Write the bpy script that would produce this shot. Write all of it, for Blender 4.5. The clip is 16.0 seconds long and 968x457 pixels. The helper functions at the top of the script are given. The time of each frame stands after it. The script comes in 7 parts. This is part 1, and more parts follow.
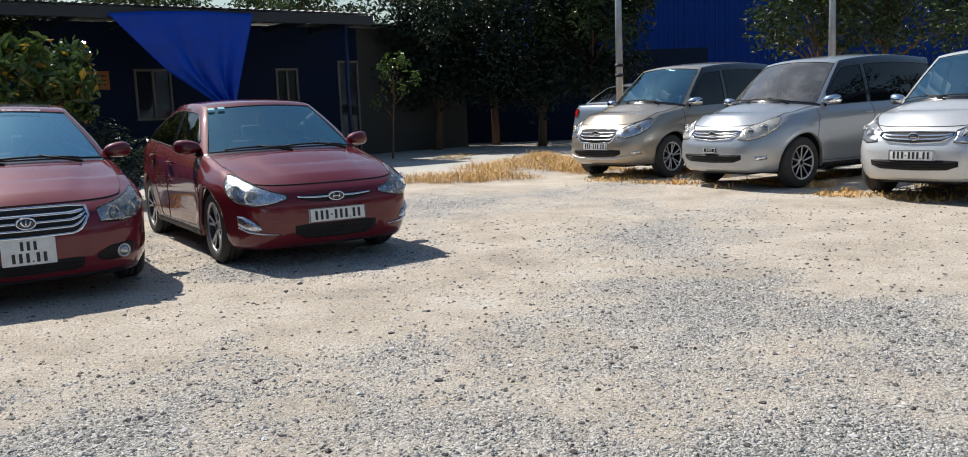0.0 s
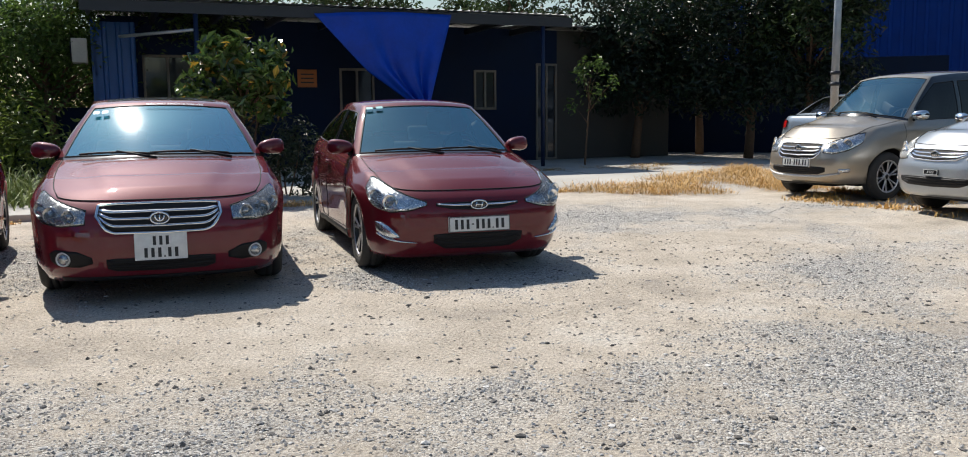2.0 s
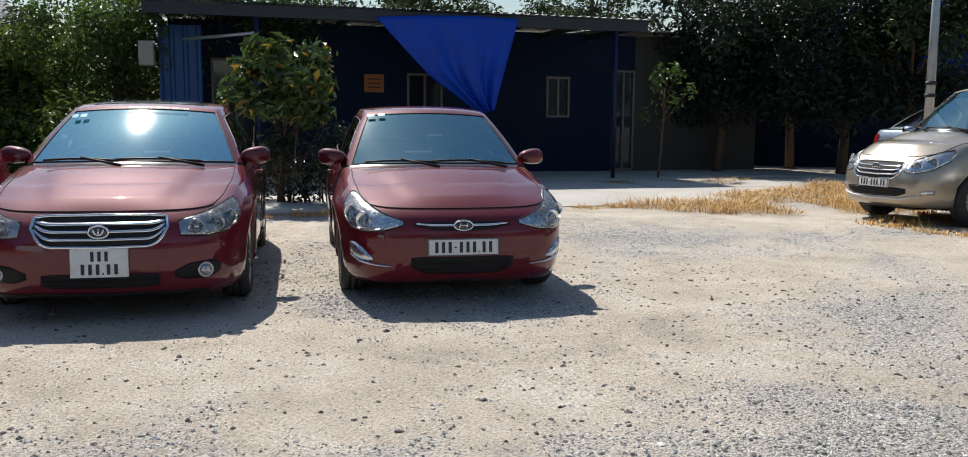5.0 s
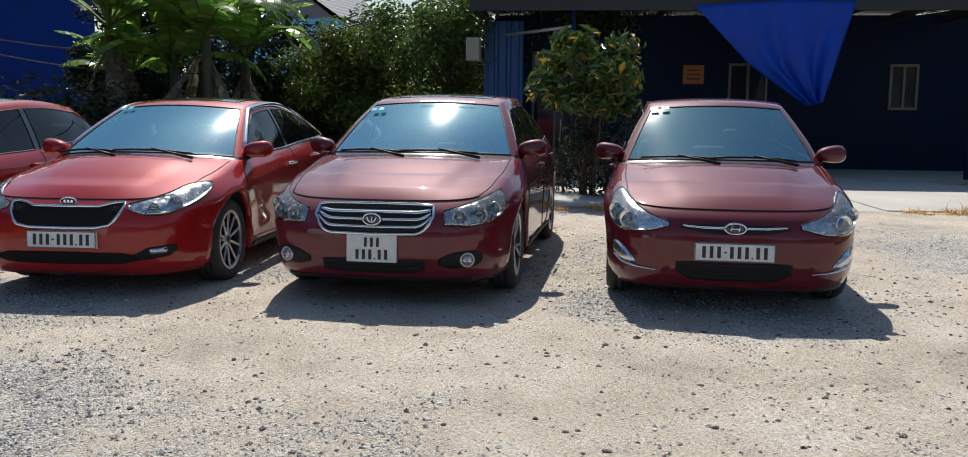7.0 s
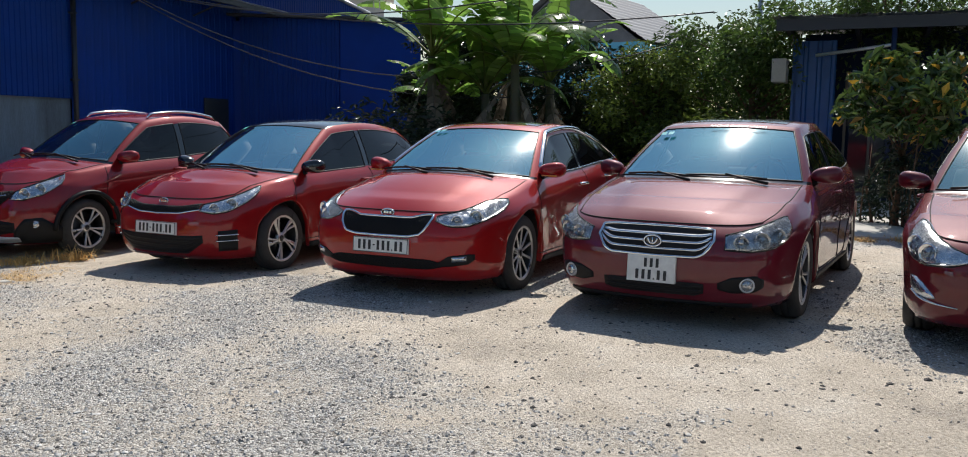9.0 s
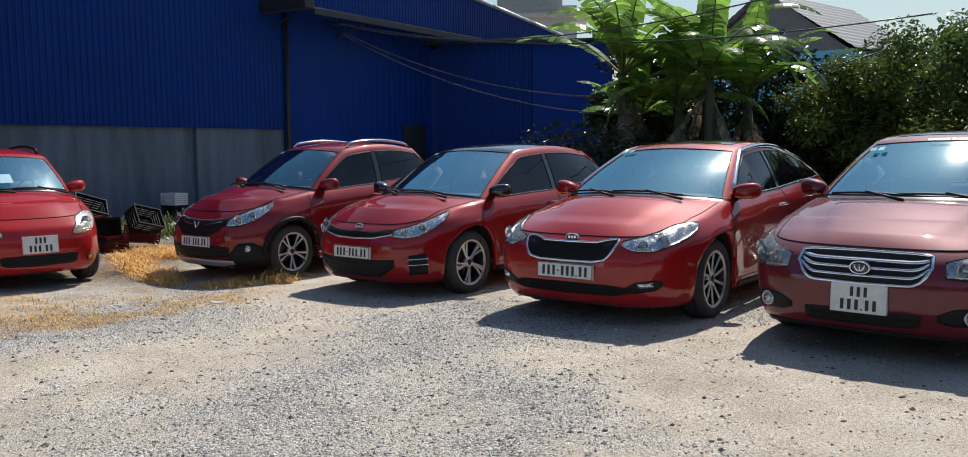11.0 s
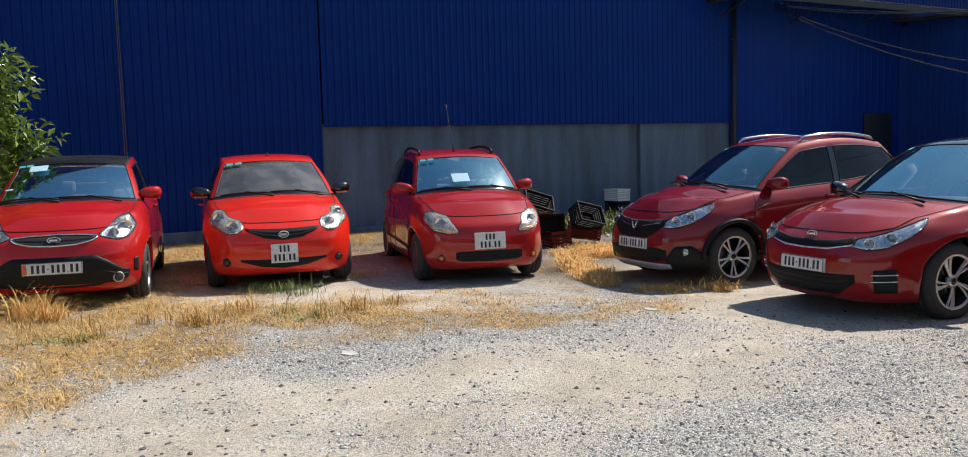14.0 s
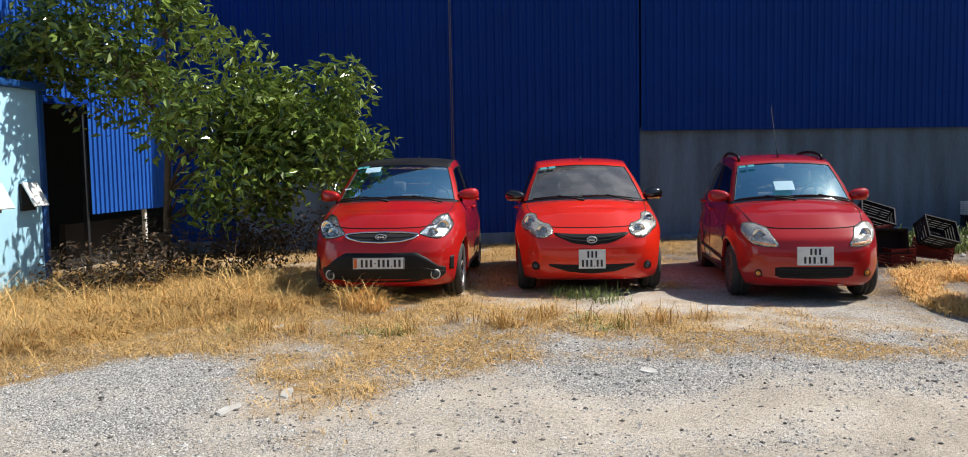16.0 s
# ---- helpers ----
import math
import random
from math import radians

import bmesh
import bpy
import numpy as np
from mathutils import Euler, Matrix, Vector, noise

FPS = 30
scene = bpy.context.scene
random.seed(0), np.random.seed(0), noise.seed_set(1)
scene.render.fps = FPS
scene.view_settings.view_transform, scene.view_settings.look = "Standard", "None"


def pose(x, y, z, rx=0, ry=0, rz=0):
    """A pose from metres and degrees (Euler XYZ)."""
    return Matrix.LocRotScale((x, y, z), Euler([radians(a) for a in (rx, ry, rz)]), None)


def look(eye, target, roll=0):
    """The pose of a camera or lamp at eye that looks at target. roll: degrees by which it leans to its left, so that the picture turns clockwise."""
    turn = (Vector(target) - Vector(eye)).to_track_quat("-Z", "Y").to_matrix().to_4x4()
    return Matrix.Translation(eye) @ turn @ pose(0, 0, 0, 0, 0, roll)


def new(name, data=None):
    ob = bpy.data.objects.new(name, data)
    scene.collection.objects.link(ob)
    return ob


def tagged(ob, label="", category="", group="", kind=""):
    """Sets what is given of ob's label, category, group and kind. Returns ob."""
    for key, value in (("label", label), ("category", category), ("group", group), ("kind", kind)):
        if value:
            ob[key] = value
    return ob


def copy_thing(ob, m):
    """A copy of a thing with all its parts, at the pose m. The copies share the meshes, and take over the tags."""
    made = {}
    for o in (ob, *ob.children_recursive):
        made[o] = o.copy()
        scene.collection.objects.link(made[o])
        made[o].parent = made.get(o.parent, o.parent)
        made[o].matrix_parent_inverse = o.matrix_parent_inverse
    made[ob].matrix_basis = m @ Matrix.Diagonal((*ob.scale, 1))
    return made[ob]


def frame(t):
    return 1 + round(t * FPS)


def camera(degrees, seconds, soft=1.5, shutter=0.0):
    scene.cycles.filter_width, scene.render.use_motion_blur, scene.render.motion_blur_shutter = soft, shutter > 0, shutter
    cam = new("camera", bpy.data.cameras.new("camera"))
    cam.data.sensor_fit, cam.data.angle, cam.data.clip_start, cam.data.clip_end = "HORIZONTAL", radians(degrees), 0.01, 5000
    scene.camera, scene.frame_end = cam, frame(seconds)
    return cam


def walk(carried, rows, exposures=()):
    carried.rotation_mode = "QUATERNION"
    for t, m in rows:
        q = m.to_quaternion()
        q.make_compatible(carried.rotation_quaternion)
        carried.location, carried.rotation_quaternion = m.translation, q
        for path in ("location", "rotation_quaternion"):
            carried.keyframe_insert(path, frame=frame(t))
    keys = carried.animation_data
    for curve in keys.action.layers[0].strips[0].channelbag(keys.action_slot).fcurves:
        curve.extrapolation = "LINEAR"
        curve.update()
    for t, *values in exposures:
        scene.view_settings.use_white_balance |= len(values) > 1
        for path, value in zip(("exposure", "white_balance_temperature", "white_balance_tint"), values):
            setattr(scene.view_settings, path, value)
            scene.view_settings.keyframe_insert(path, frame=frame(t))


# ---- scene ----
EXPOSURES = [(0, 0.2), (4, 0.2), (7.5, 0.14), (11, 0.14), (13, 0.27), (16, 0.25)]
cam = camera(57.7, 16.0, 1.0)
PATH = [
    (0, (-0.146, 0.475, 1.273), (-0.224, 2.454, 0.999), -2.2),
    (0.5, (-0.009, 0.661, 1.262), (-0.209, 2.633, 0.992), -1.9),
    (1, (0.072, 0.896, 1.277), (-0.214, 2.859, 1.021), -0.4),
    (1.5, (0.116, 1.023, 1.262), (-0.292, 2.964, 1.005), -0.6),
    (2, (0.24, 1.201, 1.266), (-0.301, 3.11, 1.013), -0.5),
    (2.5, (0.374, 1.366, 1.283), (-0.184, 3.27, 1.032), -0.7),
    (3, (0.427, 1.618, 1.276), (-0.141, 3.521, 1.038), -0.3),
    (3.5, (0.503, 1.782, 1.287), (-0.094, 3.677, 1.055), -0.4),
    (3.7, (0.559, 1.821, 1.282), (-0.095, 3.698, 1.058), -0.5),
    (5.8, (0.867, 2.465, 1.295), (0.016, 4.256, 1.035), 1.2),
    (6, (0.896, 2.512, 1.293), (-0.037, 4.263, 1.037), 1.0),
    (6.5, (0.977, 2.641, 1.311), (-0.212, 4.228, 1.048), 1.2),
    (7, (1.011, 2.681, 1.302), (-0.36, 4.114, 1.041), 0.5),
    (7.5, (1.084, 2.594, 1.3), (-0.406, 3.904, 1.049), 0.2),
    (8, (1.18, 2.485, 1.302), (-0.458, 3.604, 1.053), 1.1),
    (8.5, (1.255, 2.495, 1.317), (-0.489, 3.446, 1.081), 0.8),
    (8.7, (1.285, 2.543, 1.323), (-0.47, 3.475, 1.093), 0.9),
    (10.8, (1.253, 2.73, 1.352), (-0.671, 3.248, 1.168), -0.6),
    (11, (1.191, 2.735, 1.36), (-0.74, 3.221, 1.18), -0.6),
    (11.5, (1.093, 2.712, 1.358), (-0.873, 3.041, 1.188), -0.3),
    (12, (1.0, 2.735, 1.369), (-0.992, 2.804, 1.195), -0.4),
    (12.5, (0.858, 2.828, 1.381), (-1.131, 2.706, 1.205), -0.9),
    (13, (0.764, 2.867, 1.385), (-1.205, 2.564, 1.213), -1.4),
    (13.5, (0.642, 2.818, 1.388), (-1.303, 2.383, 1.214), -1.7),
    (14, (0.511, 2.763, 1.404), (-1.42, 2.273, 1.226), -1.5),
    (14.5, (0.404, 2.741, 1.387), (-1.441, 1.988, 1.221), -1.7),
    (15, (0.239, 2.729, 1.405), (-1.521, 1.793, 1.242), -1.1),
    (15.5, (0.205, 2.726, 1.417), (-1.46, 1.629, 1.258), -1.2),
    (16, (0.186, 2.737, 1.415), (-1.449, 1.595, 1.261), -1.0),
]
walk(cam, [(t, look(eye, aim, roll)) for t, eye, aim, roll in PATH], exposures=EXPOSURES)

# ---- light ----
AZ, EL = radians(139), radians(50)
world = bpy.data.worlds.new("sky")
scene.world = world
world.use_nodes = True
wn = world.node_tree
sky = wn.nodes.new("ShaderNodeTexSky")
sky.sky_type, sky.sun_disc, sky.sun_elevation, sky.sun_rotation = "NISHITA", False, EL, radians(90) - AZ
sky.dust_density, sky.air_density, sky.ozone_density = 0.9, 1.5, 4.5
wn.links.new(sky.outputs[0], wn.nodes["Background"].inputs[0])
wn.nodes["Background"].inputs[1].default_value = 0.083
to_sun = Vector((math.cos(AZ) * math.cos(EL), math.sin(AZ) * math.cos(EL), math.sin(EL)))
sun = new("sun", bpy.data.lights.new("sun", "SUN"))
sun.data.energy, sun.data.angle, sun.data.color = 5.0, radians(0.53), (1.0, 0.95, 0.875)
sun.matrix_world = look(to_sun * 60, (0, 0, 0))


# ---- materials ----
def nodes_of(name):
    m = bpy.data.materials.new(name)
    m.use_nodes = True
    return m, m.node_tree, m.node_tree.nodes["Principled BSDF"]


def add(nt, kind, **values):
    n = nt.nodes.new("ShaderNode" + kind)
    for key, v in values.items():
        n.inputs[key.replace("_", " ")].default_value = v
    return n


def ramp(nt, fac, stops):
    r = nt.nodes.new("ShaderNodeValToRGB")
    while len(r.color_ramp.elements) < len(stops):
        r.color_ramp.elements.new(0.5)
    for e, (at, col) in zip(r.color_ramp.elements, stops):
        e.position, e.color = at, (*col, 1)
    nt.links.new(fac, r.inputs[0])
    return r


def coords(nt):
    return nt.nodes.new("ShaderNodeTexCoord").outputs["Object"]


def plain(name, col, rough=0.5, metal=0.0, coat=0.0, var=0.12, scale=6.0, grain=60.0, bump=0.0, spec=0.5, per=0.0, dust=0.0, stretch=None):
    """A surface with variation at two scales; dust lightens and roughens it in patches; per varies it from piece to piece."""
    m, nt, b = nodes_of(name)
    co = coords(nt)
    if stretch:
        mp = add(nt, "Mapping", Scale=stretch)
        nt.links.new(co, mp.inputs["Vector"])
        co = mp.outputs[0]
    big, fine = add(nt, "TexNoise", Scale=scale, Detail=5.0), add(nt, "TexNoise", Scale=grain, Detail=4.0)
    for n in (big, fine):
        nt.links.new(co, n.inputs["Vector"])
    mix = nt.nodes.new("ShaderNodeMath")
    mix.operation = "MULTIPLY_ADD"
    nt.links.new(fine.outputs[0], mix.inputs[0])
    mix.inputs[1].default_value = 0.4
    nt.links.new(big.outputs[0], mix.inputs[2])
    lo, hi = [max(c * (1 - var), 0) for c in col], [min(c * (1 + var) + dust * 0.08, 1) for c in col]
    r = ramp(nt, mix.outputs[0], ((0.4, lo), (0.95, hi)))
    out = r.outputs[0]
    if per:
        info = nt.nodes.new("ShaderNodeObjectInfo")
        geo = nt.nodes.new("ShaderNodeNewGeometry")
        tot = nt.nodes.new("ShaderNodeMath")
        nt.links.new(info.outputs["Random"], tot.inputs[0])
        nt.links.new(geo.outputs["Random Per Island"], tot.inputs[1])
        hs = add(nt, "HueSaturation", Saturation=1.0)
        mr = add(nt, "MapRange", From_Min=0.0, From_Max=2.0, To_Min=1 - per, To_Max=1 + per)
        nt.links.new(tot.outputs[0], mr.inputs[0])
        nt.links.new(mr.outputs[0], hs.inputs["Value"])
        nt.links.new(out, hs.inputs["Color"])
        out = hs.outputs[0]
    nt.links.new(out, b.inputs["Base Color"])
    rr = add(nt, "MapRange", From_Min=0.3, From_Max=0.75, To_Min=max(rough - 0.1 * var * 5, 0.02), To_Max=min(rough + 0.1 * var * 5 + dust * 0.3, 1))
    nt.links.new(big.outputs[0], rr.inputs[0])
    nt.links.new(rr.outputs[0], b.inputs["Roughness"])
    b.inputs["Metallic"].default_value, b.inputs["Coat Weight"].default_value, b.inputs["Coat Roughness"].default_value = metal, coat, 0.04
    b.inputs["Specular IOR Level"].default_value = spec
    if bump:
        bp = add(nt, "Bump", Strength=0.6, Distance=bump)
        nt.links.new(fine.outputs[0], bp.inputs["Height"])
        nt.links.new(bp.outputs[0], b.inputs["Normal"])
    return m


def car_paint(name, col, metal=0.35, rough=0.34, dust=0.25):
    """Clear-coated metallic paint with a thin, uneven film of road dust."""
    m, nt, b = nodes_of(name)
    co = coords(nt)
    big, fine = add(nt, "TexNoise", Scale=2.2, Detail=6.0, Roughness=0.65), add(nt, "TexNoise", Scale=900.0, Detail=1.0)
    for n in (big, fine):
        nt.links.new(co, n.inputs["Vector"])
    flake = ramp(nt, fine.outputs[0], ((0.35, [c * 0.85 for c in col]), (0.65, [min(c * 1.15, 1) for c in col])))
    film = add(nt, "MapRange", From_Min=0.42, From_Max=0.8, To_Min=0.0, To_Max=dust * 0.25)
    nt.links.new(big.outputs[0], film.inputs[0])
    mix = nt.nodes.new("ShaderNodeMix")
    mix.data_type = "RGBA"
    nt.links.new(film.outputs[0], mix.inputs["Factor"])
    nt.links.new(flake.outputs[0], mix.inputs["A"])
    mix.inputs["B"].default_value = (0.42, 0.36, 0.29, 1)
    nt.links.new(mix.outputs["Result"], b.inputs["Base Color"])
    b.inputs["Metallic"].default_value, b.inputs["Roughness"].default_value = metal, rough
    b.inputs["Coat Weight"].default_value = 1.0
    b.inputs["Specular IOR Level"].default_value = 0.08
    b.inputs["Coat IOR"].default_value = 1.52
    cr = add(nt, "MapRange", From_Min=0.4, From_Max=0.8, To_Min=0.02, To_Max=0.03 + dust * 0.25)
    nt.links.new(big.outputs[0], cr.inputs[0])
    nt.links.new(cr.outputs[0], b.inputs["Coat Roughness"])
    return m


def glass(name, tint, gloss=0.02, film=0.0, haze=0.2, ior=1.9, sheen=(1, 1, 1), dirt=(0.34, 0.33, 0.31)):
    """Tinted automotive glass: light passes tinted, the surface mirrors by Fresnel; film is a share of dust,
    sheen tints the mirrored sky, and a high ior brightens that reflection beyond plain glass."""
    m, nt, b = nodes_of(name)
    nt.nodes.remove(b)
    clear, shine, dusty = add(nt, "BsdfTransparent", Color=(*tint, 1)), add(nt, "BsdfGlossy", Roughness=gloss, Color=(*sheen, 1)), add(nt, "BsdfDiffuse", Color=(*dirt, 1))
    fr, mix, mix2 = add(nt, "Fresnel", IOR=ior), nt.nodes.new("ShaderNodeMixShader"), nt.nodes.new("ShaderNodeMixShader")
    nz = add(nt, "TexNoise", Scale=4.0, Detail=6.0)
    nt.links.new(coords(nt), nz.inputs["Vector"])
    mr = add(nt, "MapRange", From_Min=0.35, From_Max=0.7, To_Min=film * (1 - haze * 2), To_Max=film * (1 + haze * 2))
    nt.links.new(nz.outputs[0], mr.inputs[0])
    nt.links.new(mr.outputs[0], mix2.inputs[0])
    nt.links.new(clear.outputs[0], mix2.inputs[1])
    nt.links.new(dusty.outputs[0], mix2.inputs[2])
    nt.links.new(fr.outputs[0], mix.inputs[0])
    nt.links.new(mix2.outputs[0], mix.inputs[1])
    halo, both_shine = add(nt, "BsdfGlossy", Roughness=0.16), nt.nodes.new("ShaderNodeMixShader")
    both_shine.inputs[0].default_value = 0.05
    nt.links.new(shine.outputs[0], both_shine.inputs[1])
    nt.links.new(halo.outputs[0], both_shine.inputs[2])
    nt.links.new(both_shine.outputs[0], mix.inputs[2])
    nt.links.new(mix.outputs[0], nt.nodes["Material Output"].inputs[0])
    return m


M = {
    "maroon": car_paint("maroon_paint", (0.13, 0.006, 0.016), 0.12, 0.5, 0.16), "maroon2": car_paint("maroon_paint_deep", (0.12, 0.004, 0.011), 0.1, 0.5, 0.08),
    "red": car_paint("red_paint", (0.33, 0.006, 0.007), 0.1, 0.48, 0.12), "red2": car_paint("dark_red_paint", (0.28, 0.005, 0.007), 0.1, 0.48, 0.1),
    "crimson": car_paint("crimson_paint", (0.22, 0.004, 0.008), 0.1, 0.48, 0.1), "bright": car_paint("bright_red_paint", (0.72, 0.022, 0.008), 0.0, 0.4, 0.08),
    "scarlet": car_paint("scarlet_paint", (0.37, 0.009, 0.009), 0.0, 0.4, 0.1), "rose": car_paint("rose_red_paint", (0.45, 0.009, 0.008), 0.05, 0.4, 0.08),
    "champagne": car_paint("champagne_paint", (0.4, 0.355, 0.29), 0.6, 0.36, 0.3), "silver": car_paint("silver_paint", (0.42, 0.445, 0.47), 0.55, 0.36, 0.3),
    "pale": car_paint("pale_silver_paint", (0.62, 0.63, 0.63), 0.4, 0.36, 0.25), "ice": car_paint("ice_blue_silver_paint", (0.27, 0.33, 0.4), 0.5, 0.36, 0.2),
    "black_gloss": plain("black_gloss", (0.012, 0.012, 0.013), 0.18, coat=0.8, var=0.1), "trim": plain("black_plastic", (0.012, 0.012, 0.013), 0.5, var=0.2, dust=0.04, spec=0.2),
    # gap: near black for the shade in panel gaps, also seals and grilles
    "gap": plain("gap_shade_and_seal_black", (0.008, 0.006, 0.006), 0.8), "tyre": plain("tyre_rubber", (0.022, 0.021, 0.02), 0.8, var=0.3, scale=14, bump=0.002, dust=0.35),
    "alloy": plain("silver_alloy", (0.55, 0.55, 0.56), 0.32, metal=0.9, var=0.12, scale=20), "dark_alloy": plain("grey_alloy", (0.12, 0.12, 0.125), 0.4, metal=0.8),
    "black_alloy": plain("black_alloy", (0.03, 0.03, 0.032), 0.4, metal=0.5, var=0.2, dust=0.2), "chrome": plain("chrome", (0.78, 0.79, 0.8), 0.09, metal=1.0, var=0.05), "satin": plain("satin_silver_plastic", (0.55, 0.56, 0.57), 0.35, metal=0.5),
    "plate": plain("white_plate_enamel", (0.74, 0.74, 0.71), 0.4, var=0.1, scale=14, dust=0.1), "ink": plain("black_plate_ink", (0.02, 0.02, 0.022), 0.5),
    "lamp": glass("clear_lamp_lens", (0.95, 0.97, 0.98), 0.015, 0.0, 0.2, 1.5), "lamp_old": glass("hazed_lamp_lens", (0.9, 0.88, 0.82), 0.04, 0.34, 0.3, 1.6, (1, 1, 1), (0.7, 0.68, 0.62)), "amber": plain("amber_lens", (0.7, 0.25, 0.03), 0.2, coat=0.6),
    "cup_dark": plain("smoked_lamp_reflector", (0.4, 0.41, 0.42), 0.2, metal=0.8, var=0.35, scale=30, grain=45, bump=0.006), "cup": plain("lamp_reflector", (0.62, 0.64, 0.66), 0.16, metal=0.9, var=0.35, scale=30, grain=45, bump=0.006), "cup_black": plain("black_lamp_bezel", (0.03, 0.031, 0.034), 0.3, coat=0.4), "red_lens": plain("red_lens", (0.4, 0.01, 0.01), 0.15, coat=0.8),
    # windscreen copies: blue-tinted sky reflection, boosted in one, dimmer in the other
    "screen": glass("windscreen_glass", (0.75, 0.83, 0.83), 0.012, 0.02, 0.4, 8.0, (0.42, 0.85, 1.0)), "screen_dim_sky": glass("dim_sky_windscreen_glass", (0.42, 0.5, 0.52), 0.012, 0.012, 0.4, 3.8, (0.42, 0.85, 1.0)), "tinted": glass("dark_tinted_glass", (0.02, 0.024, 0.028), 0.012, 0.002, 0.2, 1.45),
    "dusty": glass("dusty_windscreen_glass", (0.2, 0.2, 0.2), 0.05, 0.3), "cabin": plain("cabin_plastic", (0.03, 0.031, 0.034), 0.7, var=0.2), "seat": plain("grey_seat_cloth", (0.19, 0.195, 0.2), 0.85, var=0.2, bump=0.001),
    "beige": plain("beige_cabin_plastic", (0.2, 0.17, 0.13), 0.7), "sticker": plain("pale_sticker", (0.6, 0.7, 0.74), 0.5), "teal": plain("teal_sticker", (0.08, 0.42, 0.45), 0.5), "paper": plain("pale_blue_paper", (0.42, 0.62, 0.72), 0.8),
    "orange": plain("orange_sticker", (0.75, 0.16, 0.03), 0.5),
}


# ---- mesh tools ----
def part(name, bm, material, parent=None, label="", smooth=True):
    me = bpy.data.meshes.new(name)
    bm.to_mesh(me)
    bm.free()
    for m in material if isinstance(material, (list, tuple)) else [material]:
        me.materials.append(m)
    if smooth:
        me.polygons.foreach_set("use_smooth", [True] * len(me.polygons))
    ob = new(name, me)
    if parent:
        ob.parent = parent
    if label:
        ob["label"] = label
    return ob


def thing(name, label, category, m=None, group="", kind=""):
    ob = new(name)
    ob.empty_display_size = 0.2
    if m:
        ob.matrix_world = m
    return tagged(ob, label, category, group, kind)


def block(bm, lo, hi, m=None, bevel=0.0, mat=0):
    """A box from corner to corner, its edges bevelled."""
    m = m or Matrix()
    c, s = [(a + b) / 2 for a, b in zip(lo, hi)], [abs(b - a) for a, b in zip(lo, hi)]
    made = bmesh.ops.create_cube(bm, size=1, matrix=m @ Matrix.Translation(c) @ Matrix.Diagonal((*s, 1)))["verts"]
    faces = list({f for v in made for f in v.link_faces})
    if bevel:
        res = bmesh.ops.bevel(bm, geom=list({e for f in faces for e in f.edges}), offset=bevel, segments=2, affect="EDGES", profile=0.6)
        faces = list(set(res["faces"]) | {f for f in faces if f.is_valid})
    for f in faces:
        f.material_index = mat
    return made


def tube(bm, pts, radii, sides=8, cap=True, mat=0):
    """A round tube along points."""
    pts = [Vector(p) for p in pts]
    radii = radii if isinstance(radii, (list, tuple)) else [radii] * len(pts)
    rings, up = [], Vector((0.31, 0.17, 0.94))
    for i, p in enumerate(pts):
        t = (pts[min(i + 1, len(pts) - 1)] - pts[max(i - 1, 0)]).normalized()
        a = t.cross(up if abs(t.dot(up)) < 0.95 else Vector((1, 0, 0))).normalized()
        b = t.cross(a)
        rings.append([bm.verts.new(p + radii[i] * (math.cos(k * math.tau / sides) * a + math.sin(k * math.tau / sides) * b)) for k in range(sides)])
    for r0, r1 in zip(rings, rings[1:]):
        for k in range(sides):
            bm.faces.new((r0[k], r0[(k + 1) % sides], r1[(k + 1) % sides], r1[k])).material_index = mat
    if cap:
        bm.faces.new(rings[0][::-1]).material_index = mat
        bm.faces.new(rings[-1]).material_index = mat


def lathe(bm, profile, sides=32, m=None, mat=0):
    """A ring of revolution about y from (radius, y) pairs."""
    m = m or Matrix()
    rings = [[bm.verts.new(m @ Vector((r * math.cos(k * math.tau / sides), y, r * math.sin(k * math.tau / sides)))) for k in range(sides)] for r, y in profile]
    for r0, r1 in zip(rings, rings[1:]):
        for k in range(sides):
            bm.faces.new((r0[k], r1[k], r1[(k + 1) % sides], r0[(k + 1) % sides])).material_index = mat


def ball(bm, c, r, m=None, seg=12, rings=8):
    r = r if isinstance(r, (tuple, list)) else (r, r, r)
    bmesh.ops.create_uvsphere(bm, u_segments=seg, v_segments=rings, radius=1, matrix=(m or Matrix()) @ Matrix.Translation(c) @ Matrix.Diagonal((*r, 1)))


def sheet(bm, rows, mat=0):
    """Quads between rows of equally many points."""
    vs = [[bm.verts.new(p) for p in r] for r in rows]
    for a, b in zip(vs, vs[1:]):
        for i in range(len(a) - 1):
            bm.faces.new((a[i], a[i + 1], b[i + 1], b[i])).material_index = mat
    return vs


# ---- cars: the shape of a body shell, in metres from the front axle on the ground, x ahead, y to the car's left ----
def curve(pts, x):
    """Smooth line through (x, value) pairs, in any order of x."""
    pts = sorted(pts)
    if x <= pts[0][0]:
        return pts[0][1]
    for (x0, v0), (x1, v1) in zip(pts, pts[1:]):
        if x <= x1:
            u = (x - x0) / (x1 - x0)
            return v0 + (v1 - v0) * (u + u * u * (3 - 2 * u)) / 2
    return pts[-1][1]


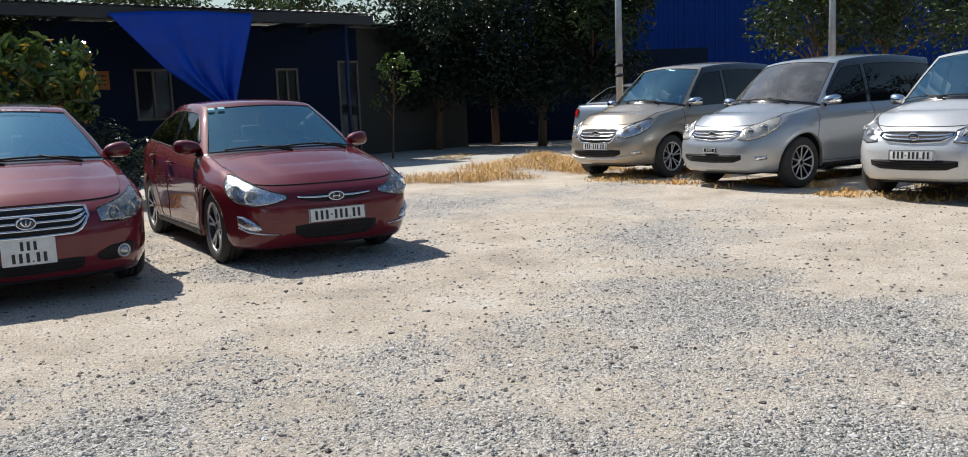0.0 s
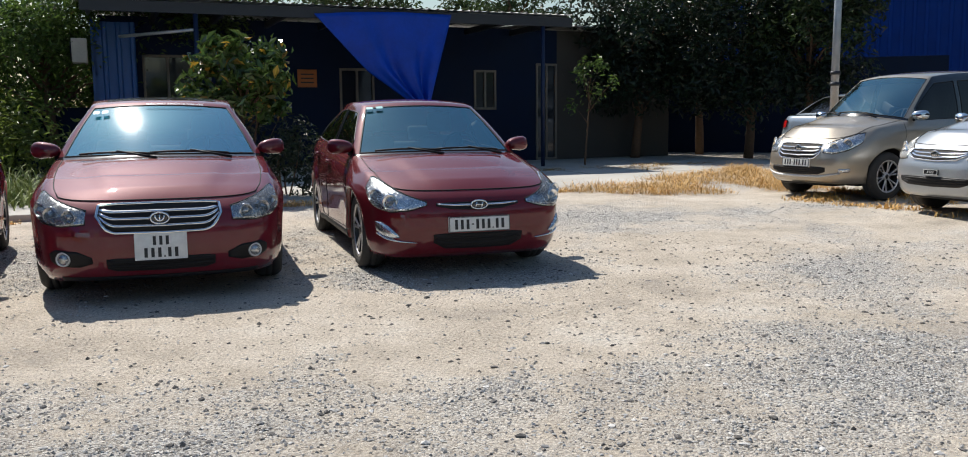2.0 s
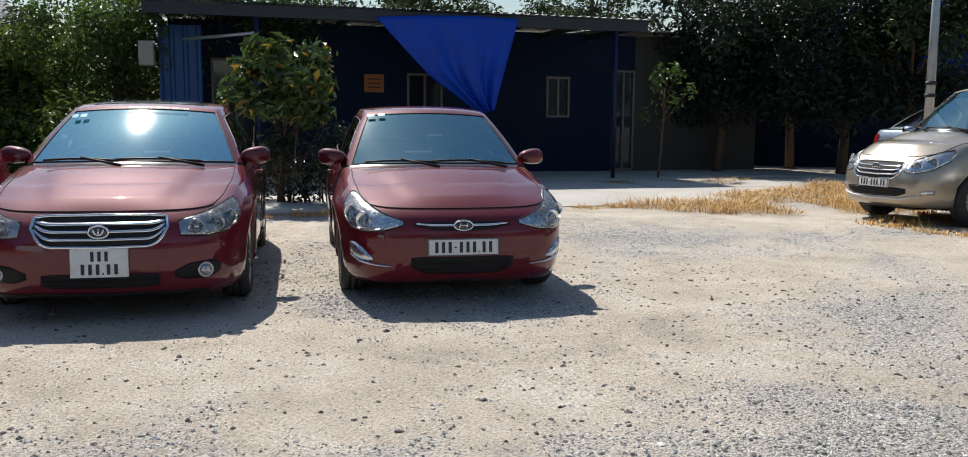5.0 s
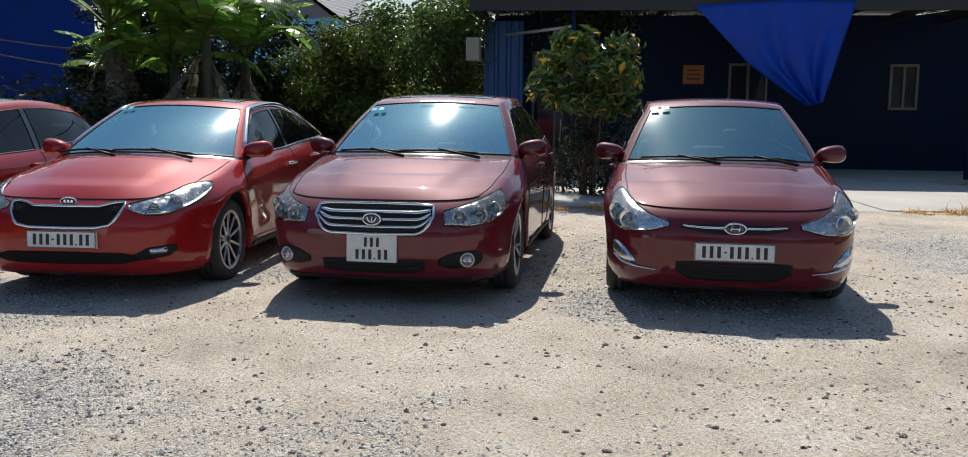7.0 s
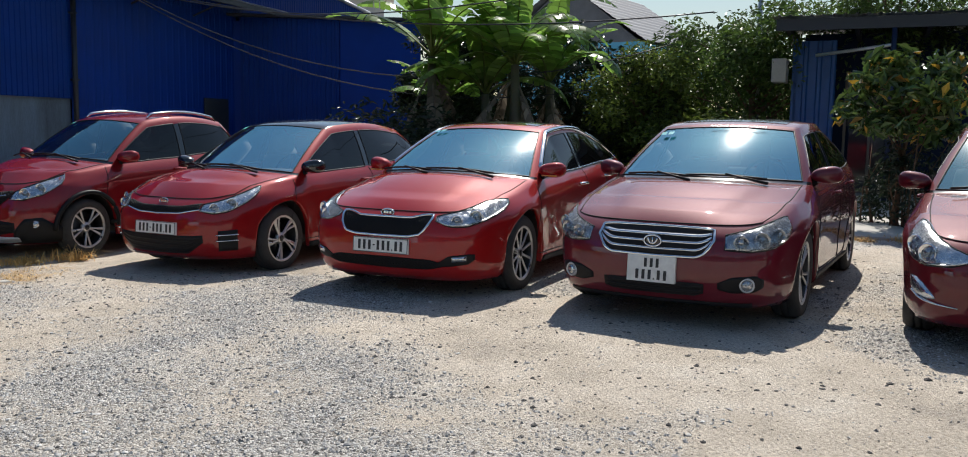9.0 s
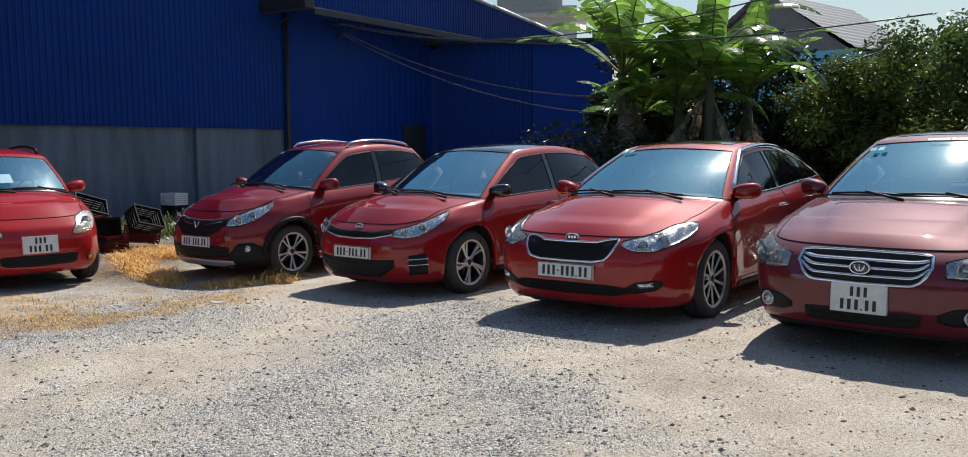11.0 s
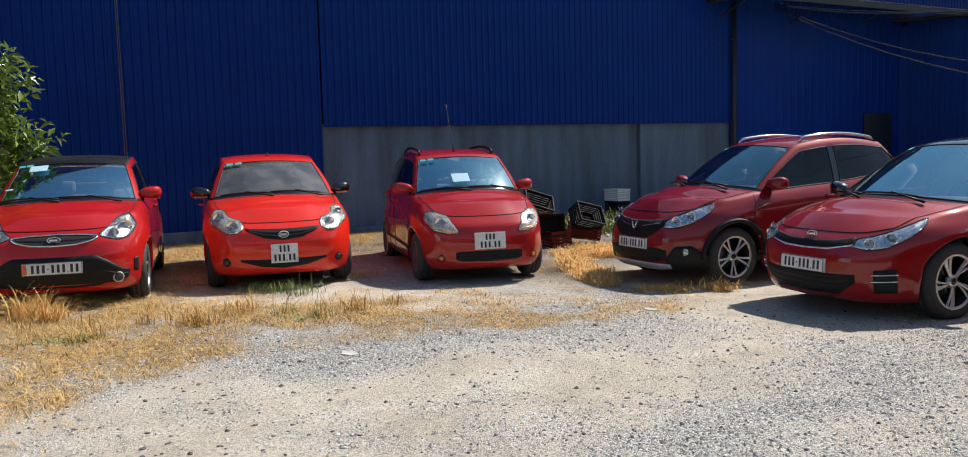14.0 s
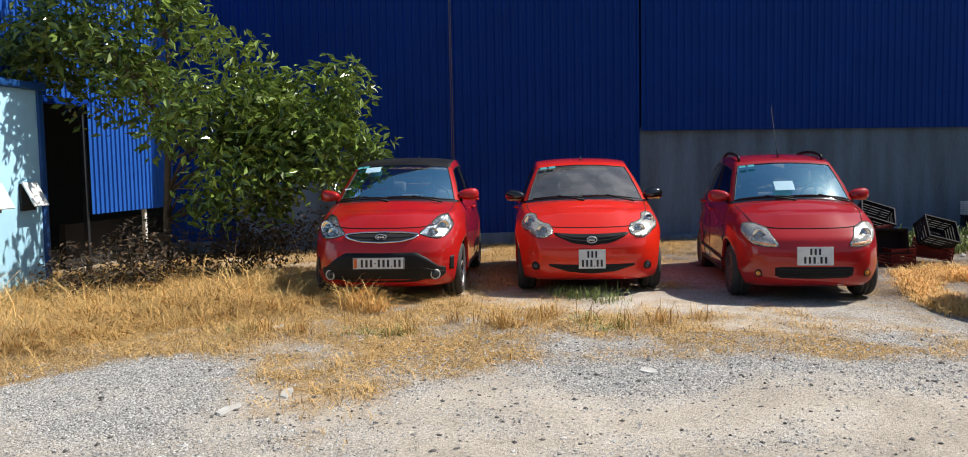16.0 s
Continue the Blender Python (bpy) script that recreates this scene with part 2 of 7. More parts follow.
class Shell:
    QM = 0.86
    crease = 0.17

    def __init__(self, length, width, height, base, front, wheel, belt, nose, tail, cowl, head, back, deck, plan=4.0, rear_plan=5.0, sill=0.2,
                 lip=0.17, side=((0.15, 0.935), (0.3, 0.98), (0.5, 1.0), (0.68, 0.995), (0.85, 0.965), (1.1, 0.93)), crown=0.05, pillar=0.5, flare=0.018, bow=0.07, arc=0.025):
        self.L, self.W, self.H, self.base, self.front, self.r = length, width, height, base, front, wheel
        self.belt, self.nose, self.tail, self.side = belt, nose, tail, side
        self.cowl, self.head, self.back, self.deck = cowl, head, back, deck      # (x side, lead, z), (x side, lead, y rail, z rail, z middle), ...
        self.n, self.m, self.sill, self.lip, self.crown, self.flare, self.pillar, self.bow, self.arc = plan, rear_plan, sill, lip, crown, flare, pillar, bow, arc
        self.xm = front - length * 0.5
        self.arch = wheel + 0.05
        q = [self.QM * i / 14 for i in range(15)]
        pm, pr = (1 - self.QM ** self.n) ** (1 / self.n), (1 - self.QM ** self.m) ** (1 / self.m)
        xf, xr = front - self.xm, self.xm - (front - length)
        xa, xb = self.xm + pm * xf - bow * self.QM ** 2, self.xm - pr * xr
        xs = {round(xb + (xa - xb) * i / 70, 3) for i in range(1, 70)}
        keys = [cowl[0], head[0], back[0], deck[0]] + [w + k * self.arch * c for w in (0, -base) for k in (-1, 1) for c in (1.0, 0.93, 0.8)]
        keys += [cowl[0] - 0.035, head[0] + 0.05, back[0] - 0.05, deck[0] + 0.04, *self.pillars()]
        keys = [k for k in keys if xb + 0.02 < k < xa - 0.02]
        xs = sorted([x for x in xs if min(abs(x - k) for k in keys) > 0.018] + keys, reverse=True)
        self.loop = [("f", v) for v in q] + [("s", (x - self.xm) / (xf if x > self.xm else xr)) for x in xs] + [("r", v) for v in reversed(q)]
        self.nq, self.ns = len(q), len(xs)
        self.sx = [xa] + xs + [xb]
        run, last = [0.0], None
        for c in self.loop:
            p = self.at(c, 0.55)
            if last:
                run.append(run[-1] + math.dist(p[:2], last[:2]))
            last = p
        self.run = run

    def pillars(self):
        a, b = self.cowl[0], self.deck[0]
        xp = self.head[0] - self.pillar
        return [xp + 0.05, xp - 0.05]

    def plan(self, c, width, xf, xr):
        kind, v = c
        if kind == "f":
            return self.xm + (xf - self.xm) * (1 - v ** self.n) ** (1 / self.n) - self.bow * v * v, v * width
        if kind == "r":
            return self.xm - (self.xm - xr) * (1 - v ** self.m) ** (1 / self.m), v * width
        e = self.n if v > 0 else self.m
        pm = (1 - self.QM ** self.n) ** (1 / self.n)
        back = self.bow * self.QM ** 2 * max(0.0, (v - 0.75 * pm) / (0.25 * pm))
        return self.xm - back + v * ((xf - self.xm) if v > 0 else (self.xm - xr)), width * max(1 - abs(v) ** e, 0.0) ** (1 / e)

    def top(self, c):
        x, _ = self.plan(c, self.W / 2, self.front, self.front - self.L)
        return curve(self.belt, x)

    def bottom(self, c):
        x, _ = self.plan(c, self.W / 2, self.front, self.front - self.L)
        z = self.lip if x > self.arch or x < -self.base - self.arch else self.sill
        for w in (0, -self.base):
            if abs(x - w) < self.arch:
                z = max(z, self.r + math.sqrt(self.arch ** 2 - (x - w) ** 2))
        return z

    def at(self, c, z, out=0.0):
        """The place on the lower shell at loop place c and height z."""
        zs = self.top(c)
        e = 0.05 * max(0.0, (z - zs + 0.13) / 0.13) ** 2 - out
        x0 = self.plan(c, self.W / 2, self.front, self.front - self.L)[0]
        w = self.W / 2 * curve(self.side, z) - e
        for a in (0, -self.base):
            d = math.hypot(x0 - a, z - self.r)
            if z > self.r * 0.6:
                w += self.flare * math.exp(-((d - self.arch - 0.02) / 0.09) ** 2)
        if c[0] == "s":
            amp = min(1.0, max(0.0, (0.93 - abs(c[1])) / 0.2))
            zc = zs - self.crease
            w += amp * (0.013 * max(0.0, 1 - (zc - z) / 0.13 if z < zc else 1 - (z - zc) / 0.11) - 0.014 * math.exp(-((z - 0.47) / 0.09) ** 2))
        xf = self.front + curve(self.nose, z) - e
        xr = self.front - self.L - curve(self.tail, z) + e
        x, y = self.plan(c, w, xf, xr)
        return (x, y, z)

    def place(self, s, z, out=0.0):
        """The place at arc length s from the nose's middle (left is positive)."""
        a = min(max(abs(s), 0.0), self.run[-1] - 1e-6)
        i = max(k for k in range(len(self.run)) if self.run[k] <= a + 1e-9)
        i = min(i, len(self.run) - 2)
        u = (a - self.run[i]) / (self.run[i + 1] - self.run[i])
        p, q = self.at(self.loop[i], z, out), self.at(self.loop[i + 1], z, out)
        x, y = p[0] + (q[0] - p[0]) * u, p[1] + (q[1] - p[1]) * u
        return (x, y if s >= 0 else -y, z)

    def along(self, x):
        """The arc length at which the side reaches x."""
        k = min(range(self.nq, len(self.run) - self.nq), key=lambda i: abs(self.sx[i - self.nq + 1] - x))
        return self.run[k]

    def rows(self):
        """Rows of the upper shell from nose to tail: each a list of points from the left edge to the middle."""
        out, side, nq = [], 6, self.nq
        pts = [self.at(c, self.top(c)) for c in self.loop]
        first = [pts[i] for i in range(nq - 1, -1, -1)]
        d0 = first[-1][0] - first[0][0]
        out.append((first[0][0], [first[0]] * side + first))
        lasty = [pts[len(pts) - nq + i] for i in range(nq)]
        d1 = lasty[-1][0] - lasty[0][0]
        (cx, cl, cz), (hx, hl, hy, hz, hm) = self.cowl, self.head
        (bx, bl, by, bz, bm), (dx, dl, dz) = self.back, self.deck
        edge = {round(x, 4): p for x, p in zip(self.sx[1:-1], pts[nq:nq + self.ns])}
        belt_at = lambda x: edge[min(edge, key=lambda k: abs(k - x))]
        pc, pd = belt_at(cx), belt_at(dx)
        for x, e in zip(self.sx[1:-1], pts[nq:nq + self.ns]):
            ex, ey, ez = e
            power, fold = 2.0, (0.0, 0.5)
            if x >= cx:
                u = (first[0][0] - ex) / max(first[0][0] - cx, 1e-3)
                lead, rail = d0 + (cl - d0) * u, (ex, ey, ez)
                zm = first[-1][2] + (cz - first[-1][2]) * (1 - max(1 - u, 0.0) ** 1.3)
                zm = max(zm, ez + 0.01)
                power = 2.0 + 1.4 * max(0.0, 1 - u * u)
                fold = 0.012 * math.sin(math.pi * min(1.0, max(0.0, u))) ** 0.6, 0.42 + 0.2 * u
            elif x >= hx:
                u = (cx - x) / (cx - hx)
                lead, rail = cl + (hl - cl) * u, (ex, pc[1] + (hy - pc[1]) * u, pc[2] + (hz - pc[2]) * u + 0.02 * math.sin(math.pi * u))
                zm = cz + (hm - cz) * u + self.arc * math.sin(math.pi * u)
            elif x >= bx:
                u = (hx - x) / (hx - bx)
                lead = hl + (bl - hl) * u
                rise = (self.H - max(hm, bm)) * math.sin(math.pi * min(1, u * 1.05)) ** 0.8
                rail = (ex, hy + (by - hy) * u + 0.02 * math.sin(math.pi * u), hz + (bz - hz) * u + rise * 0.95)
                zm, power = hm + (bm - hm) * u + rise, 2.4
            elif x >= dx:
                u = (bx - x) / (bx - dx)
                lead = bl + (dl - bl) * u
                rail = (ex, by + (pd[1] - by) * u, bz + (pd[2] - bz) * u + 0.02 * math.sin(math.pi * u))
                zm = bm + (dz - bm) * u + 0.03 * math.sin(math.pi * u)
            else:
                u = (dx - x) / max(dx - self.sx[-1], 1e-3)
                lead, rail = dl + (d1 - dl) * u, (ex, ey, ez)
                zm = dz + (lasty[-1][2] - dz) * u
            row = []
            for i in range(side):
                u = i / side
                bow = 0.012 * math.sin(math.pi * u) * min(1, abs(rail[2] - ez) * 4)
                row.append((ex, ey + (rail[1] - ey) * u + bow, ez + (rail[2] - ez) * u))
            for i in range(nq):
                u = 1 - i / (nq - 1)
                row.append((ex + lead * (1 - u * u), rail[1] * u, rail[2] + (zm - rail[2]) * (1 - u ** power) + fold[0] * min(1.0, max(0.0, (fold[1] + 0.09 - u) / 0.09))))
            out.append((x, row))
        out.append((lasty[0][0], [lasty[0]] * side + lasty))
        return out


NOSE = ((0.15, -0.1), (0.24, -0.03), (0.4, 0.0), (0.52, -0.005), (0.62, -0.035), (0.75, -0.12), (0.85, -0.2))
TAIL = ((0.15, -0.12), (0.3, -0.02), (0.5, 0.0), (0.7, -0.02), (0.9, -0.06), (1.1, -0.1))
# body shells, by the look of the car
SHELLS = {
    "sedan_chrome": Shell(4.6, 1.79, 1.475, 2.685, 0.9, 0.33, ((0.9, 0.715), (0.62, 0.765), (0.3, 0.845), (-0.4, 0.95), (-1.3, 0.98), (-2.6, 1.04), (-3.3, 1.08), (-3.7, 1.06)),
                          NOSE, TAIL, (-0.38, 0.3, 0.97), (-1.1, 0.1, 0.575, 1.385, 1.415), (-2.5, -0.05, 0.56, 1.385, 1.41), (-3.2, -0.12, 1.09), plan=6.4),
    "sedan_swept": Shell(4.37, 1.70, 1.457, 2.57, 0.84, 0.315, ((0.84, 0.69), (0.6, 0.74), (0.3, 0.82), (-0.4, 0.93), (-1.3, 0.97), (-2.4, 1.03), (-3.1, 1.06), (-3.53, 1.04)),
                         NOSE, TAIL, (-0.34, 0.24, 0.945), (-1.07, 0.09, 0.545, 1.372, 1.405), (-2.4, -0.05, 0.53, 1.36, 1.385), (-3.1, -0.12, 1.07), plan=7.0, arc=0.0),
    "sedan_mesh": Shell(4.56, 1.78, 1.445, 2.70, 0.88, 0.325, ((0.88, 0.70), (0.6, 0.75), (0.3, 0.82), (-0.4, 0.93), (-1.3, 0.97), (-2.5, 1.03), (-3.2, 1.06), (-3.68, 1.03)),
                        NOSE, TAIL, (-0.31, 0.34, 0.97), (-1.15, 0.12, 0.57, 1.35, 1.385), (-2.5, -0.05, 0.55, 1.35, 1.375), (-3.3, -0.12, 1.06), plan=6.0),
    "hatch_black_roof": Shell(4.045, 1.72, 1.5, 2.57, 0.82, 0.32, ((0.82, 0.72), (0.6, 0.775), (0.4, 0.845), (0.2, 0.875), (-0.4, 0.94), (-1.3, 0.97), (-2.4, 1.04), (-3.0, 1.1), (-3.22, 1.0)),
                              NOSE, ((0.15, -0.12), (0.3, -0.02), (0.5, 0.0), (0.7, -0.01), (0.9, -0.05), (1.1, -0.12)), (-0.18, 0.3, 0.975), (-1.08, 0.1, 0.56, 1.405, 1.44),
                              (-2.62, -0.03, 0.52, 1.4, 1.43), (-3.02, -0.1, 1.08), plan=4.9),
    "cross_hatch": Shell(3.676, 1.632, 1.56, 2.385, 0.74, 0.31, ((0.74, 0.78), (0.5, 0.84), (0.25, 0.91), (-0.4, 0.98), (-1.2, 1.02), (-2.2, 1.09), (-2.7, 1.12), (-2.93, 1.05)),
                         NOSE, TAIL, (-0.28, 0.27, 1.03), (-1.02, 0.09, 0.56, 1.445, 1.485), (-2.42, -0.03, 0.53, 1.465, 1.495), (-2.74, -0.08, 1.14), plan=5.0),
    "tall_hatch": Shell(3.495, 1.495, 1.49, 2.345, 0.65, 0.275, ((0.65, 0.74), (0.45, 0.80), (0.2, 0.88), (-0.4, 0.96), (-1.2, 0.99), (-2.2, 1.05), (-2.6, 1.07), (-2.84, 1.0)),
                        NOSE, TAIL, (-0.26, 0.2, 1.0), (-0.82, 0.07, 0.525, 1.38, 1.415), (-2.35, -0.03, 0.50, 1.39, 1.42), (-2.68, -0.06, 1.08), plan=5.2),
    "round_hatch": Shell(3.46, 1.618, 1.465, 2.34, 0.66, 0.28, ((0.66, 0.72), (0.45, 0.80), (0.2, 0.88), (-0.4, 0.96), (-1.2, 0.99), (-2.2, 1.05), (-2.6, 1.07), (-2.8, 1.0)),
                         NOSE, TAIL, (-0.24, 0.22, 0.99), (-0.88, 0.08, 0.54, 1.365, 1.40), (-2.3, -0.03, 0.51, 1.36, 1.39), (-2.64, -0.06, 1.08), plan=5.2),
    "city_hatch": Shell(3.595, 1.595, 1.485, 2.385, 0.69, 0.285, ((0.69, 0.76), (0.45, 0.83), (0.2, 0.90), (-0.4, 0.98), (-1.2, 1.01), (-2.2, 1.07), (-2.65, 1.09), (-2.9, 1.02)),
                        NOSE, TAIL, (-0.3, 0.24, 1.01), (-0.94, 0.08, 0.55, 1.385, 1.42), (-2.35, -0.03, 0.52, 1.38, 1.41), (-2.7, -0.06, 1.1), plan=5.2),
    "people_carrier": Shell(4.58, 1.77, 1.81, 2.75, 0.83, 0.34, ((0.83, 0.84), (0.6, 0.91), (0.3, 0.99), (-0.4, 1.07), (-1.3, 1.09), (-2.6, 1.11), (-3.4, 1.12), (-3.75, 1.08)),
                            tuple((z + 0.06, d) for z, d in NOSE), TAIL, (-0.3, 0.26, 1.13), (-1.02, 0.08, 0.61, 1.67, 1.715), (-3.35, -0.03, 0.6, 1.71, 1.75), (-3.62, -0.06, 1.16),
                            plan=5.2, sill=0.26, lip=0.24, side=((0.2, 0.9), (0.34, 0.965), (0.55, 1.0), (0.75, 0.995), (0.95, 0.965), (1.2, 0.93))),
    "tall_carrier": Shell(4.6, 1.8, 1.87, 2.75, 0.85, 0.34, ((0.85, 0.86), (0.6, 0.94), (0.3, 1.03), (-0.4, 1.11), (-1.3, 1.13), (-2.6, 1.15), (-3.4, 1.16), (-3.75, 1.1)),
                          tuple((z + 0.07, d) for z, d in NOSE), TAIL, (-0.3, 0.26, 1.18), (-1.05, 0.08, 0.62, 1.73, 1.775), (-3.35, -0.03, 0.61, 1.77, 1.81), (-3.62, -0.06, 1.2),
                          plan=5.2, sill=0.26, lip=0.24, side=((0.2, 0.9), (0.34, 0.965), (0.55, 1.0), (0.75, 0.995), (0.95, 0.965), (1.2, 0.93))),
    "far_sedan": Shell(4.3, 1.75, 1.66, 2.55, 0.84, 0.32, ((0.84, 0.84), (0.5, 0.94), (-0.4, 1.07), (-1.3, 1.1), (-2.4, 1.15), (-3.1, 1.19), (-3.46, 1.16)),
                       NOSE, TAIL, (-0.42, 0.3, 1.12), (-1.15, 0.1, 0.55, 1.57, 1.6), (-2.35, -0.05, 0.53, 1.56, 1.59), (-3.0, -0.12, 1.2), plan=5),
}
# where the cars stand: shell, front axle x, y, ground z, heading of the car's left side in degrees
def lie(x, y):
    """The height of the ground: nearly flat, with a shallow hollow and a slight rise to the far side."""
    u = min(max((y - 9) / 4, 0), 1)
    v = min(max((-x - 5) / 4, 0), 1)
    return -0.06 * math.exp(-((x + 9) ** 2 + (y - 3.4) ** 2) / 12) + 0.05 * u * u * (3 - 2 * u) * (1 if x > -4 else math.exp(-((x + 4) / 3) ** 2)) - 0.03 * v * v * (3 - 2 * v)


POSES = {"A": ("sedan_chrome", -4.03, 7.09, 34.2), "B": ("sedan_swept", -2.14, 8.50, 34.0), "K": ("sedan_mesh", -5.78, 5.69, 38.5),
         "R": ("hatch_black_roof", -7.88, 4.22, 37), "F": ("cross_hatch", -9.57, 2.57, 38.4), "S": ("tall_hatch", -9.27, 0.18, 118.5),
         "Y": ("round_hatch", -8.55, -1.95, 122.5), "M": ("city_hatch", -7.0, -3.5, 121),
         "C": ("tall_carrier", 1.75, 15.12, -48.5), "D": ("people_carrier", 3.14, 12.90, -55), "E": ("people_carrier", 4.9, 11.0, -50),
         "G": ("far_sedan", 4.2, 22.6, 129)}
# ---- cars: parts ----
def spec_at(spec, s):
    spec = sorted(spec)
    for (s0, a0, b0), (s1, a1, b1) in zip(spec, spec[1:]):
        if s <= s1 + 1e-9:
            u = (s - s0) / max(s1 - s0, 1e-6)
            u = min(max(u, 0), 1)
            return a0 + (a1 - a0) * u, b0 + (b1 - b0) * u
    return spec[-1][1:]


def drape(shell, spec, edge=0.004, mid=0.004, flip=1, rows=6, step=0.03, inset=0.02):
    """A patch on the shell's front or side: spec lists (arc length, low z, high z); edge and mid say how far it stands proud."""
    spec = sorted(spec)
    s0, s1 = spec[0][0], spec[-1][0]
    n = max(4, int((s1 - s0) / step))
    grid, back = [], []
    for i in range(n + 1):
        s = s0 + (s1 - s0) * i / n
        lo, hi = spec_at(spec, s)
        line = []
        for j in range(rows + 1):
            u = j / rows
            bulge = math.sin(math.pi * min(max(u, 0.0), 1)) * math.sin(math.pi * min(max(i / n, 0.02), 0.98)) ** 0.5
            line.append(shell.place(s * flip, lo + (hi - lo) * u, edge + (mid - edge) * bulge))
        grid.append(line)
    bm = bmesh.new()
    vs = sheet(bm, grid)
    rim = [v for v in vs[0]] + [r[-1] for r in vs[1:]] + [v for v in reversed(vs[-1][:-1])] + [r[0] for r in reversed(vs[1:-1])]
    ins = [bm.verts.new((v.co.x - inset, v.co.y * (1 - inset * 0.6), v.co.z)) for v in rim]
    for i in range(len(rim)):
        k = (i + 1) % len(rim)
        bm.faces.new((rim[i], rim[k], ins[k], ins[i]))
    bmesh.ops.remove_doubles(bm, verts=bm.verts, dist=0.0004)
    bmesh.ops.recalc_face_normals(bm, faces=bm.faces)
    return bm


def hoop(shell, spec, width=0.012, proud=0.012, flip=1, closed=True):
    """A trim bar that runs round the outline of a patch."""
    spec = sorted(spec)
    s0, s1 = spec[0][0], spec[-1][0]
    n = max(8, int((s1 - s0) / 0.03))
    up = [(s0 + (s1 - s0) * i / n, spec_at(spec, s0 + (s1 - s0) * i / n)) for i in range(n + 1)]
    pts = [shell.place(s * flip, z[1], proud * 0.5) for s, z in up] + [shell.place(s * flip, z[0], proud * 0.5) for s, z in reversed(up)]
    clean = [pts[0]]
    for p in pts[1:]:
        if math.dist(p, clean[-1]) > 0.006:
            clean.append(p)
    bm = bmesh.new()
    if closed:
        clean.append(clean[0])
    tube(bm, clean, width / 2, 6, cap=not closed)
    return bm


def bar(shell, s0, s1, z0, z1, thick=0.012, proud=0.01, flip=1, arc=0.0):
    n = max(4, int(abs(s1 - s0) / 0.03))
    spec = [(s0 + (s1 - s0) * i / n, z0 + (z1 - z0) * i / n + arc * math.sin(math.pi * i / n) - thick / 2, z0 + (z1 - z0) * i / n + arc * math.sin(math.pi * i / n) + thick / 2) for i in range(n + 1)]
    return drape(shell, spec, proud, proud + 0.004, flip, rows=2)


def build_body(shell, car, paint, roof=None, black_frames=False):
    """The painted shell, the glass in its openings, liners and floor."""
    rows = shell.rows()
    loop, nr = shell.loop, 11
    bm = bmesh.new()
    for sgn in (1, -1):
        grid = []
        for c in loop:
            zb, zt = shell.bottom(c), shell.top(c)
            zc = max(zt - shell.crease, zb + 0.02)
            line = []
            for zz in [zb + (zc - zb) * j / nr for j in range(nr)] + [zc + (zt - zc) * j / 7 for j in range(8)]:
                x, y, z = shell.at(c, zz)
                line.append((x, sgn * y, z))
            line.insert(0, (line[0][0] * 1.0, line[0][1] * 0.955, line[0][2] + 0.004))
            grid.append(line)
        sheet(bm, grid)
    (cx, _, _), (hx, *_), (bx, *_), (dx, *_) = shell.cowl, shell.head, shell.back, shell.deck
    xp1, xp0 = shell.pillars()
    panes = {}
    ns = 6
    for sgn in (1, -1):
        vs = [[bm.verts.new((p[0], sgn * p[1], p[2])) for p in row] for _, row in rows]
        for k in range(len(rows) - 1):
            xa, xb = rows[k][0], rows[k + 1][0]
            xc = (xa + xb) / 2
            for i in range(len(vs[k]) - 1):
                quad = [vs[k][i], vs[k][i + 1], vs[k + 1][i + 1], vs[k + 1][i]]
                key, mat = None, 0
                if i >= ns:
                    if cx - 0.03 > xc > hx + 0.045:
                        key = "windshield" if i > ns else None
                        mat = 0
                    elif bx - 0.045 > xc > dx + 0.035:
                        key = "rear_window" if i > ns + 1 else None
                    elif roof and hx + 0.05 >= xc >= bx - 0.05:
                        mat = 2
                    elif cx + 0.0 > xc > cx - 0.03:
                        mat = 1
                elif 0 <= i < ns - 1 and cx - 0.22 > xc > dx + 0.16 and rows[k][1][ns][2] - rows[k][1][0][2] > 0.1:
                    if xp1 > xc > xp0:
                        mat = 1
                    else:
                        key = ("side_front" if xc > xp1 else "side_rear") + ("_l" if sgn > 0 else "_r")
                elif black_frames and i < ns and cx - 0.2 > xc > dx:
                    mat = 1
                if key:
                    panes.setdefault(key, []).append([tuple(v.co) for v in quad])
                    continue
                co = {tuple(round(a, 4) for a in v.co) for v in quad}
                if len(co) < 3:
                    continue
                f = bm.faces.new(quad)
                f.material_index = mat
    bmesh.ops.remove_doubles(bm, verts=bm.verts, dist=0.0015)
    bmesh.ops.dissolve_degenerate(bm, edges=bm.edges, dist=0.0005)
    bmesh.ops.recalc_face_normals(bm, faces=bm.faces)
    body = part("body", bm, [paint, M["black_gloss"], roof or paint], car)
    return body, panes


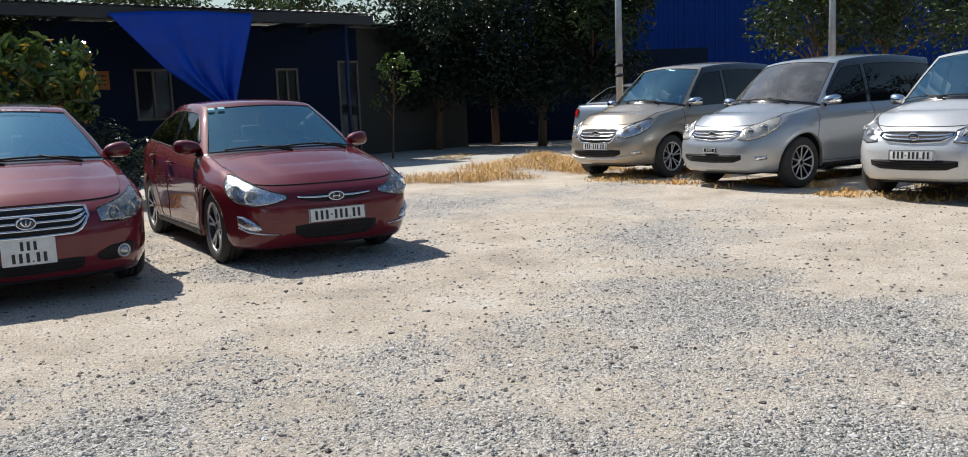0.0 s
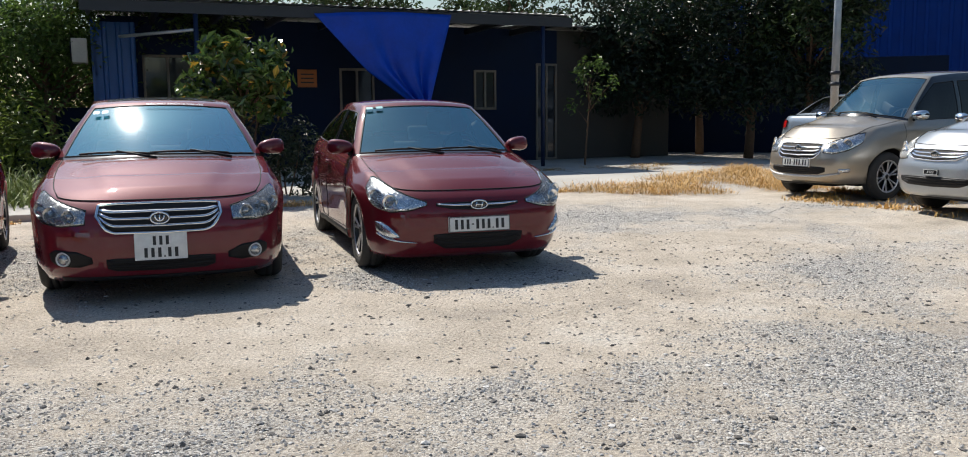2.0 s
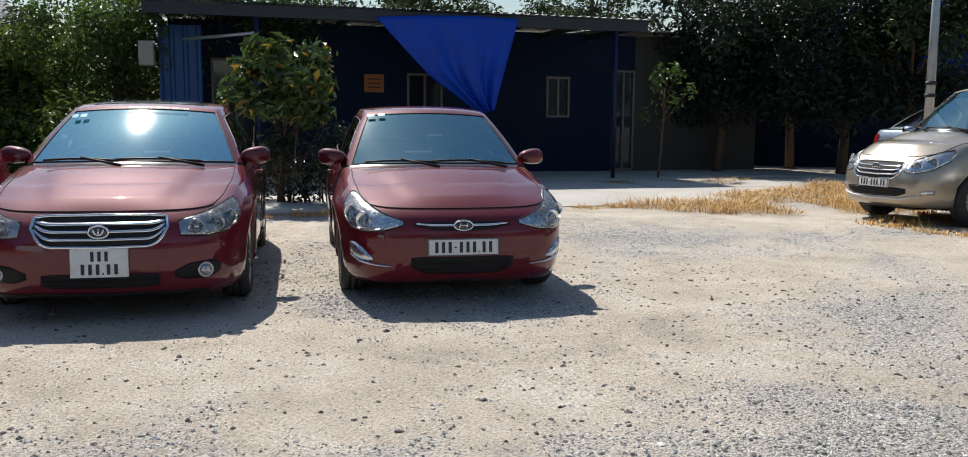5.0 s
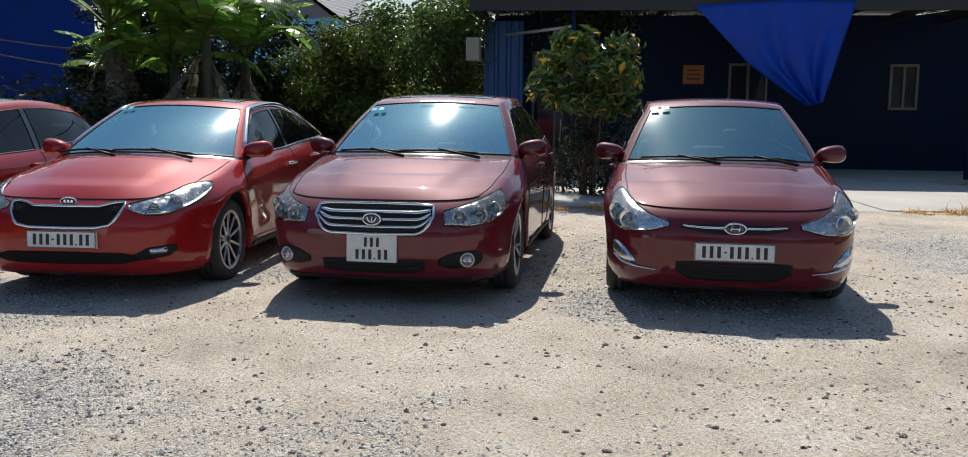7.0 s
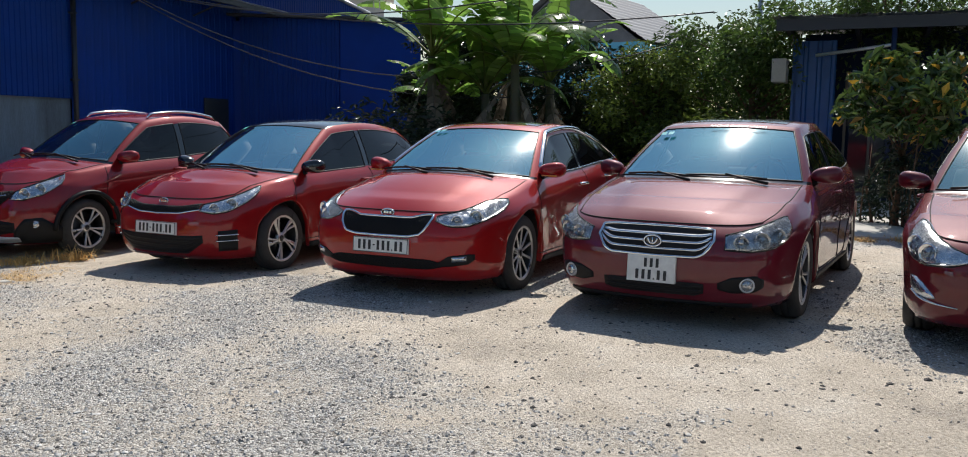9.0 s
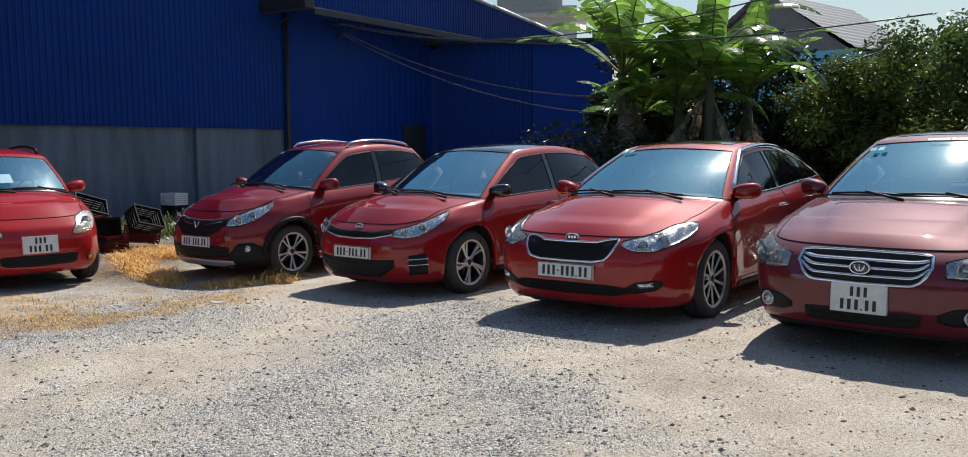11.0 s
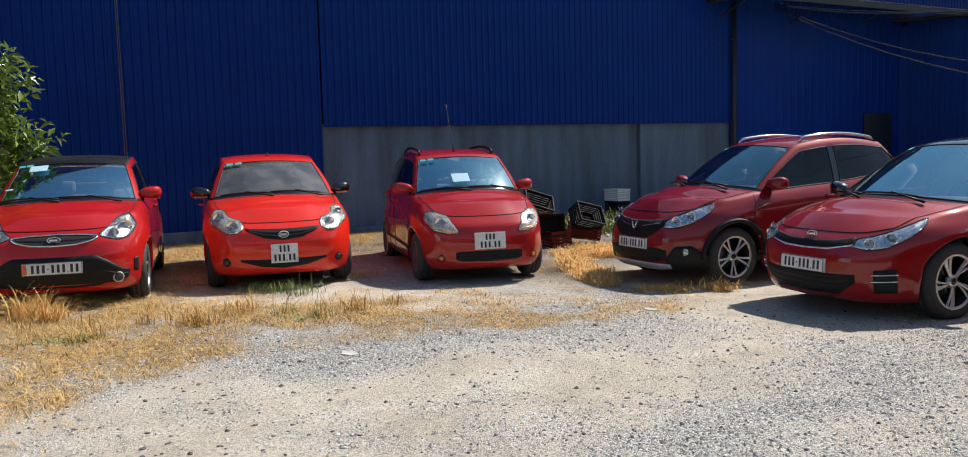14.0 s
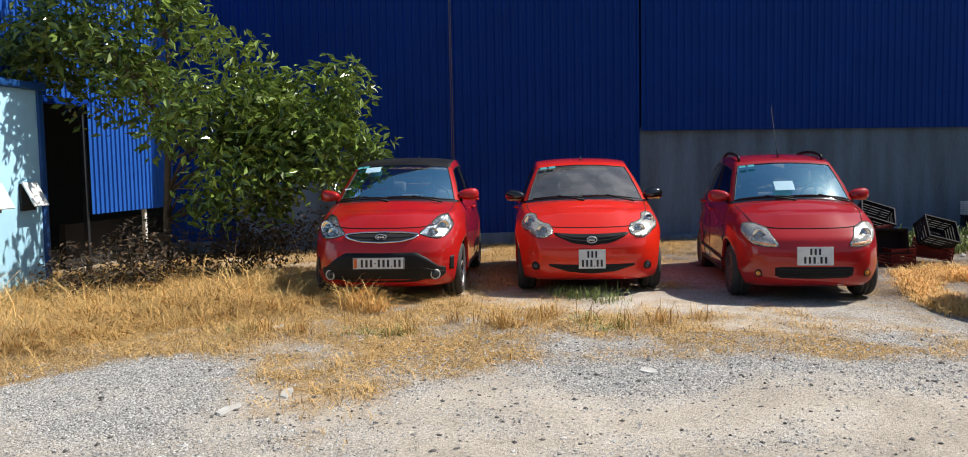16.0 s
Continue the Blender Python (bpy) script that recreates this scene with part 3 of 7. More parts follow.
def build_panes(car, panes, screen, side, rear=None):
    names = {"windshield": "windshield", "rear_window": "rear_window"}
    for key, quads in panes.items():
        bm = bmesh.new()
        for q in quads:
            bm.faces.new([bm.verts.new(p) for p in q])
        bmesh.ops.remove_doubles(bm, verts=bm.verts, dist=0.0015)
        bmesh.ops.dissolve_degenerate(bm, edges=bm.edges, dist=0.0005)
        bmesh.ops.recalc_face_normals(bm, faces=bm.faces)
        rim = [e for e in bm.edges if e.is_boundary]
        seal = bmesh.new()
        for e in rim:
            a, b = e.verts[0].co, e.verts[1].co
            if (a - b).length > 0.004:
                tube(seal, [a, b], 0.007, 5, cap=False)
        p = part(names.get(key, "side_window"), bm, screen if key == "windshield" else side, car)
        p.visible_shadow = False
        part("window_seal", seal, M["trim"], p)


def build_inside(shell, car, seats="seat", dash="cabin"):
    """Floor, dashboard, wheel, seats, arch liners and underside, as seen through the glass."""
    w, zb = shell.W / 2, curve(shell.belt, -1.0)
    bm = bmesh.new()
    block(bm, (shell.front - shell.L + 0.4, -w + 0.24, 0.2), (shell.front - 0.5, w - 0.24, 0.34), bevel=0.03)
    block(bm, (shell.front - 0.5, -w + 0.42, 0.2), (shell.front - 0.2, w - 0.42, 0.34), bevel=0.03)
    part("underbody", bm, M["trim"], car)
    bm = bmesh.new()
    cx = shell.cowl[0]
    block(bm, (cx - 0.35, -w + 0.16, zb - 0.4), (cx + shell.cowl[1] - 0.12, w - 0.16, zb - 0.06), bevel=0.06)
    block(bm, (cx - 0.4, 0.18, zb - 0.12), (cx - 0.15, 0.55, zb + 0.01), bevel=0.04)
    part("dashboard", bm, M[dash], car)
    bm = bmesh.new()
    m = Matrix.Translation((cx - 0.5, 0.37, zb - 0.02)) @ Matrix.Rotation(radians(65), 4, "Y")
    tube(bm, [m @ Vector((0.185 * math.cos(a), 0.185 * math.sin(a), 0)) for a in [k * math.tau / 20 for k in range(21)]], 0.015, 6, cap=False)
    tube(bm, [m @ Vector((-0.18, 0, 0)), m @ Vector((0.18, 0, 0))], 0.02, 6)
    part("steering_wheel", bm, M["cabin"], car)
    for y in (-0.37, 0.37):
        bm = bmesh.new()
        block(bm, (cx - 1.15, y - 0.25, 0.34), (cx - 0.62, y + 0.25, 0.58), bevel=0.06)
        mm = Matrix.Translation((cx - 1.12, y, 0.5)) @ Matrix.Rotation(radians(-16), 4, "Y")
        block(bm, (-0.08, -0.24, 0), (0.07, 0.24, 0.6), mm, bevel=0.07)
        block(bm, (-0.05, -0.13, 0.64), (0.05, 0.13, 0.84), mm, bevel=0.045)
        part("seat", bm, M[seats], car)
    mm = Matrix.Translation((max(cx - 2.0, shell.back[0] + 0.2), 0, 0.5)) @ Matrix.Rotation(radians(-18), 4, "Y")
    bm = bmesh.new()
    block(bm, (-0.08, -w + 0.22, -0.1), (0.08, w - 0.22, 0.52), mm, bevel=0.06)
    for y in (-0.32, 0.32):
        block(bm, (-0.04, y - 0.12, 0.54), (0.05, y + 0.12, 0.7), mm, bevel=0.04)
    part("rear_seat", bm, M[seats], car)
    for x in (0, -shell.base):
        for s in (1, -1):
            bm = bmesh.new()
            prof = [(shell.arch + 0.012, s * (w - 0.035)), (shell.arch + 0.005, s * (w - 0.3)), (0.06, s * (w - 0.32))]
            lathe(bm, prof, 28, Matrix.Translation((x, 0, shell.r)))
            bmesh.ops.delete(bm, geom=[v for v in bm.verts if v.co.z < 0.28], context="VERTS")
            for v in bm.verts:
                span = (shell.front - shell.xm) if v.co.x > shell.xm else (shell.xm - shell.front + shell.L)
                skin = shell.at(("s", (v.co.x - shell.xm) / span), v.co.z)[1] - 0.03
                v.co.y = s * min(abs(v.co.y), max(skin, 0.1))
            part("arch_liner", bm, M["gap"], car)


def build_wheel(r, style="multi", spokes=10, rim_share=0.7, width=0.19, dark=False):
    """One wheel about y, its outer face on +y: a tyre with tread and a spoked rim."""
    holder = new("wheel")
    bm = bmesh.new()
    rr, h = r * rim_share, width / 2
    lathe(bm, [(rr - 0.01, -h + 0.01), (rr + 0.02, -h), (r - 0.03, -h - 0.006), (r - 0.008, -h + 0.02), (r, -h + 0.045), (r, -0.03), (r - 0.007, -0.028), (r - 0.007, -0.02), (r, -0.018), (r, 0.018),
               (r - 0.007, 0.02), (r - 0.007, 0.028), (r, 0.03), (r, h - 0.045), (r - 0.008, h - 0.02), (r - 0.03, h + 0.006), (rr + 0.02, h), (rr - 0.01, h - 0.01)], 40)
    bmesh.ops.recalc_face_normals(bm, faces=bm.faces)
    tyre = part("tyre", bm, M["tyre"], holder)
    bm = bmesh.new()
    lathe(bm, [(rr + 0.004, h - 0.004), (rr - 0.012, h - 0.002), (rr - 0.017, h - 0.014)], 40, mat=0)
    lathe(bm, [(rr - 0.017, h - 0.014), (rr - 0.022, h - 0.03), (rr - 0.03, -h + 0.03)], 40, mat=1)
    lathe(bm, [(0.0, h - 0.02), (0.026, h - 0.02), (0.03, h - 0.026)], 20, mat=1)
    lathe(bm, [(0.03, h - 0.024), (0.055, h - 0.03), (0.06, h - 0.06)], 20, mat=0)
    faces = {"multi": [(0.0, 0.0, 0.011, 0.013)], "twin": [(-0.19, 0.0, 0.009, 0.015), (0.19, 0.0, 0.009, 0.015)], "blade": [(-0.24, 0.34, 0.011, 0.026), (0.2, 0.22, 0.008, 0.014)], "steel": [(0.0, 0.0, 0.045, 0.05)]}[style]
    for i in range(spokes):
        a = i * math.tau / spokes
        for o, tw, w0, w1 in faces:
            pts = []
            for u, d, wd in ((0.15, 0.03, w0), (0.4, 0.024, w0), (0.7, 0.018, (w0 + w1) / 2), (0.97, 0.012, w1)):
                rad = rr * u
                ang = a + o * (0.4 + 0.6 * u) + tw * u
                c, s = math.cos(ang), math.sin(ang)
                pts.append([Vector((c * rad - s * k * wd, h - d - dd, s * rad + c * k * wd)) for k, dd in ((-1, 0.008), (-0.82, 0.0), (0.82, 0.0), (1, 0.008), (1, 0.04), (-1, 0.04))])
            vs = [[bm.verts.new(p) for p in q] for q in pts]
            for p, q in zip(vs, vs[1:]):
                for k in range(6):
                    bm.faces.new((p[k], p[(k + 1) % 6], q[(k + 1) % 6], q[k])).material_index = 0 if k in (0, 1, 2) or style == "steel" else 1
    bmesh.ops.recalc_face_normals(bm, faces=bm.faces)
    part("rim", bm, [M["dark_alloy"] if dark else M["alloy"], M["black_alloy"]], holder)
    bm = bmesh.new()
    lathe(bm, [(0.02, -0.01), (rr * 0.72, -0.01), (rr * 0.72, 0.0), (0.02, 0.0)], 28)
    lathe(bm, [(0.0, -h + 0.02), (rr - 0.02, -h + 0.02)], 28)
    part("brake_disc", bm, M["dark_alloy"], holder)
    return holder


def build_mirror(shell, car, sgn, shellmat, cap=None):
    """A door mirror with its stalk, painted cap and glass."""
    cx = shell.cowl[0]
    zb = curve(shell.belt, cx - 0.25)
    y = shell.at(("s", (cx - 0.25 - shell.xm) / (shell.front - shell.xm)), zb)[1]
    c = Vector((cx - 0.24, sgn * (y + 0.09), zb + 0.06))
    bm = bmesh.new()
    ball(bm, (0, 0, 0), 1.0, seg=24, rings=16)
    for v in bm.verts:
        n = v.co.normalized()
        p = [math.copysign(abs(k) ** 0.8, k) for k in n]
        o = (p[1] * sgn + 1) / 2                                             # 0 at the door, 1 at the outer end
        x, y, z = 0.078 * p[0], 0.116 * p[1], 0.074 * p[2] * (0.8 + 0.3 * o)
        x = x - 0.05 * o * o if x > -0.03 else -0.036 + (x + 0.036) * 0.1
        if z < 0:
            z *= 0.78 + 0.16 * o
        v.co = (x, y, z + 0.012 * o)
    bmesh.ops.transform(bm, matrix=Matrix.Translation(c), verts=bm.verts)
    head = part("door_mirror", bm, shellmat, car)
    bm = bmesh.new()
    tube(bm, [c + Vector((0.0, -sgn * 0.07, -0.05)), c + Vector((0.015, -sgn * 0.15, -0.075)), c + Vector((0.0, -sgn * 0.2, -0.08))], [0.022, 0.025, 0.03], 8)
    part("stalk", bm, M["trim"], head)
    bm = bmesh.new()
    block(bm, (-0.044, -0.082, -0.048), (-0.039, 0.082, 0.048), Matrix.Translation(c), bevel=0.002)
    part("mirror_glass", bm, M["chrome"], head)
    if cap:
        bm = bmesh.new()
        block(bm, (0.04, -0.075, -0.045), (0.056, 0.07, -0.032), Matrix.Translation(c), bevel=0.005)
        part("indicator", bm, cap, head)


def seam(shell, pts, proud=0.0015, width=0.0045):
    """A raised black line for the shade in a panel gap, along (arc length or x, z) points on the side."""
    out = []
    for (s0, z0), (s1, z1) in zip(pts, pts[1:]):
        n = max(1, int(math.hypot(s1 - s0, z1 - z0) / 0.04))
        out += [(s0 + (s1 - s0) * i / n, z0 + (z1 - z0) * i / n) for i in range(n)]
    out.append(pts[-1])
    bm = bmesh.new()
    tube(bm, [shell.place(s, z, proud) for s, z in out], width / 2 * 1.3, 4)
    return bm


def build_plate(shell, car, kind, z, s=0.0, border=None, flag=False):
    """A number plate on the nose; its writing is plain bars."""
    w, h = {"long": (0.5, 0.118), "wide": (0.52, 0.118), "square": (0.34, 0.18), "old": (0.28, 0.2), "bracket": (0.2, 0.06)}[kind]
    p = Vector(shell.place(s, z, 0.012))
    m = Matrix.Translation(p) @ Matrix.Rotation(radians(-4), 4, "Y")
    holder = new("number_plate")
    holder.parent, holder.matrix_local = car, m
    holder["label"] = "pale plate with dark bars for writing" if kind != "bracket" else "empty dark plate bracket"
    bm = bmesh.new()
    block(bm, (-0.03, -w / 2, -h / 2), (0.006, w / 2, h / 2), bevel=0.004)
    part("plate_sheet", bm, M["trim"] if kind == "bracket" else M["plate"], holder)
    bm = bmesh.new()
    e = 0.006
    for lo, hi in (((-w / 2, h / 2 - e), (w / 2, h / 2)), ((-w / 2, -h / 2), (w / 2, -h / 2 + e)), ((-w / 2, -h / 2 + e), (-w / 2 + e, h / 2 - e)), ((w / 2 - e, -h / 2 + e), (w / 2, h / 2 - e))):
        block(bm, (0.006, lo[0], lo[1]), (0.009, hi[0], hi[1]))
    part("plate_border", bm, M["dark_alloy"] if kind in ("long", "wide") else M["plate"], holder, smooth=False)
    # height of the line, height and width of a character, the row: x a character, - a dash, . a point
    lines = {"long": [(0.0, 0.076, 0.036, "xxx-xxx.xx")], "wide": [(0.0, 0.076, 0.036, "xxx-xxx.xx")], "square": [(0.042, 0.062, 0.032, "xxx"), (-0.04, 0.066, 0.034, "xxx.xx")],
             "old": [(0.048, 0.07, 0.032, "xxx"), (-0.045, 0.072, 0.034, "xxx.xx")], "bracket": [(0.0, 0.03, 0.02, "xxxx")]}[kind]
    for zc, hh, cw, row in lines:
        widths = {"x": cw * 1.3, "-": cw * 0.9, ".": cw * 0.6}
        y = -sum(widths[k] for k in row) / 2 + (0.025 if flag else 0)
        for k in row:
            bm, yc = bmesh.new(), y + widths[k] / 2
            if k == "x":
                block(bm, (0.006, yc - cw * 0.32, zc - hh / 2), (0.0085, yc + cw * 0.32, zc + hh / 2), bevel=0.001)
            elif k == "-":
                block(bm, (0.006, yc - cw * 0.25, zc - 0.005), (0.0085, yc + cw * 0.25, zc + 0.005))
            else:
                block(bm, (0.006, yc - 0.005, zc - hh / 2), (0.0085, yc + 0.005, zc - hh / 2 + 0.011))
            y += widths[k]
            part("plate_bar", bm, M["satin"] if kind == "bracket" else M["ink"], holder, smooth=False)
    if flag:
        bm = bmesh.new()
        block(bm, (0.006, -w / 2 + 0.01, -h / 2 + 0.012), (0.0088, -w / 2 + 0.045, h / 2 - 0.012), bevel=0.001)
        part("sticker", bm, M["orange"], holder)


def build_badge(shell, car, z, w=0.06, h=0.035, mat="chrome", proud=0.02, shape="oval"):
    p = Vector(shell.place(0.0, z, proud))
    bm = bmesh.new()
    if shape == "vee":
        for s in (1, -1):
            tube(bm, [p + Vector((0.004, s * 0.012, -h)), p + Vector((0.002, s * 0.042, h))], 0.008, 6)
    else:
        m = Matrix.Translation(p)
        tube(bm, [m @ Vector((0.004, w * math.cos(a), h * math.sin(a))) for a in [k * math.tau / 28 for k in range(29)]], 0.0065, 6, cap=False)
        if shape == "bars":
            for y0, y1 in ((-0.45, -0.3), (0.3, 0.45)):
                tube(bm, [m @ Vector((0.006, w * y0, -h * 0.6)), m @ Vector((0.006, w * y1, h * 0.6))], 0.006, 6)
            tube(bm, [m @ Vector((0.006, -w * 0.4, 0)), m @ Vector((0.006, w * 0.4, 0))], 0.005, 6)
        elif shape == "cup":
            tube(bm, [m @ Vector((0.006, w * 0.5 * math.cos(a), h * (0.5 + 1.0 * math.sin(a)))) for a in [math.pi + k * math.pi / 10 for k in range(11)]], 0.007, 6)
            tube(bm, [m @ Vector((0.006, 0, -h * 0.5)), m @ Vector((0.006, 0, h * 0.6))], 0.006, 6)
        else:
            for k in (-0.45, 0.0, 0.45):
                block(bm, (0.001, w * k - 0.012, -h * 0.42), (0.007, w * k + 0.008, h * 0.42), m, bevel=0.002)
    badge = part("badge", bm, M[mat], car, "bright oval badge" if shape != "vee" else "bright V-shaped badge")
    if shape != "vee":
        bm = bmesh.new()
        ball(bm, (p.x - 0.002, 0, p.z), (0.006, w * 0.96, h * 0.96), seg=24)
        part("badge_field", bm, M["black_gloss"], badge)


def build_wipers(shell, car):
    (cx, cl, cz), (hx, hl, hy, hz, hm) = shell.cowl, shell.head
    for y0, y1 in ((0.52, -0.08), (-0.05, -0.6)):
        pts = []
        for k in range(9):
            u = k / 8
            y = y0 + (y1 - y0) * u
            q = y / (shell.W / 2 * 0.93)
            t = 0.025 + 0.05 * u * (1 - u) * 2 + 0.02 * u
            x = cx + cl * (1 - q * q) - t * (cx - hx)
            zc = cz + (hm - cz) * t
            ze = curve(shell.belt, cx) + (hz - curve(shell.belt, cx)) * t
            pts.append(Vector((x + 0.012, y, zc + (ze - zc) * q * q + 0.022)))
        bm = bmesh.new()
        tube(bm, pts, 0.009, 6)
        tube(bm, [pts[0] + Vector((0.05, 0.02, -0.03)), pts[4] + Vector((0, 0, 0.012))], [0.012, 0.007], 6)
        part("wiper", bm, M["trim"], car)


def build_headlight(shell, car, spec, bowls, lens="lamp", back="cup", tip=None, dark=False):
    """Both lamps: housing, reflector bowls and a clear cover."""
    for flip in (1, -1):
        hl = part("headlight", drape(shell, spec, 0.002, 0.003, flip), M["cup_dark"] if back == "dark" else M["cup"], car, "clear headlight with bright reflector bowls")
        for s, z, r in bowls:
            p0, p1 = Vector(shell.place(s * flip, z, 0.005)), Vector(shell.place(s * flip, z, 0.05))
            n = (p1 - p0).normalized()
            n = (n + Vector((0.6, 0, 0))).normalized()
            m = Matrix.Translation(p0) @ n.to_track_quat("Y", "Z").to_matrix().to_4x4()
            bm = bmesh.new()
            lathe(bm, [(r * 1.12, 0.006), (r * 1.03, 0.018), (r * 0.92, 0.014), (r * 0.6, 0.002)], 22, m)
            part("bowl_ring", bm, M["cup_dark"] if back == "dark" else M["chrome"], hl)
            bm = bmesh.new()
            lathe(bm, [(r * 0.6, 0.002), (r * 0.5, 0.012), (r * 0.28, 0.02), (0.0, 0.023)], 18, m)
            part("projector", bm, M["cup_dark"], hl)
        low = [(a, z0 + 0.006, z0 + 0.006 + min(0.014, (z1 - z0) * 0.2)) for a, z0, z1 in spec[1:-1]]
        part("chrome_strip", drape(shell, low, 0.006, 0.012, flip, rows=2), M["chrome"], hl)
        part("lamp_seal", hoop(shell, spec, 0.008, 0.006, flip), M["gap"], hl)
        if tip:
            part("indicator", drape(shell, tip, 0.006, 0.008, flip), M["amber"], hl)
        cover = part("lens", drape(shell, spec, 0.007, 0.026, flip), M[lens], hl)
        cover.visible_shadow = False


def build_side(shell, car, paint, chrome=False, moulding=True, handles="body"):
    """Door gaps, handles, sill strip and rear lamps on both flanks."""
    w0 = shell.along
    xf, xp, xr = shell.cowl[0] + 0.1, shell.head[0] - shell.pillar, -shell.base + shell.arch * 0.85
    xback = max(xr - 0.25, shell.deck[0] + 0.12)
    for flip in (1, -1):
        sf, sp, sr = w0(xf), w0(xp), w0(xr + 0.1)
        zt = lambda x: curve(shell.belt, x) - 0.012
        sb = w0(min(xback + 0.15, -shell.base + 0.1))
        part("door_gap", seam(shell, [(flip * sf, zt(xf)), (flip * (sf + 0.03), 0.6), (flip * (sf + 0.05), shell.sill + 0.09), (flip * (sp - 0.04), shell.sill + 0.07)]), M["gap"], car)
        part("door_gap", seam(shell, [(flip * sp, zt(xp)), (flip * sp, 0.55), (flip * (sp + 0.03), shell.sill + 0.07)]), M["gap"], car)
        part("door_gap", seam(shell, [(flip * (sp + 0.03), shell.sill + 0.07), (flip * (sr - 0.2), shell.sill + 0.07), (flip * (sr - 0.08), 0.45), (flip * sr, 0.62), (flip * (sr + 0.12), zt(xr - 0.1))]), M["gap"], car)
        for xs in (xp + 0.16, xr + 0.02):
            zh = curve(shell.belt, xs) - 0.13
            s = w0(xs) * flip
            bm = bmesh.new()
            p = [Vector(shell.place(s + d, zh, o)) for d, o in ((-0.1, 0.004), (-0.08, 0.03), (0.08, 0.03), (0.1, 0.004))]
            tube(bm, p, [0.012, 0.014, 0.014, 0.012], 8)
            part("door_handle", bm, M["chrome"] if handles == "chrome" else paint, car)
        if moulding:
            a, b = w0(xf - 0.1), w0(xr + 0.1)
            part("door_moulding", drape(shell, [(a, 0.33, 0.37), (b, 0.35, 0.39)], 0.006, 0.012, flip, rows=2, step=0.1), paint if moulding is True else moulding, car)
        part("sill_strip", drape(shell, [(w0(-shell.arch - 0.02), shell.sill - 0.005, shell.sill + 0.05), (w0(-shell.base + shell.arch + 0.02), shell.sill - 0.005, shell.sill + 0.05)], 0.006, 0.008, flip, rows=2, step=0.1), M["trim"], car)
        end = shell.run[-1]
        z1 = curve(shell.belt, shell.front - shell.L)
        part("tail_lamp", drape(shell, [(end - 0.98, z1 - 0.2, z1 - 0.06), (end - 0.7, z1 - 0.25, z1 - 0.05), (end - 0.45, z1 - 0.22, z1 - 0.08)], 0.004, 0.012, flip), M["red_lens"], car)
        if chrome:
            (cx, _, _), (hx, _, hy, hz, _), (bx, _, by, bz, _), (dx, _, _) = shell.cowl, shell.head, shell.back, shell.deck
            rows = shell.rows()
            pts = [(r[6][0], r[6][1] * flip + flip * 0.012, r[6][2] - 0.02) for x, r in rows if cx - 0.2 > x > dx + 0.05]
            low = [(r[0][0], r[0][1] * flip + flip * 0.004, r[0][2] + 0.01) for x, r in rows if cx - 0.1 > x > dx + 0.02]
            for nm, line, rad in (("window_visor", pts, 0.024), ("belt_trim", low, 0.007)):
                bm = bmesh.new()
                tube(bm, line, rad, 6)
                part(nm, bm, M["chrome"], car, "chrome trim along the windows")


def hood_gap(shell, car, inset=0.12):
    """Black lines for the shade in the gap between bonnet, nose and wings."""
    rows = shell.rows()
    cx = shell.cowl[0]
    hood = [(x, r) for x, r in rows if x > cx + 0.01]
    first = hood[0][1]
    bm = bmesh.new()
    line = [Vector(p) + Vector((0.003, 0, 0.001)) for p in first[6 + 1:]]
    tube(bm, line + [Vector((p.x, -p.y, p.z)) for p in reversed(line[:-1])], 0.0045, 4)
    for s in (1, -1):
        edge = [Vector((r[6 + 1][0], s * r[6 + 1][1], r[6 + 1][2] + 0.0015)) for x, r in hood[0:]]
        edge[0] = Vector((line[0].x, s * line[0].y, line[0].z))
        tube(bm, edge, 0.004, 4)
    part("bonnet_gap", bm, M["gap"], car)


def build_decals(shell, car, items):
    """Papers and stickers behind the screen: (y, share of the way up, width, height, material)."""
    (cx, cl, cz), (hx, hl, hy, hz, hm) = shell.cowl, shell.head
    for y, u, w, h, mat in items:
        n = 6
        grid = []
        for i in range(n + 1):
            line = []
            yy = y - w / 2 + w * i / n
            for j in (0, 1):
                uu = u + (h / 0.75) * j
                yr = shell.W / 2 * 0.93 + (hy - shell.W / 2 * 0.93) * uu
                q = yy / yr
                lead = cl + (hl - cl) * uu
                x = cx + (hx - cx) * uu + lead * (1 - q * q)
                zr = curve(shell.belt, cx) + (hz - curve(shell.belt, cx)) * uu + 0.02 * math.sin(math.pi * uu)
                zm = cz + (hm - cz) * uu + shell.arc * math.sin(math.pi * uu)
                line.append((x + 0.006, yy, zr + (zm - zr) * (1 - q * q) + 0.005))
            grid.append(line)
        bm = bmesh.new()
        sheet(bm, grid)
        part("sticker", bm, M[mat], car)


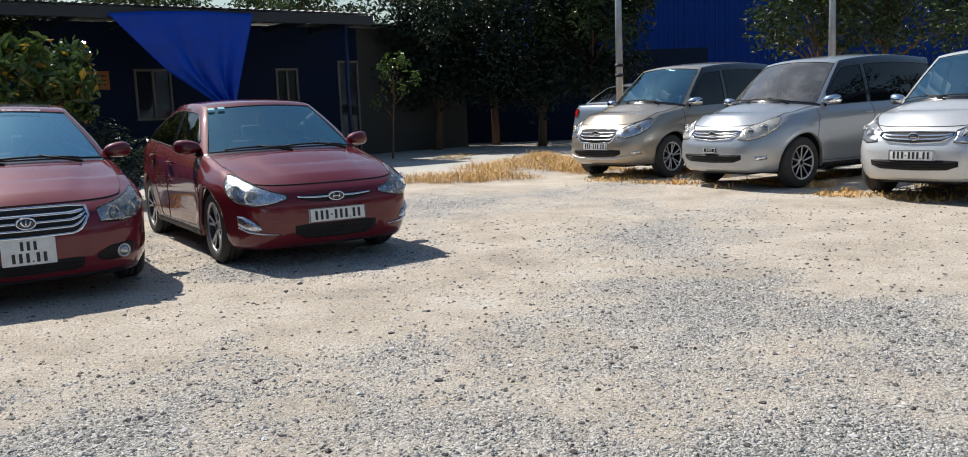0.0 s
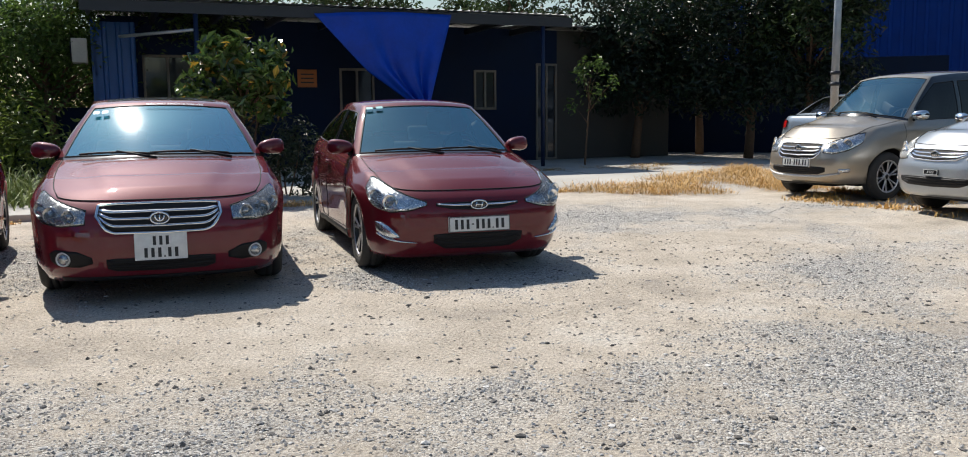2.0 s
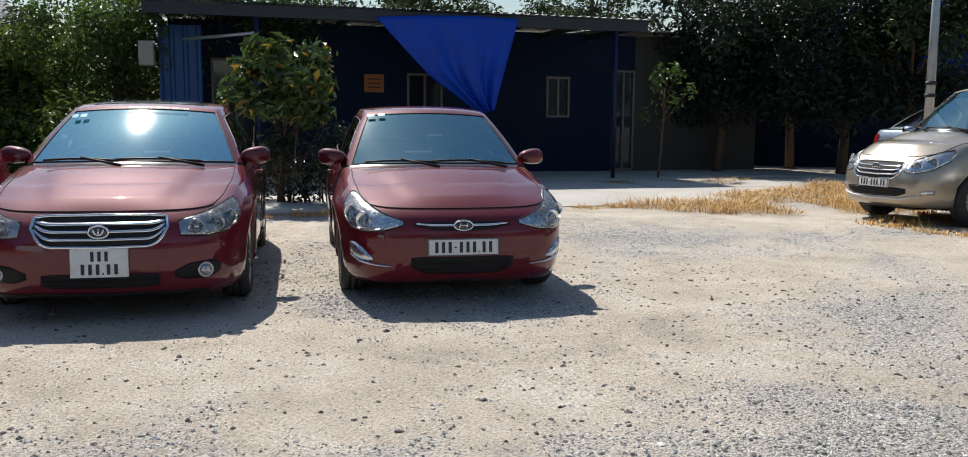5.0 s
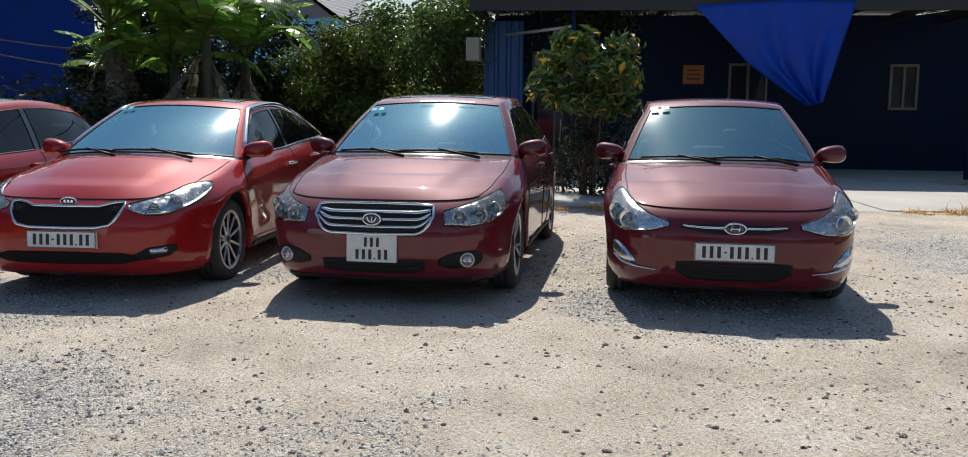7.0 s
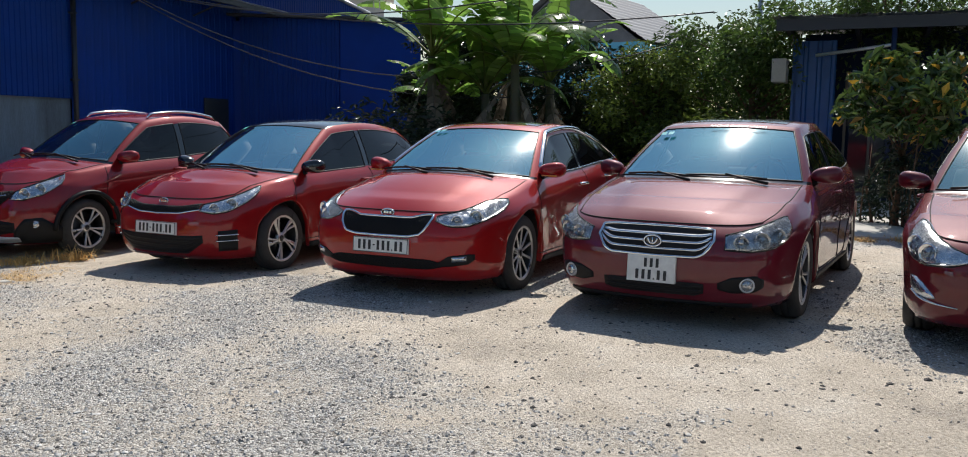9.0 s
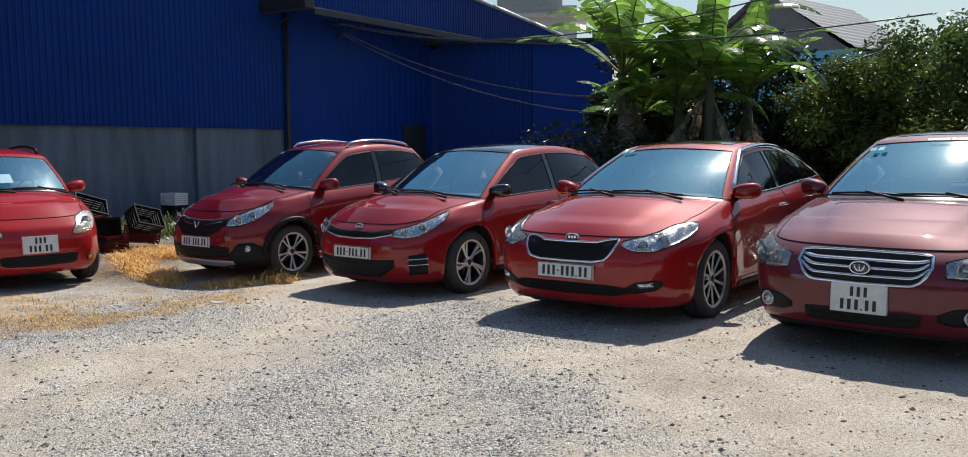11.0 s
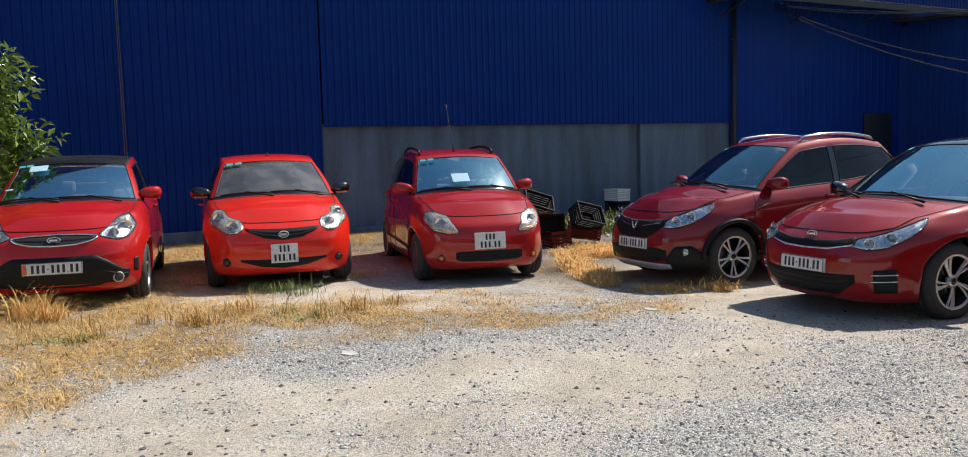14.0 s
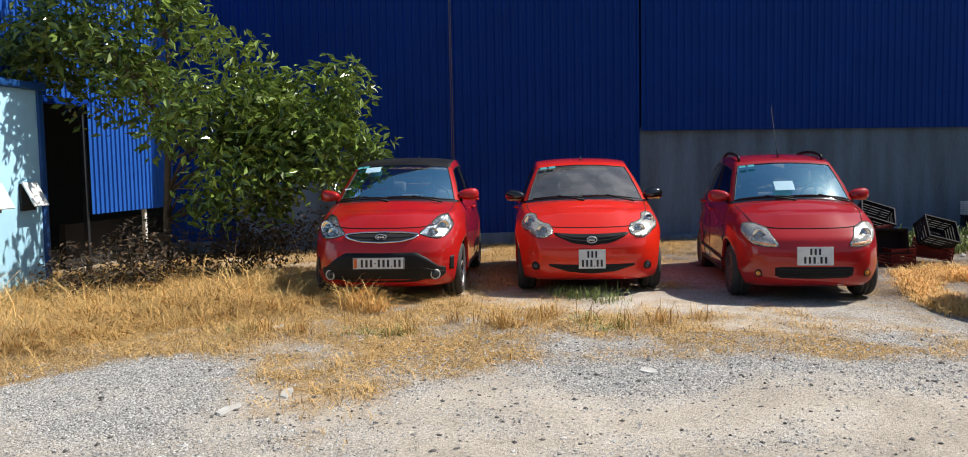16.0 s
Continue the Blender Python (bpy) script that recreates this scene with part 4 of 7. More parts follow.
def build_lettering(shell, car, text, y, u, size, mat):
    """Words stuck across the top of the screen, bent to its curve."""
    cu = bpy.data.curves.new("letters", "FONT")
    cu.body, cu.size, cu.extrude = text, size, 0.0005
    ob = bpy.data.objects.new("letters", cu)
    scene.collection.objects.link(ob)
    me = bpy.data.meshes.new_from_object(ob.evaluated_get(bpy.context.evaluated_depsgraph_get()))
    bpy.data.objects.remove(ob)
    (cx, cl, cz), (hx, hl, hy, hz, hm) = shell.cowl, shell.head
    zb = curve(shell.belt, cx)
    for v in me.vertices:
        yy, uu = y + v.co.x, u + v.co.y / 0.75
        q = yy / (shell.W / 2 * 0.93 + (hy - shell.W / 2 * 0.93) * uu)
        zr, zm = zb + (hz - zb) * uu + 0.02 * math.sin(math.pi * uu), cz + (hm - cz) * uu + shell.arc * math.sin(math.pi * uu)
        v.co = (cx + (hx - cx) * uu + (cl + (hl - cl) * uu) * (1 - q * q) + 0.009, yy, zr + (zm - zr) * (1 - q * q) + 0.009 + v.co.z)
    me.materials.append(M[mat])
    new("lettering", me).parent = car


def roof_rails(shell, car, mat="chrome"):
    rows = [(x, r) for x, r in shell.rows() if shell.head[0] - 0.15 > x > shell.back[0] + 0.05]
    for s in (1, -1):
        pts = [Vector((r[7][0], s * (r[7][1] - 0.03), r[7][2] + 0.05)) for x, r in rows]
        pts = [pts[0] + Vector((0.06, 0, -0.045))] + pts + [pts[-1] + Vector((-0.06, 0, -0.045))]
        bm = bmesh.new()
        tube(bm, pts, [0.016] + [0.018] * (len(pts) - 2) + [0.016], 8)
        part("roof_rail", bm, M[mat], car, "bright metal roof rail" if mat == "chrome" else "dark roof rail")


# ---- the parked cars ----
def stand(key):
    shell, x, y, a = POSES[key]
    return SHELLS[shell], Matrix.Translation((x, y, lie(x, y))) @ Matrix.Rotation(radians(a - 90), 4, "Z")


def build_car(key, label, paint, wheel, screen="screen", side="tinted", roof=None, seats="seat", mirror=None, cap=None, chrome=False, moulding=None, handles="body", group="red cars in a row", black_frames=False):
    shell, m = stand(key)
    car = thing("car", label, "car", None, group)
    body, panes = build_body(shell, car, M[paint], M[roof] if roof else None, black_frames)
    build_panes(car, panes, M[screen], M[side])
    build_inside(shell, car, seats)
    build_side(shell, car, M[paint], chrome, moulding, handles)
    hood_gap(shell, car)
    build_wipers(shell, car)
    for s in (1, -1):
        build_mirror(shell, car, s, M[mirror or paint], M[cap] if cap else None)
    w = build_wheel(shell.r, **wheel)
    for i, (x, s) in enumerate(((0, 1), (0, -1), (-shell.base, 1), (-shell.base, -1))):
        at = Matrix.Translation((x, s * (shell.W / 2 - 0.125), shell.r)) @ Matrix.Rotation(0 if s > 0 else math.pi, 4, "Z") @ Matrix.Rotation(0.7 * i + 0.3, 4, "Y")
        o = w if i == 0 else copy_thing(w, Matrix())
        o.parent, o.matrix_local = car, at
    car.matrix_world = m
    return shell, car


def grille(shell, car, spec, bars=0, frame_mat=None, width=0.014, mesh=False, back="trim", bar_mat="chrome", proud=0.012, lift=0.003):
    g = part("grille", drape(shell, spec, lift, lift + 0.001), M[back], car, "black grille")
    spec = sorted(spec)
    s0, s1 = spec[0][0], spec[-1][0]
    zl, zh = min(a for _, a, _ in spec), max(b for *_, b in spec)
    for k in range(bars):
        u = (k + 1) / (bars + 1)
        n = 16
        sp = []
        for i in range(n + 1):
            s = s0 + (s1 - s0) * (0.02 + 0.96 * i / n)
            lo, hi = spec_at(spec, s)
            zz = lo + (hi - lo) * u
            th = min(0.02, (hi - lo) * 0.28 / max(bars, 1) * 2)
            sp.append((s, zz - th / 2, zz + th / 2))
        part("grille_bar", drape(shell, sp, 0.006, proud, rows=3), M[bar_mat], g)
    if mesh:
        bm = bmesh.new()
        step = 0.028
        k = int((s1 - s0 + zh - zl) / step) + 2
        for d in (1, -1):
            for i in range(-k, k):
                pts, run = [], []
                for j in range(40):
                    z = zl + (zh - zl) * j / 39
                    s = i * step + d * (z - zl) * 1.1
                    lo, hi = spec_at(spec, s) if s0 < s < s1 else (1, 0)
                    if lo < z < hi:
                        run.append(shell.place(s, z, lift + 0.003))
                if len(run) > 2:
                    tube(bm, run[::4] + [run[-1]] if len(run) > 5 else run, 0.0035, 4)
        part("grille_mesh", bm, M["trim"], g)
    if frame_mat:
        part("grille_frame", hoop(shell, spec, width, 0.016), M[frame_mat], g, "bright grille frame")
    return g


def both(shell, car, name, spec, mat, edge=0.004, mid=0.008, label="", flips=(1, -1)):
    for f in flips:
        part(name, drape(shell, spec, edge, mid, f), M[mat], car, label)


def fog_lamps(shell, car, s, z, r, ring="chrome", lens="cup"):
    for f in (1, -1):
        p0, p1 = Vector(shell.place(s * f, z, 0.004)), Vector(shell.place(s * f, z, 0.05))
        n = ((p1 - p0).normalized() + Vector((1.0, 0, 0))).normalized()
        m = Matrix.Translation(p0) @ n.to_track_quat("Y", "Z").to_matrix().to_4x4()
        bm = bmesh.new()
        lathe(bm, [(r * 0.88, -0.02), (r * 0.8, 0.012), (r * 0.5, 0.02), (0.0, 0.022)], 20, m)
        fog = part("fog_lamp", bm, M[lens], car)
        bm = bmesh.new()
        lathe(bm, [(r * 1.18, -0.02), (r * 1.15, 0.008), (r * 1.02, 0.016), (r * 0.86, 0.01)], 20, m)
        part("fog_ring", bm, M[ring], fog)


mirror_spec = lambda pts: [(-s, a, b) for s, a, b in reversed(pts) if s > 0] + list(pts)

# maroon saloon with a three-bar chrome grille
sh, car = build_car("A", "maroon saloon car with three-bar chrome grille on gravel", "maroon", dict(style="twin", spokes=5), seats="seat")
grille(sh, car, mirror_spec([(0.0, 0.50, 0.695), (0.3, 0.505, 0.693), (0.36, 0.54, 0.69), (0.405, 0.62, 0.684)]), 3, "chrome", 0.022, proud=0.02)
build_headlight(sh, car, [(0.48, 0.565, 0.66), (0.64, 0.555, 0.70), (0.82, 0.575, 0.745), (0.95, 0.62, 0.77), (1.02, 0.69, 0.775)], [(0.58, 0.62, 0.045), (0.72, 0.635, 0.05), (0.86, 0.665, 0.04)], back="dark")
build_plate(sh, car, "square", 0.405, 0.0)
build_badge(sh, car, 0.6, 0.06, 0.038, proud=0.034, shape="cup")
grille(sh, car, mirror_spec([(0.0, 0.235, 0.325), (0.3, 0.24, 0.33), (0.36, 0.26, 0.325)]), 2, bar_mat="trim", proud=0.01)
both(sh, car, "fog_recess", [(0.45, 0.30, 0.34), (0.54, 0.275, 0.385), (0.7, 0.285, 0.4), (0.77, 0.32, 0.37)], "trim", 0.003, 0.004)
fog_lamps(sh, car, 0.645, 0.335, 0.044, ring="satin", lens="cup_dark")
both(sh, car, "chin", mirror_spec([(0.0, 0.172, 0.2), (0.7, 0.172, 0.205)]), "trim", 0.006, 0.02, flips=(1,))
build_decals(sh, car, [(-0.52, 0.78, 0.05, 0.05, "teal"), (-0.45, 0.78, 0.05, 0.05, "teal")])
build_lettering(sh, car, "RACING ENGINE VALVES", -0.12, 0.925, 0.042, "sticker")
bm = bmesh.new()
rws = [(x, r) for x, r in sh.rows() if -1.25 > x > -1.9]
sheet(bm, [[(p[0], p[1] * s2, p[2] + 0.004) for s2, p in [(1, r[k]) for k in (9, 11, 13, 15, 17, 20)] + [(-1, r[k]) for k in (17, 15, 13, 11, 9)]] for x, r in rws])
part("sunroof", bm, M["black_gloss"], car)

# deep maroon saloon with swept lamps
sh, car = build_car("B", "deep maroon saloon car with swept-back headlights on gravel", "maroon2", dict(style="twin", spokes=5), screen="screen_dim_sky")
grille(sh, car, mirror_spec([(0.0, 0.54, 0.605), (0.2, 0.548, 0.602), (0.34, 0.578, 0.598)]), 0)
both(sh, car, "grille_wing", mirror_spec([(0.0, 0.572, 0.59), (0.2, 0.574, 0.59), (0.325, 0.588, 0.597)]), "chrome", 0.01, 0.02, flips=(1,))
build_headlight(sh, car, [(0.41, 0.585, 0.61), (0.55, 0.545, 0.655), (0.7, 0.535, 0.715), (0.85, 0.56, 0.765), (0.97, 0.62, 0.79), (1.02, 0.7, 0.79)], [(0.7, 0.615, 0.055), (0.86, 0.66, 0.045)])
build_plate(sh, car, "long", 0.43, 0.0)
build_badge(sh, car, 0.582, 0.066, 0.034, proud=0.026, shape="bars")
grille(sh, car, mirror_spec([(0.0, 0.235, 0.36), (0.28, 0.24, 0.362), (0.37, 0.29, 0.355)]), 2, bar_mat="trim", proud=0.008)
both(sh, car, "fog_lamp", [(0.64, 0.335, 0.35), (0.72, 0.325, 0.42), (0.80, 0.335, 0.455), (0.88, 0.38, 0.455)], "cup", 0.004, 0.02, "clear fog lamp")
both(sh, car, "fog_trim", [(0.5, 0.29, 0.297), (0.64, 0.298, 0.314), (0.76, 0.315, 0.333), (0.88, 0.355, 0.37)], "chrome", 0.008, 0.016)
build_decals(sh, car, [(-0.5, 0.9, 0.06, 0.035, "teal"), (-0.41, 0.9, 0.06, 0.035, "teal")])

# red saloon with a mesh grille and chrome window visors
sh, car = build_car("K", "red saloon car with mesh grille and chrome visors", "red", dict(style="multi", spokes=10), seats="beige", chrome=True, handles="chrome", mirror="red", cap="amber")
grille(sh, car, mirror_spec([(0.0, 0.512, 0.655), (0.24, 0.515, 0.657), (0.34, 0.535, 0.68), (0.4, 0.62, 0.685), (0.42, 0.66, 0.682)]), 0, "chrome", 0.022, mesh=True)
build_headlight(sh, car, [(0.45, 0.64, 0.675), (0.56, 0.60, 0.70), (0.7, 0.60, 0.735), (0.88, 0.645, 0.785), (1.08, 0.72, 0.80), (1.16, 0.765, 0.795)], [(0.62, 0.645, 0.042), (0.77, 0.675, 0.05)])
build_plate(sh, car, "long", 0.432, 0.0)
build_badge(sh, car, 0.685, 0.058, 0.028, proud=0.012)
grille(sh, car, mirror_spec([(0.0, 0.255, 0.345), (0.42, 0.262, 0.34), (0.52, 0.285, 0.315)]), 0, mesh=True)
both(sh, car, "fog_recess", [(0.46, 0.285, 0.3), (0.58, 0.29, 0.375), (0.74, 0.31, 0.39), (0.8, 0.345, 0.385)], "trim", 0.003, 0.004)
both(sh, car, "fog_lamp", [(0.6, 0.325, 0.365), (0.72, 0.335, 0.375)], "cup", 0.006, 0.016)
build_decals(sh, car, [(-0.5, 0.88, 0.06, 0.04, "teal"), (-0.42, 0.88, 0.06, 0.04, "teal")])
bm = bmesh.new()
rws = [(x, r) for x, r in sh.rows() if -1.3 > x > -1.9]
sheet(bm, [[(p[0], p[1] * s2, p[2] + 0.004) for s2, p in [(1, r[k]) for k in (9, 11, 13, 15, 17, 20)] + [(-1, r[k]) for k in (17, 15, 13, 11, 9)]] for x, r in rws])
part("sunroof", bm, M["black_gloss"], car)

# dark red hatchback with a black roof
sh, car = build_car("R", "dark red hatchback with black roof and mirrors", "red2", dict(style="blade", spokes=5), roof="black_gloss", mirror="black_gloss")
grille(sh, car, mirror_spec([(0.0, 0.59, 0.655), (0.25, 0.598, 0.66), (0.46, 0.635, 0.69)]), 0, mesh=True)
both(sh, car, "grille_lip", mirror_spec([(0.0, 0.578, 0.594), (0.25, 0.586, 0.602), (0.465, 0.628, 0.64)]), "chrome", 0.008, 0.016, flips=(1,))
build_headlight(sh, car, [(0.47, 0.62, 0.68), (0.6, 0.595, 0.71), (0.74, 0.615, 0.755), (0.86, 0.68, 0.80), (0.96, 0.75, 0.84), (1.0, 0.8, 0.842)], [(0.6, 0.652, 0.042), (0.74, 0.69, 0.048)])
build_plate(sh, car, "long", 0.45, 0.0)
build_badge(sh, car, 0.695, 0.052, 0.026, proud=0.012)
grille(sh, car, mirror_spec([(0.0, 0.21, 0.385), (0.36, 0.22, 0.39), (0.52, 0.33, 0.4)]), 3, bar_mat="trim", proud=0.008)
both(sh, car, "air_duct", [(0.66, 0.25, 0.44), (0.84, 0.255, 0.45)], "trim", 0.003, 0.004)
for zz in (0.34, 0.395):
    both(sh, car, "duct_trim", [(0.64, zz, zz + 0.012), (0.85, zz + 0.004, zz + 0.016)], "chrome", 0.01, 0.016)
build_decals(sh, car, [(-0.46, 0.88, 0.06, 0.04, "teal")])

bm = bmesh.new()
tube(bm, [(-2.36, 0, 1.485), (-2.46, 0, 1.51), (-2.56, 0, 1.545)], [0.035, 0.022, 0.006], 8)
part("aerial", bm, M["black_gloss"], car)

# crimson crossover hatchback with roof rails
sh, car = build_car("F", "crimson crossover hatchback with silver roof rails and black cladding", "crimson", dict(style="twin", spokes=5), screen="screen_dim_sky", side="tinted", moulding=M["trim"])
grille(sh, car, mirror_spec([(0.0, 0.515, 0.69), (0.24, 0.52, 0.7), (0.34, 0.57, 0.712), (0.43, 0.65, 0.722)]), 0, mesh=True, back="gap", lift=0.008)
both(sh, car, "grille_wing", [(0.1, 0.628, 0.642), (0.38, 0.67, 0.69)], "chrome", 0.008, 0.016)
build_headlight(sh, car, [(0.44, 0.635, 0.705), (0.58, 0.625, 0.775), (0.74, 0.675, 0.84), (0.9, 0.79, 0.885)], [(0.57, 0.695, 0.052), (0.7, 0.745, 0.05)])
build_plate(sh, car, "long", 0.45, 0.0)
build_badge(sh, car, 0.635, 0.05, 0.035, proud=0.016, shape="vee")
grille(sh, car, mirror_spec([(0.0, 0.26, 0.415), (0.3, 0.265, 0.42), (0.52, 0.30, 0.4)]), 3, bar_mat="trim", proud=0.008)
both(sh, car, "bumper_cladding", [(0.5, 0.18, 0.30), (0.62, 0.18, 0.44), (0.78, 0.18, 0.45), (0.92, 0.18, 0.36), (1.0, 0.2, 0.33)], "trim", 0.006, 0.012)
fog_lamps(sh, car, 0.72, 0.385, 0.034, lens="cup")
both(sh, car, "skid_plate", mirror_spec([(0.0, 0.175, 0.25), (0.35, 0.178, 0.25), (0.56, 0.2, 0.25)]), "satin", 0.008, 0.016, flips=(1,))
for x in (0, -sh.base):
    for f in (1, -1):
        bm = bmesh.new()
        pts = []
        for k in range(25):
            a = math.pi * k / 24
            xx, zz = x + (sh.arch + 0.022) * math.cos(a), sh.r + (sh.arch + 0.022) * math.sin(a)
            y = sh.at(("s", (xx - sh.xm) / ((sh.front - sh.xm) if xx > sh.xm else (sh.xm - sh.front + sh.L))), zz)[1]
            pts.append((xx, f * (y + 0.002), zz))
        tube(bm, pts, 0.026, 6)
        part("arch_cladding", bm, M["trim"], car)
roof_rails(sh, car)
build_decals(sh, car, [(-0.4, 0.85, 0.06, 0.04, "teal")])

# scarlet tall hatchback
sh, car = build_car("S", "faded red small hatchback with short roof rails and aerial", "scarlet", dict(style="steel", spokes=8, rim_share=0.62, dark=True), seats="beige", moulding=M["trim"])
build_headlight(sh, car, [(0.34, 0.57, 0.60), (0.45, 0.565, 0.745), (0.6, 0.59, 0.79), (0.72, 0.66, 0.79), (0.78, 0.72, 0.78)], [(0.52, 0.68, 0.06)], lens="lamp_old", tip=[(0.36, 0.575, 0.597), (0.62, 0.605, 0.625)])
build_plate(sh, car, "square", 0.48, 0.0)
grille(sh, car, mirror_spec([(0.0, 0.25, 0.37), (0.33, 0.26, 0.37), (0.38, 0.285, 0.36)]), 4, bar_mat="trim", back="gap", proud=0.01)
fog_lamps(sh, car, 0.545, 0.30, 0.032, lens="amber", ring="trim")
roof_rails(sh, car, "trim")
build_decals(sh, car, [(-0.1, 0.2, 0.2, 0.15, "paper"), (-0.46, 0.85, 0.07, 0.045, "teal"), (-0.37, 0.85, 0.07, 0.045, "teal")])
bm = bmesh.new()
tube(bm, [(-0.95, -0.02, 1.44), (-1.0, -0.03, 1.55), (-1.16, -0.06, 2.05)], [0.012, 0.004, 0.002], 6)
part("aerial", bm, M["trim"], car)

# bright red round hatchback with black mirrors
sh, car = build_car("Y", "bright red rounded small hatchback with black mirrors", "bright", dict(style="steel", spokes=8, rim_share=0.62, dark=True), screen="dusty", mirror="black_gloss", cap="amber")
grille(sh, car, mirror_spec([(0.0, 0.54, 0.658), (0.2, 0.565, 0.662), (0.36, 0.635, 0.67), (0.4, 0.66, 0.672)]), 2, bar_mat="trim", proud=0.008)
build_headlight(sh, car, [(0.42, 0.66, 0.70), (0.48, 0.622, 0.755), (0.58, 0.618, 0.775), (0.66, 0.655, 0.80), (0.74, 0.685, 0.85), (0.84, 0.70, 0.865), (0.92, 0.76, 0.85)], [(0.53, 0.69, 0.062), (0.75, 0.775, 0.064)], lens="lamp_old")
build_plate(sh, car, "old", 0.40, 0.0)
build_badge(sh, car, 0.6, 0.05, 0.032, proud=0.014, mat="satin")
grille(sh, car, mirror_spec([(0.0, 0.24, 0.335), (0.25, 0.262, 0.34), (0.46, 0.325, 0.345)]), 1, bar_mat="trim", proud=0.008)
fog_lamps(sh, car, 0.62, 0.32, 0.04, ring="trim", lens="cup_black")
build_decals(sh, car, [(-0.46, 0.86, 0.08, 0.05, "teal"), (-0.36, 0.86, 0.08, 0.05, "teal")])
bm = bmesh.new()
tube(bm, [(-1.0, 0, 1.42), (-1.03, 0, 1.48)], [0.012, 0.006], 6)
part("aerial", bm, M["trim"], car)

# rose red city hatchback with a black roof
sh, car = build_car("M", "rose red city hatchback with black roof in dry grass", "rose", dict(style="multi", spokes=8), roof="trim")
grille(sh, car, mirror_spec([(0.0, 0.625, 0.725), (0.2, 0.635, 0.722), (0.33, 0.665, 0.712), (0.375, 0.69, 0.705)]), 1, "chrome", 0.02, back="gap", bar_mat="trim")
build_headlight(sh, car, [(0.4, 0.70, 0.72), (0.48, 0.672, 0.765), (0.58, 0.655, 0.82), (0.68, 0.67, 0.862), (0.78, 0.72, 0.88), (0.87, 0.78, 0.885)], [(0.53, 0.715, 0.05), (0.67, 0.765, 0.066)])
build_plate(sh, car, "wide", 0.42, -0.02, flag=True)
build_badge(sh, car, 0.68, 0.055, 0.027, proud=0.018)
grille(sh, car, mirror_spec([(0.0, 0.22, 0.52), (0.36, 0.225, 0.525), (0.46, 0.25, 0.47), (0.6, 0.24, 0.38), (0.7, 0.29, 0.36)]), 1, back="trim", bar_mat="gap")
both(sh, car, "air_duct", [(0.76, 0.33, 0.46), (0.83, 0.33, 0.47)], "trim", 0.003, 0.004)
fog_lamps(sh, car, 0.56, 0.295, 0.046, lens="cup_black", ring="satin")
build_decals(sh, car, [(-0.32, 0.72, 0.18, 0.12, "paper"), (-0.5, 0.88, 0.07, 0.045, "teal"), (-0.42, 0.88, 0.07, 0.045, "teal"), (-0.56, 0.3, 0.08, 0.02, "sticker")])
bm = bmesh.new()
tube(bm, [(-2.2, 0, 1.44), (-2.26, 0, 1.5)], [0.012, 0.006], 6)
part("aerial", bm, M["trim"], car)

# people carriers
for key, label, paint, screen, plate, look_new in (("C", "champagne people carrier with wide chrome grille", "champagne", "screen_dim_sky", "long", True), ("D", "dusty silver people carrier with no number plate", "silver", "dusty", "bracket", False),
                                                   ("E", "pale silver people carrier with chrome grille", "pale", "screen_dim_sky", "long", False)):
    sh, car = build_car(key, label, paint, dict(style="multi" if key != "C" else "twin", spokes=10 if key != "C" else 6, rim_share=0.66), screen=screen, mirror="chrome", moulding=None, group="silver people carriers", black_frames=True)
    if look_new:
        grille(sh, car, mirror_spec([(0.0, 0.58, 0.80), (0.3, 0.59, 0.80), (0.38, 0.66, 0.79)]), 3, "chrome", 0.02, back="gap", proud=0.016)
    else:
        grille(sh, car, mirror_spec([(0.0, 0.66, 0.79), (0.3, 0.68, 0.79), (0.42, 0.74, 0.785)]), 2, "chrome", 0.016, back="gap", proud=0.014)
    build_headlight(sh, car, [(0.43, 0.675, 0.80), (0.58, 0.66, 0.86), (0.76, 0.705, 0.925), (0.93, 0.82, 0.955)], [(0.56, 0.755, 0.06), (0.72, 0.805, 0.06)], lens="lamp_old" if key == "D" else "lamp")
    build_plate(sh, car, plate, 0.53, 0.0)
    build_badge(sh, car, 0.735, 0.06, 0.04, proud=0.03)
    grille(sh, car, mirror_spec([(0.0, 0.36, 0.48), (0.38, 0.37, 0.48), (0.5, 0.41, 0.47)]), 3, bar_mat="trim", proud=0.01)
    both(sh, car, "fog_lamp", [(0.68, 0.40, 0.45), (0.84, 0.41, 0.46)], "cup", 0.006, 0.014)
    if look_new:
        both(sh, car, "bumper_trim", mirror_spec([(0.0, 0.32, 0.35), (0.4, 0.325, 0.355), (0.7, 0.38, 0.40)]), "satin", 0.01, 0.02, flips=(1,))
    build_decals(sh, car, [(0.45, 0.7, 0.2, 0.1, "paper")] if key == "E" else [])
sh, car = build_car("G", "ice blue silver saloon car seen from behind", "ice", dict(style="multi", spokes=8), group="cars behind the lamp post")


# ---- ground ----
SANDY = ((-4.6, 2.2, 1.1, 1.2), (-1.4, 6.4, 1.5, 1.2), (0.1, 7.9, 2.6, 1.5), (2.2, 6.7, 1.6, 1.2), (-4.2, 6.2, 1.2, 0.8))


